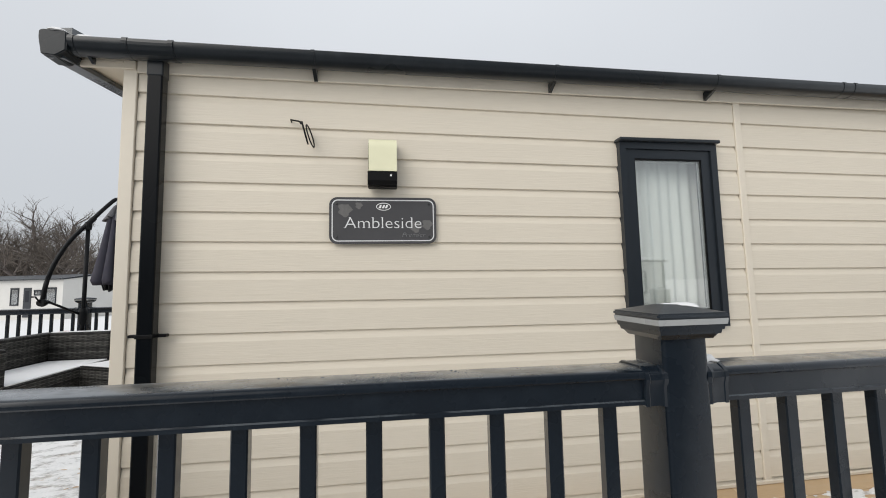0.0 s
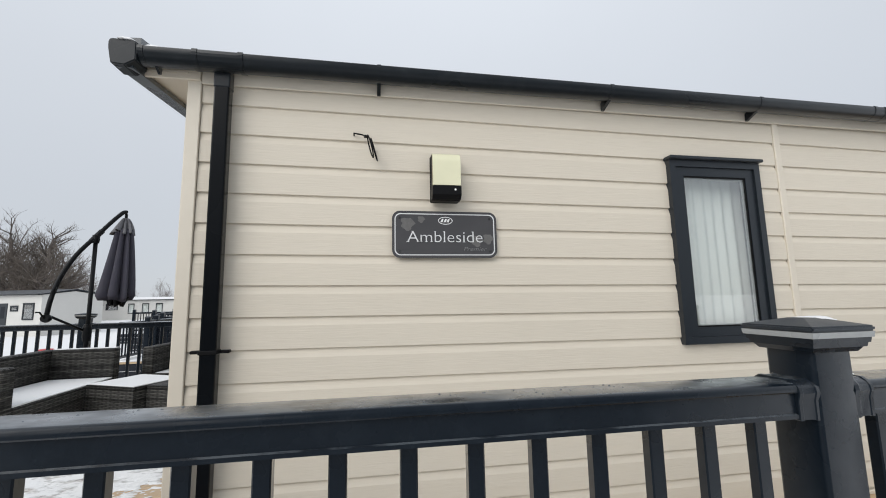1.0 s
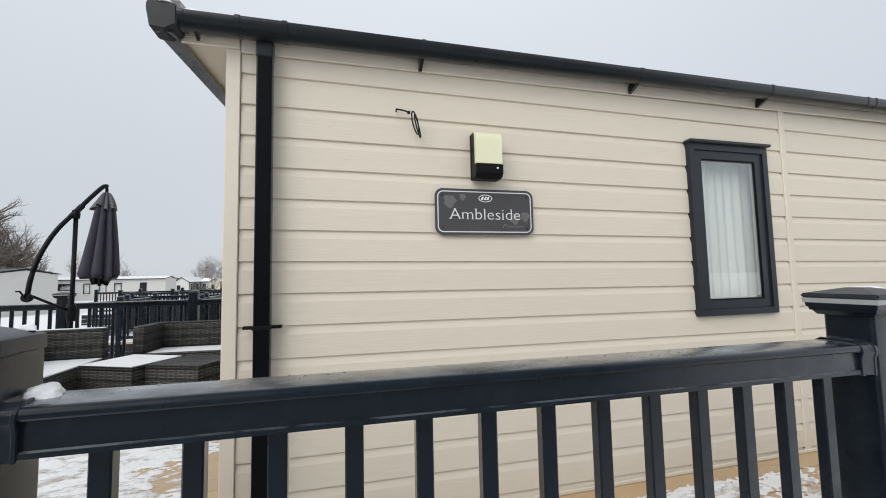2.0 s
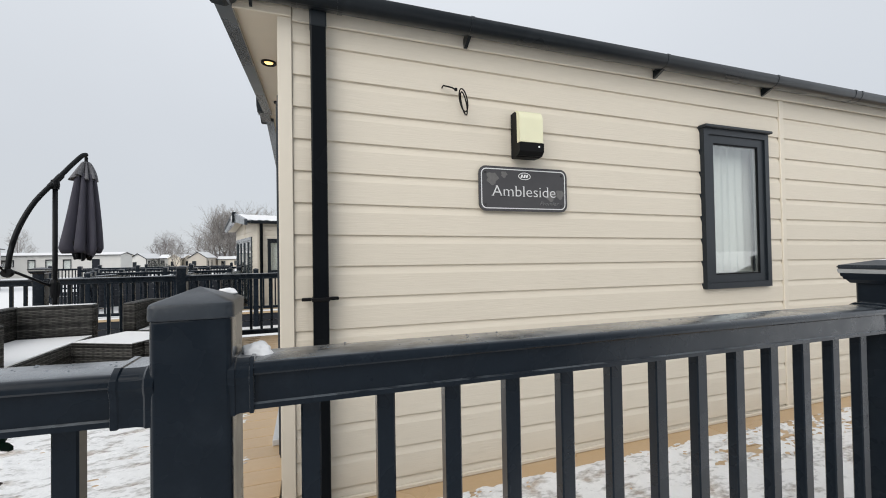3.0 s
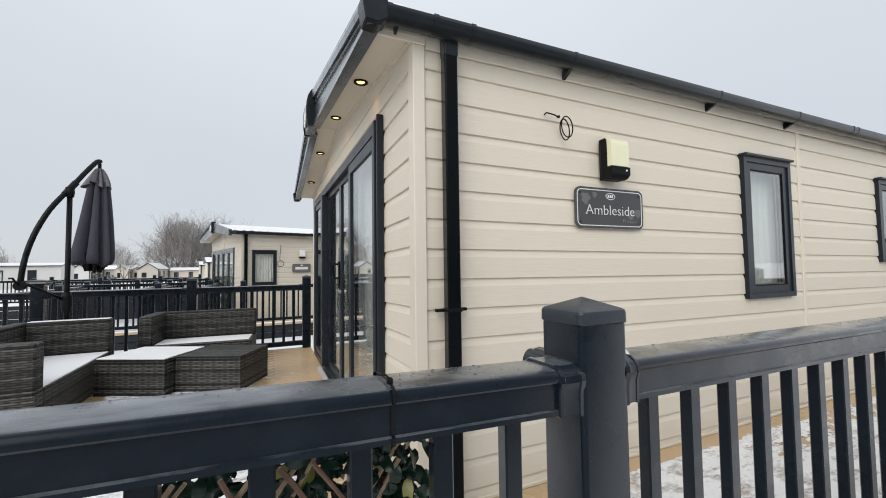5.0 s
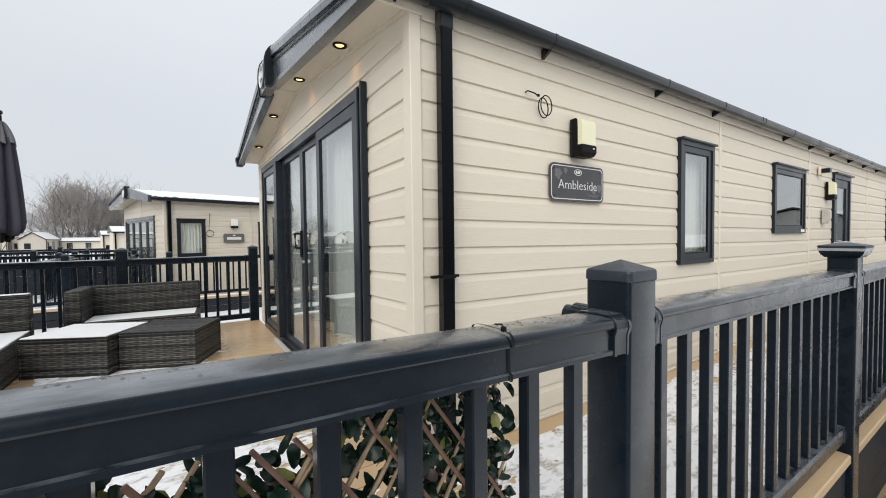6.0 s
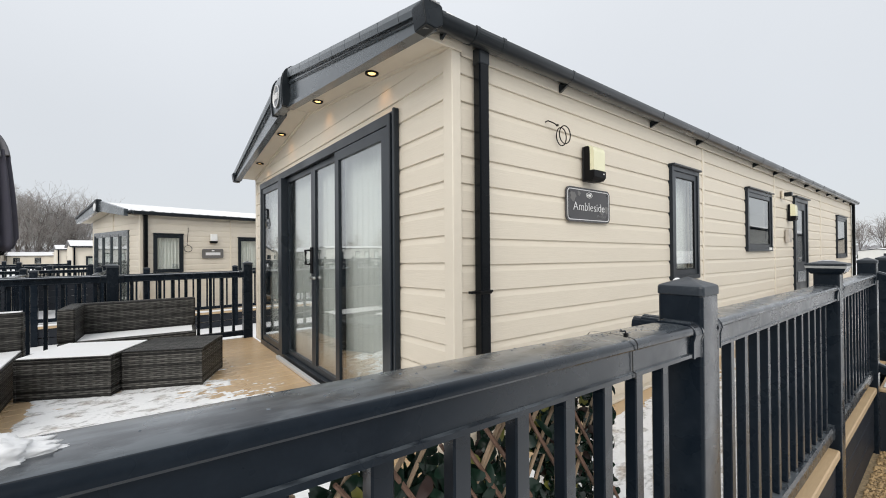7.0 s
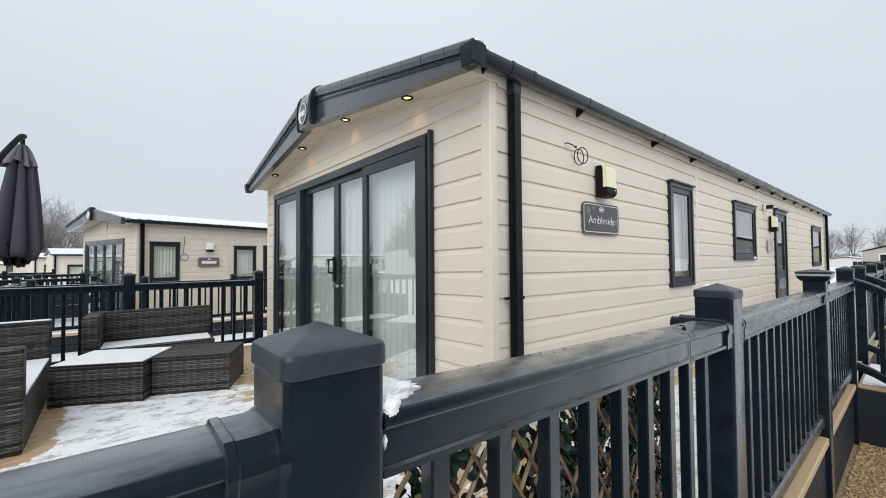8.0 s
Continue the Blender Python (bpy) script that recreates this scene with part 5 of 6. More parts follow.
        part("door_light", boxed(x0 + 0.15, x1 - 0.15, -0.036, -0.031, z0 + 1.0, z1 - 0.2), M_SKIRT, t)
    return t


park_unit("cream clad neighbouring caravan with snow on its roof", (-2.48, 12.5, -0.28), 16.5, 11.5, 3.86, 2.40,
               [(0.28, 0.90, 1.0, 1.92, True), (2.36, 2.99, 0.95, 1.87, True)], [(3.25, 4.05, 0.05, 1.95)])
nbs = thing("name_sign", "small dark grey name sign on the neighbouring caravan", "sign", (-2.44 + 1.6 * 0.9588 + 0.04 * 0.2840, 12.5 + 1.6 * 0.2840 - 0.04 * 0.9588, 1.17), 16.5)
part("plate", prismed(rounded(0.55, 0.25, 0.04), -0.012, 0.01, "y"), M_LEAFPRINT, nbs)
part("lettering_bar", boxed(-0.19, 0.19, -0.0145, -0.0125, -0.045, 0.03), M_SILVER, nbs)
part("emblem_bar", boxed(-0.035, 0.035, -0.0145, -0.0125, 0.065, 0.095), M_SILVER, nbs)
nbl = thing("wall_lamp", "square cream wall lamp on the neighbouring caravan", "lamp", (-2.44 + 1.61 * 0.9588 + 0.03 * 0.2840, 12.5 + 1.61 * 0.2840 - 0.03 * 0.9588, 1.45), 16.5, "wall lamps")
part("lens", boxed(-0.085, 0.085, -0.08, -0.005, 0.06, 0.25, 0.01), M_WHITE, nbl)
part("sensor_box", boxed(-0.088, 0.088, -0.085, 0.012, 0.0, 0.058, 0.008), M_BLACK, nbl)
nbc = thing("loose_cable", "black cable coil hanging on the neighbouring caravan", "cable", (-2.44 + 0.98 * 0.9588 + 0.03 * 0.2840, 12.5 + 0.98 * 0.2840 - 0.03 * 0.9588, 1.85), 16.5)
nb_pts = [(0.02, 0.012, 0.0), (0.01, -0.01, -0.1), (-0.02, -0.02, -0.42)] + [(0.0 + 0.095 * math.sin(a), -0.03, -0.55 + 0.085 * math.cos(a)) for a in [0.6 * i for i in range(18)]]
part("wire", tube(bmesh.new(), nb_pts, 0.007, 5), M_BLACK, nbc)

# the neighbour's deck and balustrade
NBY, NBZ = 11.2, -0.20
nd = thing("neighbour_deck", "tan decking with charcoal skirting round the neighbouring caravan", "deck", (0, 0, 0), kind="structure")
part("deck_top", boxed(-6.6, 9.0, NBY - 0.05, 12.4, NBZ - 0.05, NBZ, 0.004), M_NOSE, nd)
part("edge_snow", boxed(-6.55, 8.9, NBY - 0.055, NBY + 0.03, NBZ + 0.001, NBZ + 0.035, 0.008), M_SNOW, nd)
for i in range(3):
    part("skirting_board", boxed(-6.6, 9.0, NBY - 0.02, NBY + 0.02, NBZ - 0.222 - i * 0.18, NBZ - 0.055 - i * 0.18, 0.004), M_SKIRT, nd)
nb_posts = [-10.98 + 1.72 * i for i in range(3, 12)]
for x in nb_posts:
    fence_post((x, NBY, NBZ), foot=-0.5, label="anthracite balustrade post on the neighbouring deck")
for a, b in zip(nb_posts, nb_posts[1:]):
    length = b - a - POST - 0.002
    n = int(length / 0.137)
    off = (length - (n - 1) * 0.137) / 2
    balustrade_panel((a + POST / 2 + 0.001, NBY, NBZ), 0, length, [off + 0.137 * k for k in range(n)], "anthracite plastic balustrade panel on the neighbouring deck")

for i in range(5):
    part("skirting_board", boxed(-6.9, -3.35, 13.2 - 0.02, 13.2 + 0.02, -0.10 + i * 0.152, 0.048 + i * 0.152, 0.004), M_SKIRT, nd)

# its balustrade along the open end of the deck, seen end on
for nx in (-3.25, -4.5, -6.44):
    for k in range(3):
        fence_post((nx, NBY + 1.7 * (k + 1), NBZ), foot=-0.5, label="anthracite balustrade post on the neighbouring deck")
        balustrade_panel((nx, NBY + 1.7 * k + 0.056, NBZ), 90, 1.588, [0.11 + 0.137 * q for q in range(11)], "anthracite plastic balustrade panel on the neighbouring deck")
for fy, x_lo, x_hi, fz in ((14.3, -7.4, -3.5, -0.16), (17.6, -9.6, -3.6, -0.12), (21.5, -12.0, -4.6, -0.12)):
    n_p = int((x_hi - x_lo) / 1.72) + 1
    row = [x_hi - 1.72 * i for i in range(n_p)][::-1]
    for x in row:
        fence_post((x, fy, fz), foot=-0.5, label="anthracite balustrade post on a deck further back")
    for a, b in zip(row, row[1:]):
        balustrade_panel((a + POST / 2 + 0.001, fy, fz), 0, 1.602, [0.11 + 0.115 * k for k in range(13)], "anthracite plastic balustrade panel on a deck further back")
    for i in range(3):
        part("skirting_board", boxed(x_lo, x_hi, fy - 0.02, fy + 0.02, fz - 0.222 - i * 0.18, fz - 0.055 - i * 0.18, 0.004), M_SKIRT, nd)
part("deck_top", boxed(-6.6, -3.2, 12.401, 18.0, NBZ - 0.05, NBZ, 0.004), M_NOSE, nd)
part("deck_snow", boxed(-6.5, -3.3, NBY + 0.1, 17.9, NBZ + 0.001, NBZ + 0.02, 0.004), M_SNOW, nd)

M_GREYWALL = material("pale grey cladding", (0.62, 0.61, 0.58), 0.6, spread=0.05, grain=12, stretch=(0.3, 0.3, 6))
M_TANWALL = material("buff cladding", (0.50, 0.455, 0.39), 0.6, spread=0.06, grain=12, stretch=(0.3, 0.3, 6))
M_DARKCLAD = material("dark grey cladding", (0.20, 0.205, 0.20), 0.6, spread=0.08, grain=12, stretch=(0.3, 0.3, 6))


def far_unit(label, corner, turn, length, width, h, mat, wins, doors=(), right=False, snow=True, base=None, peak=0.27):
    """right: corner is the right-hand end of the long wall."""
    x, y = corner
    if right:
        x, y = x - length * math.cos(radians(turn)), y - length * math.sin(radians(turn))
    z = ground_z(y) + 0.30 if base is None else base
    return park_unit(label, (x, y, z), turn, length, width, h, wins, doors, front=False, courses=False, wall_mat=mat, snow=snow, peak=peak)


far_unit("pale grey caravan with a plain gable and a dark eave", (-20.9, 29.5), -16, 11, 4.1, 2.45, M_GREYWALL, [(9.75, 10.5, 0.9, 1.9, False), (8.85, 9.35, 1.45, 1.75, False), (7.0, 7.6, 0.8, 1.9, False), (2.8, 3.6, 0.9, 1.9, True)], [(8.0, 8.6, 0.0, 1.95)], right=True, base=-0.52, snow=False)
far_unit("long pale grey caravan under a snowy roof", (-38.5, 62.5), 2, 14.2, 4.0, 2.4, M_GREYWALL, [(2.2, 3.6, 1.1, 1.9, False), (4.9, 5.6, 0.6, 1.9, True), (6.6, 7.4, 0.6, 1.9, True), (8.3, 9.1, 0.6, 1.9, True)], [(0.6, 1.4, 0.0, 1.95), (11.2, 12.0, 0.0, 1.95)], base=-0.55)
# gable ends of the far row, some with dark verge boards
for x0, x1, y, m, word, dark in ((-30.1, -27.7, 82, M_GREYWALL, "pale grey", True), (-25.5, -23.6, 86, M_CREAM, "cream", False), (-23.5, -22.0, 88, M_TANWALL, "buff", False), (-21.8, -18.9, 84, M_TANWALL, "buff", True),
                                 (-33.6, -31.2, 90, M_CREAM, "cream", True), (-12.6, -9.4, 86, M_CREAM, "cream", False), (-7.6, -4.4, 88, M_GREYWALL, "pale grey", True)):
    wide = x1 - x0
    unit = far_unit(word + " caravan in the far row with a snowy pitched roof", (x1, y), 90, 9, wide, 2.25, m, [(1.0, 1.7, 0.8, 1.9, False), (4.0, 4.9, 0.8, 1.9, False)], base=-0.93, peak=0.36 * wide)
    part("gable_window", boxed(-0.03, 0.01, wide * 0.56, wide * 0.80, 0.9, 1.75, 0.01), M_FRAME, unit)
    for side in (0, 1):
        e, k = (-0.14, 1) if side == 0 else (wide + 0.14, -1)
        part("verge_board", prismed([(e, 2.20), (wide / 2, 2.25 + 0.36 * wide + 0.02), (wide / 2, 2.25 + 0.36 * wide + 0.16), (e, 2.33)], -0.16, -0.125, "x"), M_FRAME if dark else m, unit)
far_unit("pale grey caravan side on in the far row", (-27.6, 88), 0, 2.1, 4, 2.3, M_GREYWALL, [(0.4, 0.9, 0.8, 1.9, False)], base=-0.93, peak=0.6)
far_unit("long pale caravan side on in the far row", (-18.7, 92), 0, 5.6, 4, 2.0, M_CREAM, [(0.8, 1.5, 0.8, 1.7, False), (3.2, 3.9, 0.8, 1.7, False)], base=-1.0, peak=0.5)
far_unit("cream caravan with a snowy roof behind the neighbour", (-5.4, 31), 9, 10, 3.6, 2.3, M_CREAM, [(0.6, 1.6, 0.7, 1.75, True), (3.5, 4.3, 0.7, 1.75, True)], base=-0.72)
far_unit("pale caravan with a snowy roof further back", (-7.6, 45), 9, 10, 3.8, 2.3, M_CREAM, [(0.6, 1.6, 0.7, 1.75, True)], base=-0.75)
# beyond the far end of the deck, across the lane and on the open side
far_unit("pale grey caravan beyond the far end of the deck", (88.0, 6.2), 0, 10, 4.0, 2.0, M_GREYWALL, [(1.0, 1.8, 0.8, 1.7, False)], base=-1.25)
lodge = far_unit("buff lodge with a dark pitched roof beyond the deck", (44.0, -3.5), 0, 10, 7.0, 2.3, M_TANWALL, [(1.0, 2.6, 0.8, 1.9, False)], snow=False, base=-0.75, peak=1.0)
for y0, y1 in ((4.9, 6.1), (1.6, 3.0)):
    part("gable_window", wall_bm(y0, y1, 1.2, 2.15, -0.03, 0.02, "y", [(y0 + 0.08, y1 - 0.08, 1.28, 2.07)]), M_WHITE, lodge)
    part("gable_pane", boxed(-0.015, -0.008, y0 + 0.081, y1 - 0.081, 1.281, 2.069), M_FRAME, lodge)
far_unit("dark grey caravan with a snowy roof on the open side", (24.0, -5.0), 0, 10, 3.4, 2.3, M_DARKCLAD, [(1.0, 1.8, 0.8, 1.7, False)], base=-0.4, peak=0.4)
bf = thing("board_fence", "dark charcoal board fence in front of the lodge", "fence", (41.5, -6.0, -0.6))
for i in range(38):
    part("board", boxed(-0.02, 0.02, i * 0.26, i * 0.26 + 0.245, 0.0, 1.38 + 0.01 * (i % 3), 0.004), M_SKIRT, bf)
for z in (0.35, 1.1):
    part("rail", boxed(0.021, 0.07, 0.0, 9.87, z, z + 0.1, 0.004), M_SKIRT, bf)
# three caravans out of view, added only for the glass to reflect
far_unit("unseen pale caravan added for the windows to mirror", (13.0, -13.0), 176, 12, 4.2, 2.35, M_GREYWALL, [(1.0, 2.0, 0.9, 1.9, True), (4.4, 5.4, 0.9, 1.9, False), (8.2, 9.2, 0.9, 1.9, True)], [(6.2, 7.0, 0.0, 1.95)], base=-0.4)
far_unit("unseen cream caravan added for the windows to mirror", (-4.0, -14.0), 184, 12, 4.2, 2.35, M_CREAM, [(1.0, 2.0, 0.9, 1.9, True), (4.4, 5.4, 0.9, 1.9, False), (8.2, 9.2, 0.9, 1.9, True)], [(6.2, 7.0, 0.0, 1.95)], base=-0.4)
far_unit("unseen cream caravan added on the open side for reflections", (-19.0, 12.0), 268, 12, 4.2, 2.35, M_CREAM, [(1.0, 2.0, 0.9, 1.9, True), (4.4, 5.4, 0.9, 1.9, True), (8.2, 9.2, 0.9, 1.9, True)], [(6.2, 7.0, 0.0, 1.95)], base=-0.4)


# ---- bare winter trees ----
def bare_tree(label, at, height, radius, seed, trunk=0.22, limbs=9, lift=0.35, twig_r=0.012, mat=None, order=(7, 5, 4), trunk_r=0.02):
    """A short trunk (or several stems) whose limbs reach out to a domed crown and break up into fine twigs.
    lift: how steeply the limbs set off, 0 spreading to 1 upright."""
    rnd = random.Random(seed)
    t = thing("tree", label, "tree", at, 0, "bare trees")
    wood, fine = bmesh.new(), bmesh.new()
    fork = height * trunk
    mid = Vector((0, 0, fork * 0.75 + 0.20 * height))
    lumps = [rnd.uniform(0, 6.283) for _ in range(5)]

    def inside(p):
        d = p - mid
        az = math.atan2(d.y, d.x)
        lump = 1 + 0.07 * math.sin(3 * az + lumps[0]) + 0.05 * math.sin(7 * az + lumps[1] + 4 * d.z / height) + 0.05 * math.sin(11 * d.z / height + lumps[2])
        up = (height - mid.z) if d.z > 0 else (mid.z - fork * 0.35)
        return (d.x * d.x + d.y * d.y) / radius ** 2 + (d.z / up) ** 2 < lump * lump * rnd.uniform(0.9, 1.08)

    def stick(p, q, r0, r1):
        d = (q - p).normalized()
        s = d.orthogonal().normalized()
        u = d.cross(s)
        a = [fine.verts.new(p + r0 * (math.cos(k) * s + math.sin(k) * u)) for k in (0, 2.094, 4.189)]
        b = [fine.verts.new(q + r1 * (math.cos(k) * s + math.sin(k) * u)) for k in (0, 2.094, 4.189)]
        for k in range(3):
            fine.faces.new((a[k], a[(k + 1) % 3], b[(k + 1) % 3], b[k]))

    def shoot(p, d, length, r, level):
        n = (9, 6, 4, 3)[level]
        pts, rs = [p], [r]
        for i in range(n):
            bend = (0.11, 0.16, 0.22, 0.26)[level]
            d = (d + Vector((rnd.gauss(0, bend), rnd.gauss(0, bend), rnd.gauss(0.05, bend)))).normalized()
            q = p + d * length / n
            if i > 1 and not inside(q):
                break
            p, r = q, r * (1 - 0.72 / n)
            pts.append(p)
            rs.append(r)
            if level < 3 and (level or i):
                for _ in range(order[level] // 3 + (rnd.random() < (order[level] % 3) / 3)):
                    az = rnd.uniform(0, 6.283)
                    side = Vector((math.cos(az), math.sin(az), rnd.uniform(-0.15, 0.55)))
                    shoot(p, (d * 0.75 + side * rnd.uniform(0.5, 0.95)).normalized(), length * rnd.uniform(0.30, 0.52), r * 0.55, level + 1)
        if len(pts) < 2:
            return
        if level < 2:
            tube(wood, pts, [max(x, twig_r) for x in rs], 6 if level == 0 else 4)
        else:
            for x0, x1, r0, r1 in zip(pts, pts[1:], rs, rs[1:]):
                stick(x0, x1, max(r0, twig_r * 0.7), max(r1, twig_r * 0.5))

    foot = height * trunk_r
    if trunk > 0.08:
        tube(wood, [(0, 0, -0.3), (0.1 * foot, 0, 0.1 * fork), (0.3 * foot, -0.2 * foot, 0.55 * fork), (0, 0, fork)], [foot * 1.35, foot, foot * 0.9, foot * 0.95], 9)
    for k in range(limbs):
        az = 6.283 * (k + rnd.uniform(-0.35, 0.35)) / limbs
        rise = lift + (1.15 - lift) * rnd.random() ** (1.6 - lift)
        d = Vector((math.cos(az) * (1.12 - min(rise, 1.05)), math.sin(az) * (1.12 - min(rise, 1.05)), rise * 0.9)).normalized()
        start = Vector((0.4 * foot * math.cos(az), 0.4 * foot * math.sin(az), fork * rnd.uniform(0.72, 1.0)))
        if trunk < 0.08:
            spread = 0.45 * radius * rnd.random() ** 0.5
            start = Vector((spread * math.cos(az), spread * math.sin(az), -0.2))
        shoot(start, d, 1.25 * max(radius, height - fork), foot * rnd.uniform(0.42, 0.62), 0)
    part("trunk", wood, M_BARK, t, smooth=True)
    tagged(part("crown", fine, mat or M_TWIG, t, "leafless crown of fine twigs"), kind="stuff")
    return t


bare_tree("large spreading leafless oak behind the caravans", (-33.4, 45, -0.9), 9.7, 5.1, 5, 0.24, 14, 0.10, 0.0085, M_OAK, (9, 7, 6), 0.036)
bare_tree("leafless tree beside the oak", (-42.5, 50, -0.9), 10.8, 6.0, 11, 0.22, 10, 0.12, 0.010, M_OAK, (8, 6, 5), 0.03)
bare_tree("small leafless tree behind the pale caravan", (-38.5, 60, -0.9), 6.3, 2.6, 12, 0.25, 9, 0.2, 0.012, M_BARK, (6, 5, 4), 0.025)
# many-stemmed trees beyond the caravan rows
for x, y, h, rad, sd_, limbs in ((-36.0, 124, 9.4, 5.0, 21, 16), (-17.9, 102, 12.4, 7.6, 22, 44), (-11.2, 108, 13.4, 6.2, 23, 36), (-57, 128, 7.0, 3.6, 28, 10), (-61, 100, 6.0, 3.2, 29, 9)):
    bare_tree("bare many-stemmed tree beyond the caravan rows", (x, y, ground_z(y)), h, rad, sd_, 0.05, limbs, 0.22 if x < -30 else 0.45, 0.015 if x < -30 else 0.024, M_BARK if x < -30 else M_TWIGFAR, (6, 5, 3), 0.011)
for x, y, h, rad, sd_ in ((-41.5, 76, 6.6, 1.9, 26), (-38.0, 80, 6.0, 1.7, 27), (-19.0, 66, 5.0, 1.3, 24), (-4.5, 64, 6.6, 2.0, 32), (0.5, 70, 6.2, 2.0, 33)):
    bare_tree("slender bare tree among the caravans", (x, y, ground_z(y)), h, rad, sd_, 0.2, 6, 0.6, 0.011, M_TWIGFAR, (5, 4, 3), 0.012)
for x, y, h, sd_ in ((102, 11.4, 6.8, 41), (104, 8.6, 7.6, 42), (107, 5.0, 7.0, 43), (105, 1.6, 7.8, 45), (109, 14.4, 6.7, 46)):
    bare_tree("bare tree beyond the far end of the deck", (x, y, -0.9), h, 2.3, sd_, 0.2, 8, 0.5, 0.013, M_TWIG, (5, 4, 3), 0.012)


# ---- low hedge and evergreen shrubs in the distance ----
def shrub(label, at, w, d, h, seed, mat):
    rnd = random.Random(seed)
    bm = bmesh.new()
    for _ in range(1400):
        a, r = rnd.uniform(0, 6.283), rnd.random() ** 0.5
        z = rnd.random() ** 0.8 * h * (1 - 0.6 * r * r) * (0.85 + 0.15 * math.sin(5 * a + seed))
        p = Vector((r * w / 2 * math.cos(a), r * d / 2 * math.sin(a), z))
        s = rnd.uniform(0.10, 0.24)
        n = Vector((rnd.gauss(0, 1), rnd.gauss(0, 1), rnd.gauss(0.3, 1))).normalized()
        u = n.orthogonal().normalized()
        v = n.cross(u)
        bm.faces.new([bm.verts.new(p + s * q) for q in (u, 0.5 * v, -u, -0.6 * v)])
    t = thing("shrub", label, "shrub", at, 0, "distant shrubs")
    part("foliage", bm, mat, t)
    part("stem", tube(bmesh.new(), [(0, 0, -0.2), (0, 0, h * 0.5)], 0.06, 6), M_BARK, t)
    return t


M_HEDGE = material("dark hedge leaf", (0.13, 0.135, 0.12), 0.8, spread=0.4, grain=3)
for i, (x, y, w, h) in enumerate(((-30, 84, 12, 2.6), (-12, 108, 30, 2.4), (8, 66, 30, 2.5), (101, 10, 16, 1.6), (101, -2, 9, 1.6), (-48, 60, 14, 3))):
    shrub("dark evergreen growth in the distance", (x, y, ground_z(y)), w, 3.0, h, 60 + i, M_HEDGE)
far_wood = bmesh.new()
rnd_w = random.Random(8)
for i in range(2600):
    a = rnd_w.uniform(-1.35, 1.75)
    r = rnd_w.uniform(150, 185)
    x, y = r * math.sin(a), r * math.cos(a)
    h = 3.0 + 2.2 * (0.5 + 0.5 * math.sin(7 * a) * math.sin(17 * a + 1)) * rnd_w.uniform(0.6, 1.1)
    w = rnd_w.uniform(0.5, 1.4)
    u = Vector((math.cos(a), -math.sin(a), 0))
    p = Vector((x, y, -1.2))
    far_wood.faces.new([far_wood.verts.new(q) for q in (p - u * w * 0.4, p + u * w * 0.4, p + u * w + Vector((0, 0, h * 0.6)), p + u * w * rnd_w.uniform(-0.3, 0.5) + Vector((0, 0, h)), p - u * w + Vector((0, 0, h * 0.55)))])
# the woods' pale grey has the haze of distance painted in
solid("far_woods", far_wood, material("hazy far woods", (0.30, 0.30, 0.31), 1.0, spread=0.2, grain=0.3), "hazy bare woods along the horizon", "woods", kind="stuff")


# ---- ivy trellis tied inside the balustrade ----
trellis = thing("ivy_trellis", "willow trellis with dark artificial leaves tied inside the balustrade", "trellis", (-2.70, 0.985, 0.0))
TW, TZ0, TZ1 = 1.08, 0.05, 0.875
rnd_t = random.Random(12)
step = 0.076
for sgn in (1, -1):
    off = -1.0
    while off < TW + 1.0:
        # a slat at 55 degrees clipped to the panel
        pts = []
        lean = rnd_t.gauss(0, 0.0011)
        for s in range(60):
            x = off + sgn * s * 0.0175 + lean * s
            z = TZ0 + s * 0.025
            if 0 <= x <= TW + rnd_t.uniform(-0.02, 0.02) and z <= TZ1:
                pts.append((x + rnd_t.gauss(0, 0.0015), -0.012 + 0.006 * sgn + 0.002 * math.sin(s * 0.5), z))
        if len(pts) > 3:
            part("cane", tube(bmesh.new(), [pts[j] for j in range(0, len(pts), max(1, len(pts) // 6))] + [pts[-1]], rnd_t.uniform(0.0030, 0.0046), 6), M_CANE if sgn > 0 else M_CANE2, trellis)
        off += step


def smooth_step(a, b, v):
    k = max(0.0, min(1.0, (v - a) / (b - a)))
    return k * k * (3 - 2 * k)


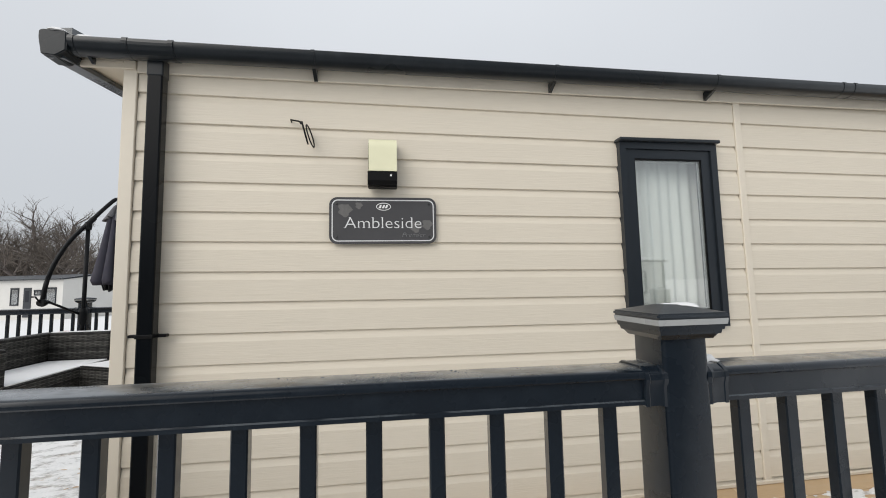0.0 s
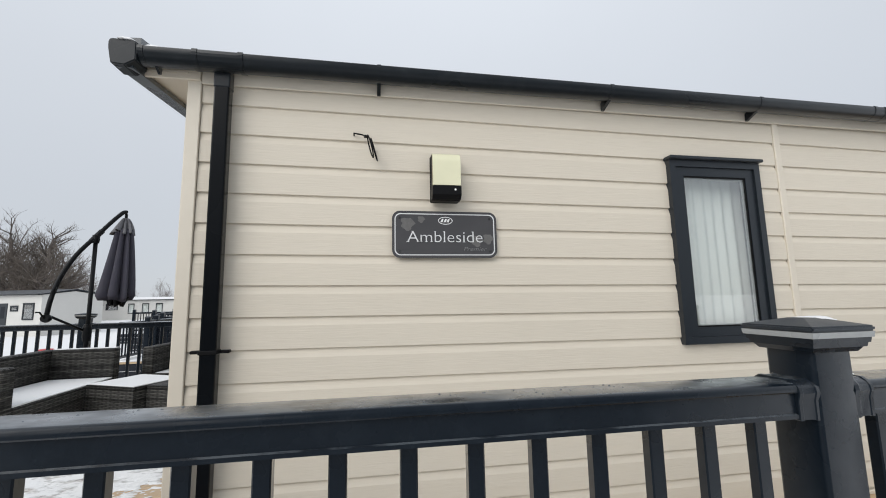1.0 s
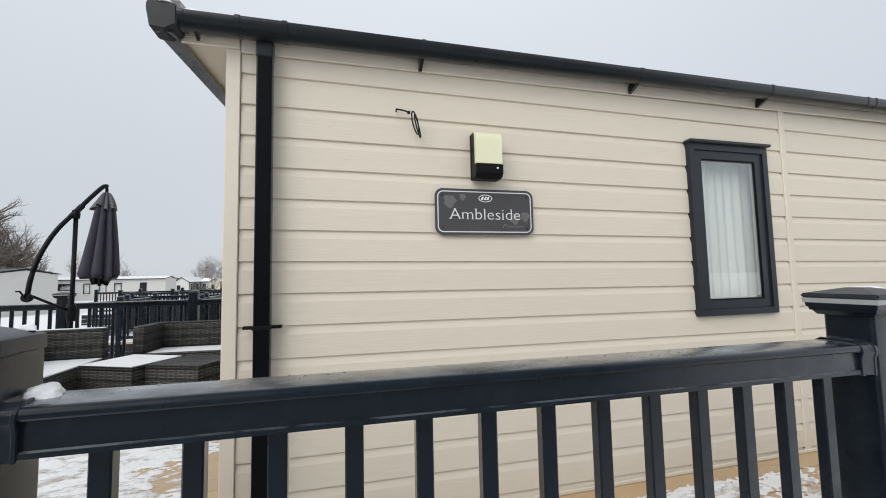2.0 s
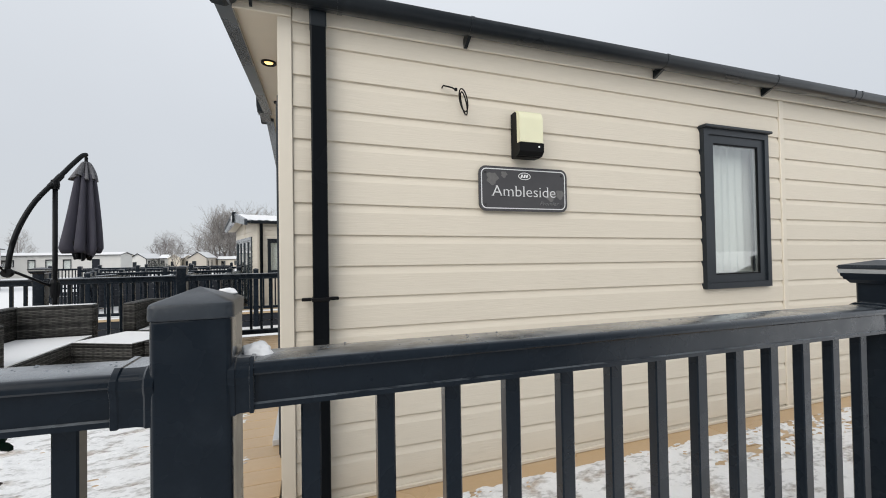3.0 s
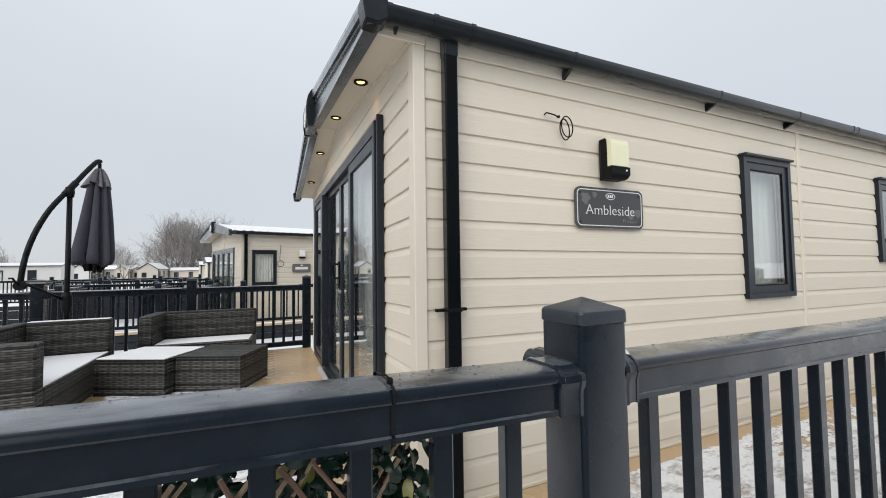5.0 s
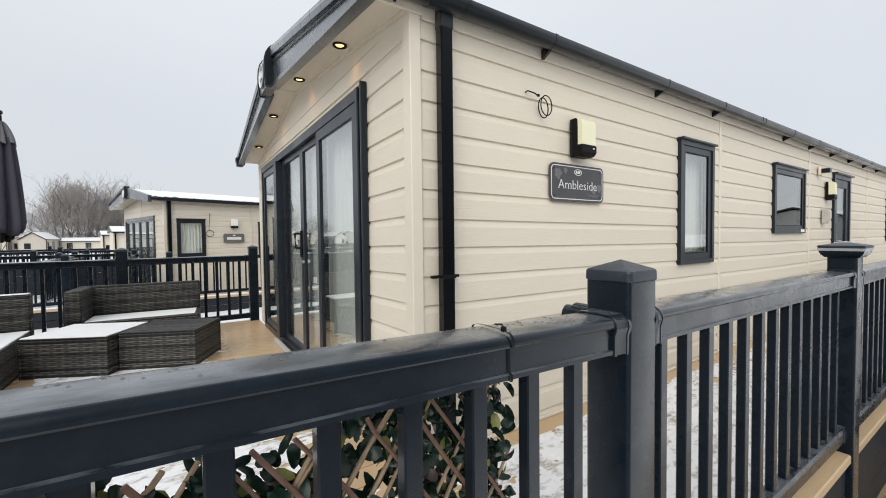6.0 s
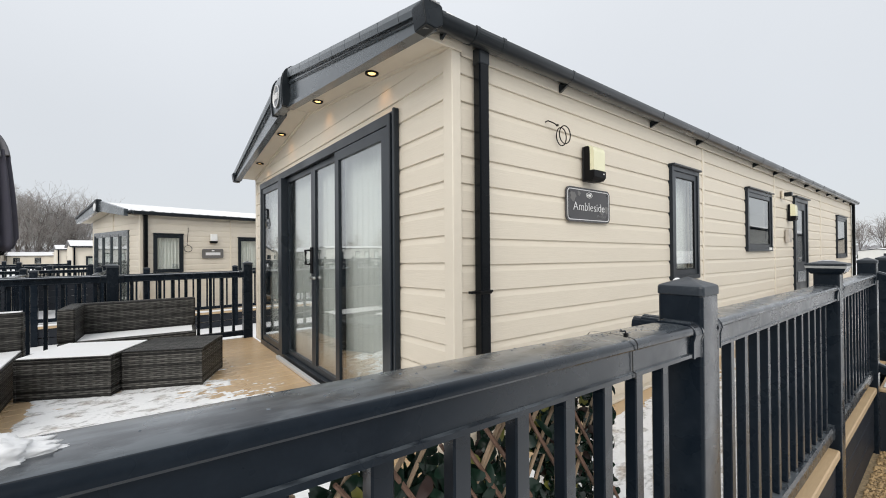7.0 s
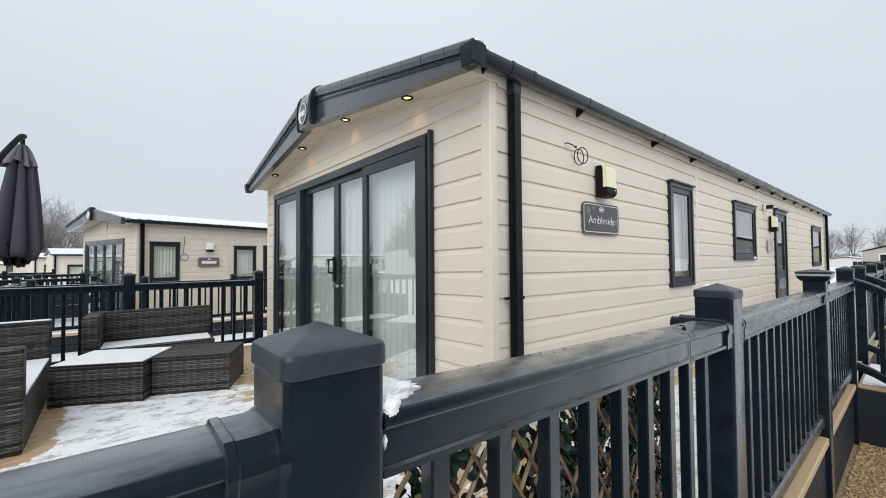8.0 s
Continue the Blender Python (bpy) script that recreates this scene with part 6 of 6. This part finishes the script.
leaf_bm = {0: bmesh.new(), 1: bmesh.new(), 2: bmesh.new()}
for i in range(6300):
    x, z = rnd_t.uniform(0.0, TW), TZ0 + (TZ1 - 0.02 - TZ0) * rnd_t.random()
    if rnd_t.random() < (0.55 * smooth_step(0.78, 0.88, z) + 0.22 * smooth_step(0.6, 0.3, x) + 0.62 * smooth_step(0.0, 0.18, noise.noise(Vector((x * 9, z * 9, 2.0))))):
        continue
    c = Vector((x, rnd_t.uniform(-0.018, 0.055), z))
    n = Vector((rnd_t.gauss(0, 0.55), -1, rnd_t.gauss(0.35, 0.5))).normalized()
    up = Vector((rnd_t.gauss(0, 1), rnd_t.gauss(0, 0.3), rnd_t.gauss(0, 1)))
    u = (up - n * up.dot(n)).normalized()
    v = n.cross(u)
    L, W = rnd_t.uniform(0.015, 0.025), rnd_t.uniform(0.0065, 0.0115)
    pick = rnd_t.random()
    bm = leaf_bm[1 if pick < 0.07 else 2 if pick < 0.13 else 0]
    rim = []
    for q in range(10):
        ang = 2 * math.pi * q / 10
        w = W * math.sin(ang) * (1.0 + 0.25 * math.cos(ang))
        rim.append(bm.verts.new(c + u * L * math.cos(ang) + v * w + n * (0.20 * abs(w) - 0.006 * math.cos(ang) ** 2)))
    rib = [bm.verts.new(c + u * L * k - n * 0.001) for k in (-0.45, 0.0, 0.45)]
    for q in ((rim[0], rim[1], rib[2]), (rim[1], rim[2], rib[2]), (rim[2], rim[3], rib[1], rib[2]), (rim[3], rim[4], rib[0], rib[1]), (rim[4], rim[5], rib[0]),
              (rim[5], rim[6], rib[0]), (rim[6], rim[7], rib[1], rib[0]), (rim[7], rim[8], rib[2], rib[1]), (rim[8], rim[9], rib[2]), (rim[9], rim[0], rib[2])):
        bm.faces.new(q)
tagged(part("leaves", leaf_bm[0], M_LEAF, trellis, "dark green artificial leaves", smooth=True), kind="stuff")
tagged(part("brown_leaves", leaf_bm[2], M_LEAF3, trellis, "brown red artificial leaves", smooth=True), kind="stuff")
tagged(part("bright_leaves", leaf_bm[1], M_LEAF2, trellis, "yellow green artificial leaves", smooth=True), kind="stuff")
zip_tie = thing("zip_tie", "black zip tie round the top rail", "cable tie", (-1.725, FENCE_Y, 0.91 + 0.0275))
zt = bmesh.new()
rail_c = [(u * 1.05, v - 0.91 + (0.003 if v > 0.93 else -0.003 if v < 0.875 else 0)) for u, v in RAIL]
outer = [(u * 1.015, v * 1.01) for u, v in rail_c]
n = len(outer)
ra = [zt.verts.new((-0.0026, u, v)) for u, v in outer]
rb = [zt.verts.new((0.0026, u, v)) for u, v in outer]
for i in range(n):
    zt.faces.new((ra[i], rb[i], rb[(i + 1) % n], ra[(i + 1) % n]))
part("strap", zt, M_BLACK, zip_tie)
part("head", boxed(-0.0045, 0.0045, -0.038, -0.030, 0.040, 0.049, 0.001), M_BLACK, zip_tie)
part("tail", tube(bmesh.new(), [(0.0, -0.034, 0.048), (-0.006, -0.036, 0.054), (-0.018, -0.030, 0.055)], 0.0016, 5), M_BLACK, zip_tie)


# ---- steps beyond the second post, down to the gravel ----
steps = thing("deck_steps", "tan deck steps with charcoal sides and snow on the tread", "steps", (2.44, 0.87, 0))
for i in range(3):
    y1, z = -0.30 * i, -0.02 - 0.18 * i
    part("tread", boxed(0.0, 1.12, y1 - 0.32, y1 + 0.0 - 0.001 * i, z - 0.035, z, 0.006), M_NOSE, steps)
    part("riser", boxed(0.01, 1.11, y1 - 0.295, y1 - 0.275, GZ, z - 0.036, 0.003), M_SKIRT, steps)
    part("step_snow", boxed(0.03, 1.08, y1 - 0.29, y1 - 0.02, z + 0.001, z + 0.014, 0.006), M_SNOW, steps)
    part("string_board", boxed(-0.02, 0.008, y1 - 0.30, y1 - 0.001, GZ, z - 0.037, 0.003), M_SKIRT, steps)
fence_post((2.42, 0.0, -0.53), foot=-0.03)
fence_post((3.62, 0.0, -0.53), foot=-0.03)
for x in (2.42, 3.62):
    rail = thing("stair_rail", "sloping anthracite handrail beside the deck steps", "handrail", (x, 0.87, 0), 0, "stair rails")
    for lo, hi, zz in ((-0.045, 0.045, 0.90), (-0.03, 0.03, 0.12)):
        bm = bmesh.new()
        n = 8
        rows = []
        for j in range(n + 1):
            kk = j / n
            y = -0.005 - 0.81 * kk
            z = zz - 0.50 * (kk * kk * (3 - 2 * kk) * 0.5 + kk * 0.5)
            rows.append([bm.verts.new((a, y, z + b)) for a, b in ((lo, 0.0), (hi, 0.0), (hi, 0.06), (hi * 0.6, 0.075), (lo * 0.6, 0.075), (lo, 0.06))])
        for r0, r1 in zip(rows, rows[1:]):
            for j in range(6):
                bm.faces.new((r0[j], r0[(j + 1) % 6], r1[(j + 1) % 6], r1[j]))
        bm.faces.new(rows[0])
        bm.faces.new(rows[-1][::-1])
        bmesh.ops.recalc_face_normals(bm, faces=list(bm.faces))
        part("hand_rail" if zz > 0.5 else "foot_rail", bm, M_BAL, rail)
    for j in range(4):
        kk = (j + 1) / 5
        dz = -0.50 * (kk * kk * (3 - 2 * kk) * 0.5 + kk * 0.5)
        part("baluster", boxed(-0.018, 0.018, -0.005 - 0.81 * kk - 0.018, -0.005 - 0.81 * kk + 0.018, 0.17 + dz, 0.93 + dz, 0.004), M_BAL, rail)


# ---- snow lying about ----
def snow_sheet(name, label, x0, x1, y0, y1, z, cover, cell, thick, category="snow"):
    """A thin layer with melted holes: cells where the cover is positive, thicker inwards."""
    nx, ny = int((x1 - x0) / cell), int((y1 - y0) / cell)
    h = np.zeros((nx + 1, ny + 1))
    for i in range(nx + 1):
        for j in range(ny + 1):
            h[i, j] = cover(x0 + i * cell, y0 + j * cell)
    verts, faces, index = [], [], {}

    def corner(i, j):
        if (i, j) not in index:
            index[i, j] = len(verts)
            verts.append((x0 + i * cell, y0 + j * cell, z - 0.001 + thick * min(1.0, h[i, j] * 4) + 0.0015 * noise.noise(Vector((i * 0.35, j * 0.35, 0)))))
        return index[i, j]

    def rim(p, q):
        key = (min(p, q), max(p, q))
        if key not in index:
            p, q = key
            k = h[p] / (h[p] - h[q])
            index[key] = len(verts)
            verts.append((x0 + (p[0] + (q[0] - p[0]) * k) * cell, y0 + (p[1] + (q[1] - p[1]) * k) * cell, z - 0.002))
        return index[key]
    for i in range(nx):
        for j in range(ny):
            ring = ((i, j), (i + 1, j), (i + 1, j + 1), (i, j + 1))
            outline = []
            for p, q in zip(ring, ring[1:] + ring[:1]):
                if h[p] > 0:
                    outline.append(corner(*p))
                if (h[p] > 0) != (h[q] > 0):
                    outline.append(rim(p, q))
            if len(outline) > 2:
                faces.append(outline)
    me = bpy.data.meshes.new(name)
    me.from_pydata(verts, [], faces)
    me.materials.append(M_SLUSH)
    for p in me.polygons:
        p.use_smooth = True
    return tagged(new(name, me), label, category, kind="stuff")


def ripple(x, y, s=1.0):
    v = noise.fractal(Vector((x * 1.3 * s, y * 3.6 * s, 0.3)), 1.0, 2.1, 5)
    w = noise.noise(Vector((x * 7.0, y * 22.0, 4.0)))
    q = noise.noise(Vector((x * 22.0, y * 60.0, 7.0)))
    return 0.5 * v + 0.20 * w + 0.10 * q


def smooth(a, b, v):
    t = max(0.0, min(1.0, (v - a) / (b - a)))
    return t * t * (3 - 2 * t)


def speckle(x, y):
    return 0.42 * ripple(x, y) + 0.13 * noise.noise(Vector((x * 26, y * 44, 11))) + 0.18 * noise.noise(Vector((x * 9, y * 15, 1))) + 0.05 * noise.noise(Vector((x * 48, y * 80, 6)))


def cover_front(x, y):
    edge = -2.02 - 0.38 * smooth(3.75, 4.15, y) + 0.25 * smooth(3.5, 3.68, y) * smooth(3.9, 3.72, y)
    m = -0.24 + 0.56 * smooth(edge + 0.80, edge - 0.20, x)
    m -= 0.9 * smooth(-3.15, -3.32, x) * smooth(3.7, 4.1, y)
    m -= 0.6 * smooth(5.0, 5.3, y) + 0.8 * smooth(-5.0, -5.6, x)
    return m + 1.3 * speckle(x, y) + 0.10 * noise.noise(Vector((x * 18, y * 36, 31)))


def cover_side(x, y):
    m = 0.13 + 0.16 * smooth(1.75, 1.30, y) - 1.0 * smooth(1.90, 2.04, y) - 0.7 * smooth(-1.10, -1.40, x)
    return m + 1.05 * speckle(x - 0.5 * y, y) + 0.10 * noise.noise(Vector((x * 34 - y * 14, y * 60, 21)))


snow_sheet("deck_snow", "thin patchy melting snow on the tan deck boards", -5.6, -1.40, 0.99, 6.35, 0.003, cover_front, 0.0115, 0.006)
snow_sheet("deck_snow", "thin patchy melting snow along the caravan wall", -1.40, 4.6, 0.97, 2.02, 0.003, cover_side, 0.0095, 0.006)


def snow_lump(label, at, size, seed, cuts=3):
    rnd = random.Random(seed)
    bm = bmesh.new()
    bmesh.ops.create_icosphere(bm, subdivisions=cuts, radius=1.0)
    for v in bm.verts:
        n = noise.fractal(v.co * 1.2 + Vector((seed, 0, 0)), 1.2, 2.0, 4)
        v.co = v.co * (1 + 0.30 * n)
        v.co = Vector((v.co.x * size[0], v.co.y * size[1], max(-0.05, v.co.z) * size[2]))
        v.co += Vector(at)
    return solid("snow_lump", bm, M_SNOW, label, "snow", "snow lumps", smooth=True)


snow_lump("small lump of snow on the rail against the post", (-1.221, 0.925, 0.966), (0.026, 0.024, 0.020), 3, 4)
snow_lump("thin snow patch on the post cap", (0.735, 0.93, 1.088), (0.055, 0.045, 0.010), 5)
snow_lump("lump of snow on the rail against the wide post", (0.80, 0.93, 0.950), (0.04, 0.024, 0.016), 7)
heap = bmesh.new()
for at, size, sd_, taper in (((-2.680, 0.920, 1.000), (0.056, 0.036, 0.027), 1.7, 0.45), ((-2.692, 0.876, 1.000), (0.017, 0.012, 0.015), 6.1, 0.0), ((-2.700, 0.8755, 0.962), (0.003, 0.005, 0.008), 3.3, 0.0)):
    for v in bmesh.ops.create_icosphere(heap, subdivisions=5, radius=1.0)["verts"]:
        p = v.co.copy()
        k = 1 + 0.30 * noise.fractal(p * 1.7 + Vector((sd_, 0, 0)), 1.0, 2.1, 3) + 0.13 * noise.fractal(p * 6.5 + Vector((0, sd_, 0)), 0.6, 2.2, 5)
        p *= k
        if taper:
            p = Vector((p.x, p.y * (1 - 0.25 * p.x), max(-0.1, p.z) * (1 - taper * p.x)))
        else:
            p = Vector((p.x * (0.75 + 0.5 * p.z), p.y * (0.8 + 0.3 * p.z), p.z))
        v.co = Vector(at) + Vector((p.x * size[0], p.y * size[1], p.z * size[2]))
solid("snow_lump", heap, M_SNOW, "crumbly heap of snow on the rail against the near post", "snow", "snow lumps", smooth=True)
snow_lump("snow on the gutter corner", (-1.462, 1.952, 2.333), (0.040, 0.036, 0.020), 13)
snow_lump("snow lying in the gutter end", (-1.362, 1.972, 2.314), (0.055, 0.036, 0.020), 17)
snow_lump("snow on the post cap edge", (-1.276, 0.962, 1.0725), (0.017, 0.013, 0.010), 15, 4)

# ---- a red tub beyond the far balustrade ----
tub = thing("plastic_tub", "red plastic tub turned over on the snow beyond the balustrade", "tub", (-9.85, 14.0, ground_z(14.0)))
part("tub_wall", lathe(bmesh.new(), [(0.30, 0.0), (0.30, 0.03), (0.275, 0.04), (0.25, 0.40), (0.22, 0.48), (0.14, 0.515), (0.001, 0.52)], (0, 0, 0), "z", 28), M_RED, tub, smooth=True)
part("rim", lathe(bmesh.new(), [(0.301, 0.0), (0.325, 0.004), (0.325, 0.028), (0.301, 0.032)], (0, 0, 0), "z", 28), M_RED, tub)

# ---- bits of ice and meltwater on the rails ----
rnd_i = random.Random(31)
ice = bmesh.new()
for _ in range(130):
    x = rnd_i.choice((-3.7, -3.3, -2.5, -2.2, -1.75, -1.5, -0.9, 0.1)) + rnd_i.gauss(0, 0.16)
    if abs(x + 2.7625) < 0.11 or abs(x + 1.31) < 0.11 or abs(x - 0.70) < 0.12:
        continue
    top = 0.9498 + (0.055 if x < -2.7625 else 0.0545 - 0.029 * (x + 2.698) if x < -1.31 else 0.017 - 0.008 * (x + 1.251))
    y = FENCE_Y + 0.012 + rnd_i.gauss(0, 0.016)
    if abs(y - FENCE_Y) > 0.036:
        continue
    s = rnd_i.uniform(0.0012, 0.0034)
    n = 7
    ring = [ice.verts.new((x + s * rnd_i.uniform(0.7, 1.6) * math.cos(6.283 * k / n), y + s * rnd_i.uniform(0.7, 1.3) * math.sin(6.283 * k / n), top - 0.001)) for k in range(n)]
    tip = ice.verts.new((x, y, top + s * 0.35))
    for k in range(n):
        ice.faces.new((ring[k], ring[(k + 1) % n], tip))
solid("ice_bits", ice, M_ICE, "small bits of ice and meltwater on the dark rails", "ice", kind="stuff", smooth=True)

# ---- gravel stones ----
rnd_g = random.Random(77)
gv, gf = [], []
for _ in range(5200):
    x, y = 0.2 + 3.0 * rnd_g.random() ** 1.2, 0.86 - 1.0 * rnd_g.random() ** 1.4
    if x > 2.40 and y > -0.05:
        continue
    s = rnd_g.uniform(0.008, 0.019)
    b = len(gv)
    a = rnd_g.uniform(0, 3.14)
    ca, sa = math.cos(a), math.sin(a)
    for px, py, pz in ((1, 0, 0.3), (0.2, 0.8, 0.2), (-0.9, 0.3, 0.25), (-0.4, -0.8, 0.3), (0.5, -0.6, 0.15), (0.0, 0.0, 0.95), (0, 0, -0.4)):
        k = rnd_g.uniform(0.8, 1.2)
        gv.append((x + s * k * (px * ca - py * sa), y + s * k * (px * sa + py * ca), GZ + 0.014 + s * pz * 0.8))
    for i in range(5):
        gf.append((b + i, b + (i + 1) % 5, b + 5))
        gf.append((b + (i + 1) % 5, b + i, b + 6))
gme = bpy.data.meshes.new("gravel_stones")
gme.from_pydata(gv, [], gf)
M_STONE = material("gravel stone", (0.30, 0.205, 0.10), 0.7, spread=0.6, grain=30, coarse=25)
gme.materials.append(M_STONE)
tagged(new("gravel_stones", gme), "loose golden gravel stones", "gravel", kind="stuff")

# ---- siding courses of the long wall and the front wall ----
SEGS = ((-1.191, 2.103), (2.149, 4.747), (4.793, 7.877), (7.923, 11.466))


def settled(bm, holes):
    """The courses fall by a centimetre a metre along the wall; edges cut round openings and at the ends stay."""
    keep = [0.0, 2.29] + [z for h in holes for z in h[2:4]]
    for v in bm.verts:
        if min(abs(v.co.z - z) for z in keep) > 0.0012:
            v.co.z -= 0.0096 * (max(-1.3, min(v.co.x, 3.4)) - 0.6)
    return bm


for i in range(-1, 16):
    for k, (a, b) in enumerate(SEGS):
        zb = Z_FIRST + i * PITCH
        top = min(zb + PITCH, 2.29)
        if top < 0.01 or zb > 2.28:
            continue
        for u, v in solid_runs(a, b, max(zb, 0.0), top, SIDE_HOLES):
            part("siding_board", settled(course_bm(u, v, zb, top, YW, "x", SIDE_HOLES + [(-9.0, 99.0, -1.0, 0.0)]), SIDE_HOLES), M_SIDING, side_wall)
def raised(bm):
    """Beside the corner the courses lie a little higher than at the doors."""
    for v in bm.verts:
        if v.co.y < 2.70 and min(abs(v.co.z - z) for z in (0.0, 0.02, 2.03, 2.24)) > 0.0012:
            v.co.z += 0.014 * (2.70 - v.co.y) / 0.563
    return bm


for i in range(-1, 15):
    z = Z_FIRST + i * PITCH + 0.017
    top = min(z + PITCH, 2.30)
    for u, v in solid_runs(2.137, 6.308, max(z, 0.0), top, FRONT_HOLES):
        if z < 2.2:
            part("siding_board", raised(course_bm(u, v, z, min(top, 2.24), XF, "y", FRONT_HOLES + [(-9.0, 99.0, -1.0, 0.0)])), M_SIDING, front_wall)
for i in range(14, 17):
    z = Z_FIRST + i * PITCH + 0.017
    lo, hi = max(z, 2.242), z + PITCH
    if lo >= 2.49:
        continue
    # courses in the peak, cut along the soffit
    k = 2.15 * (2.512 - max(lo, 2.2365)) / 0.2755
    hi = min(hi, 2.505)
    k2 = max(0.03, 2.15 * (2.512 - hi) / 0.2755)
    bm = bmesh.new()
    vs = []
    for x in (XF, XF - 0.015):
        vs.append([bm.verts.new((x, RIDGE_Y + s, zz)) for s, zz in ((-k, lo), (k, lo), (k2, hi), (-k2, hi))])
    bm.faces.new(vs[1])
    bm.faces.new(vs[0][::-1])
    for j in range(4):
        bm.faces.new((vs[0][j], vs[0][(j + 1) % 4], vs[1][(j + 1) % 4], vs[1][j]))
    bmesh.ops.recalc_face_normals(bm, faces=list(bm.faces))
    part("siding_board", bm, M_SIDING, front_wall)

# ---- deck boards ----
plank_cache = {}


def plank(length):
    key = round(length, 3)
    if key not in plank_cache:
        plank_cache[key] = mesh_of("deck_board", boxed(0, length, 0, 0.1380, -0.025, 0.0, 0.003), M_DECK)
    return plank_cache[key]


for i in range(39):
    y = 0.914 + i * 0.1445
    if y + 0.14 < 2.075:
        spans = ((2.44, 3.56), (9.06, 12.0)) if i == 0 else ((-6.2, -2.7), (-2.696, 1.3), (1.304, 4.8), (4.804, 8.4), (8.404, 12.0))
    else:
        spans = ((-6.2, -3.9), (-3.896, -1.272))
    for a, b in spans:
        piece("deck_board", plank(b - a), deck, pose(a, y, 0))
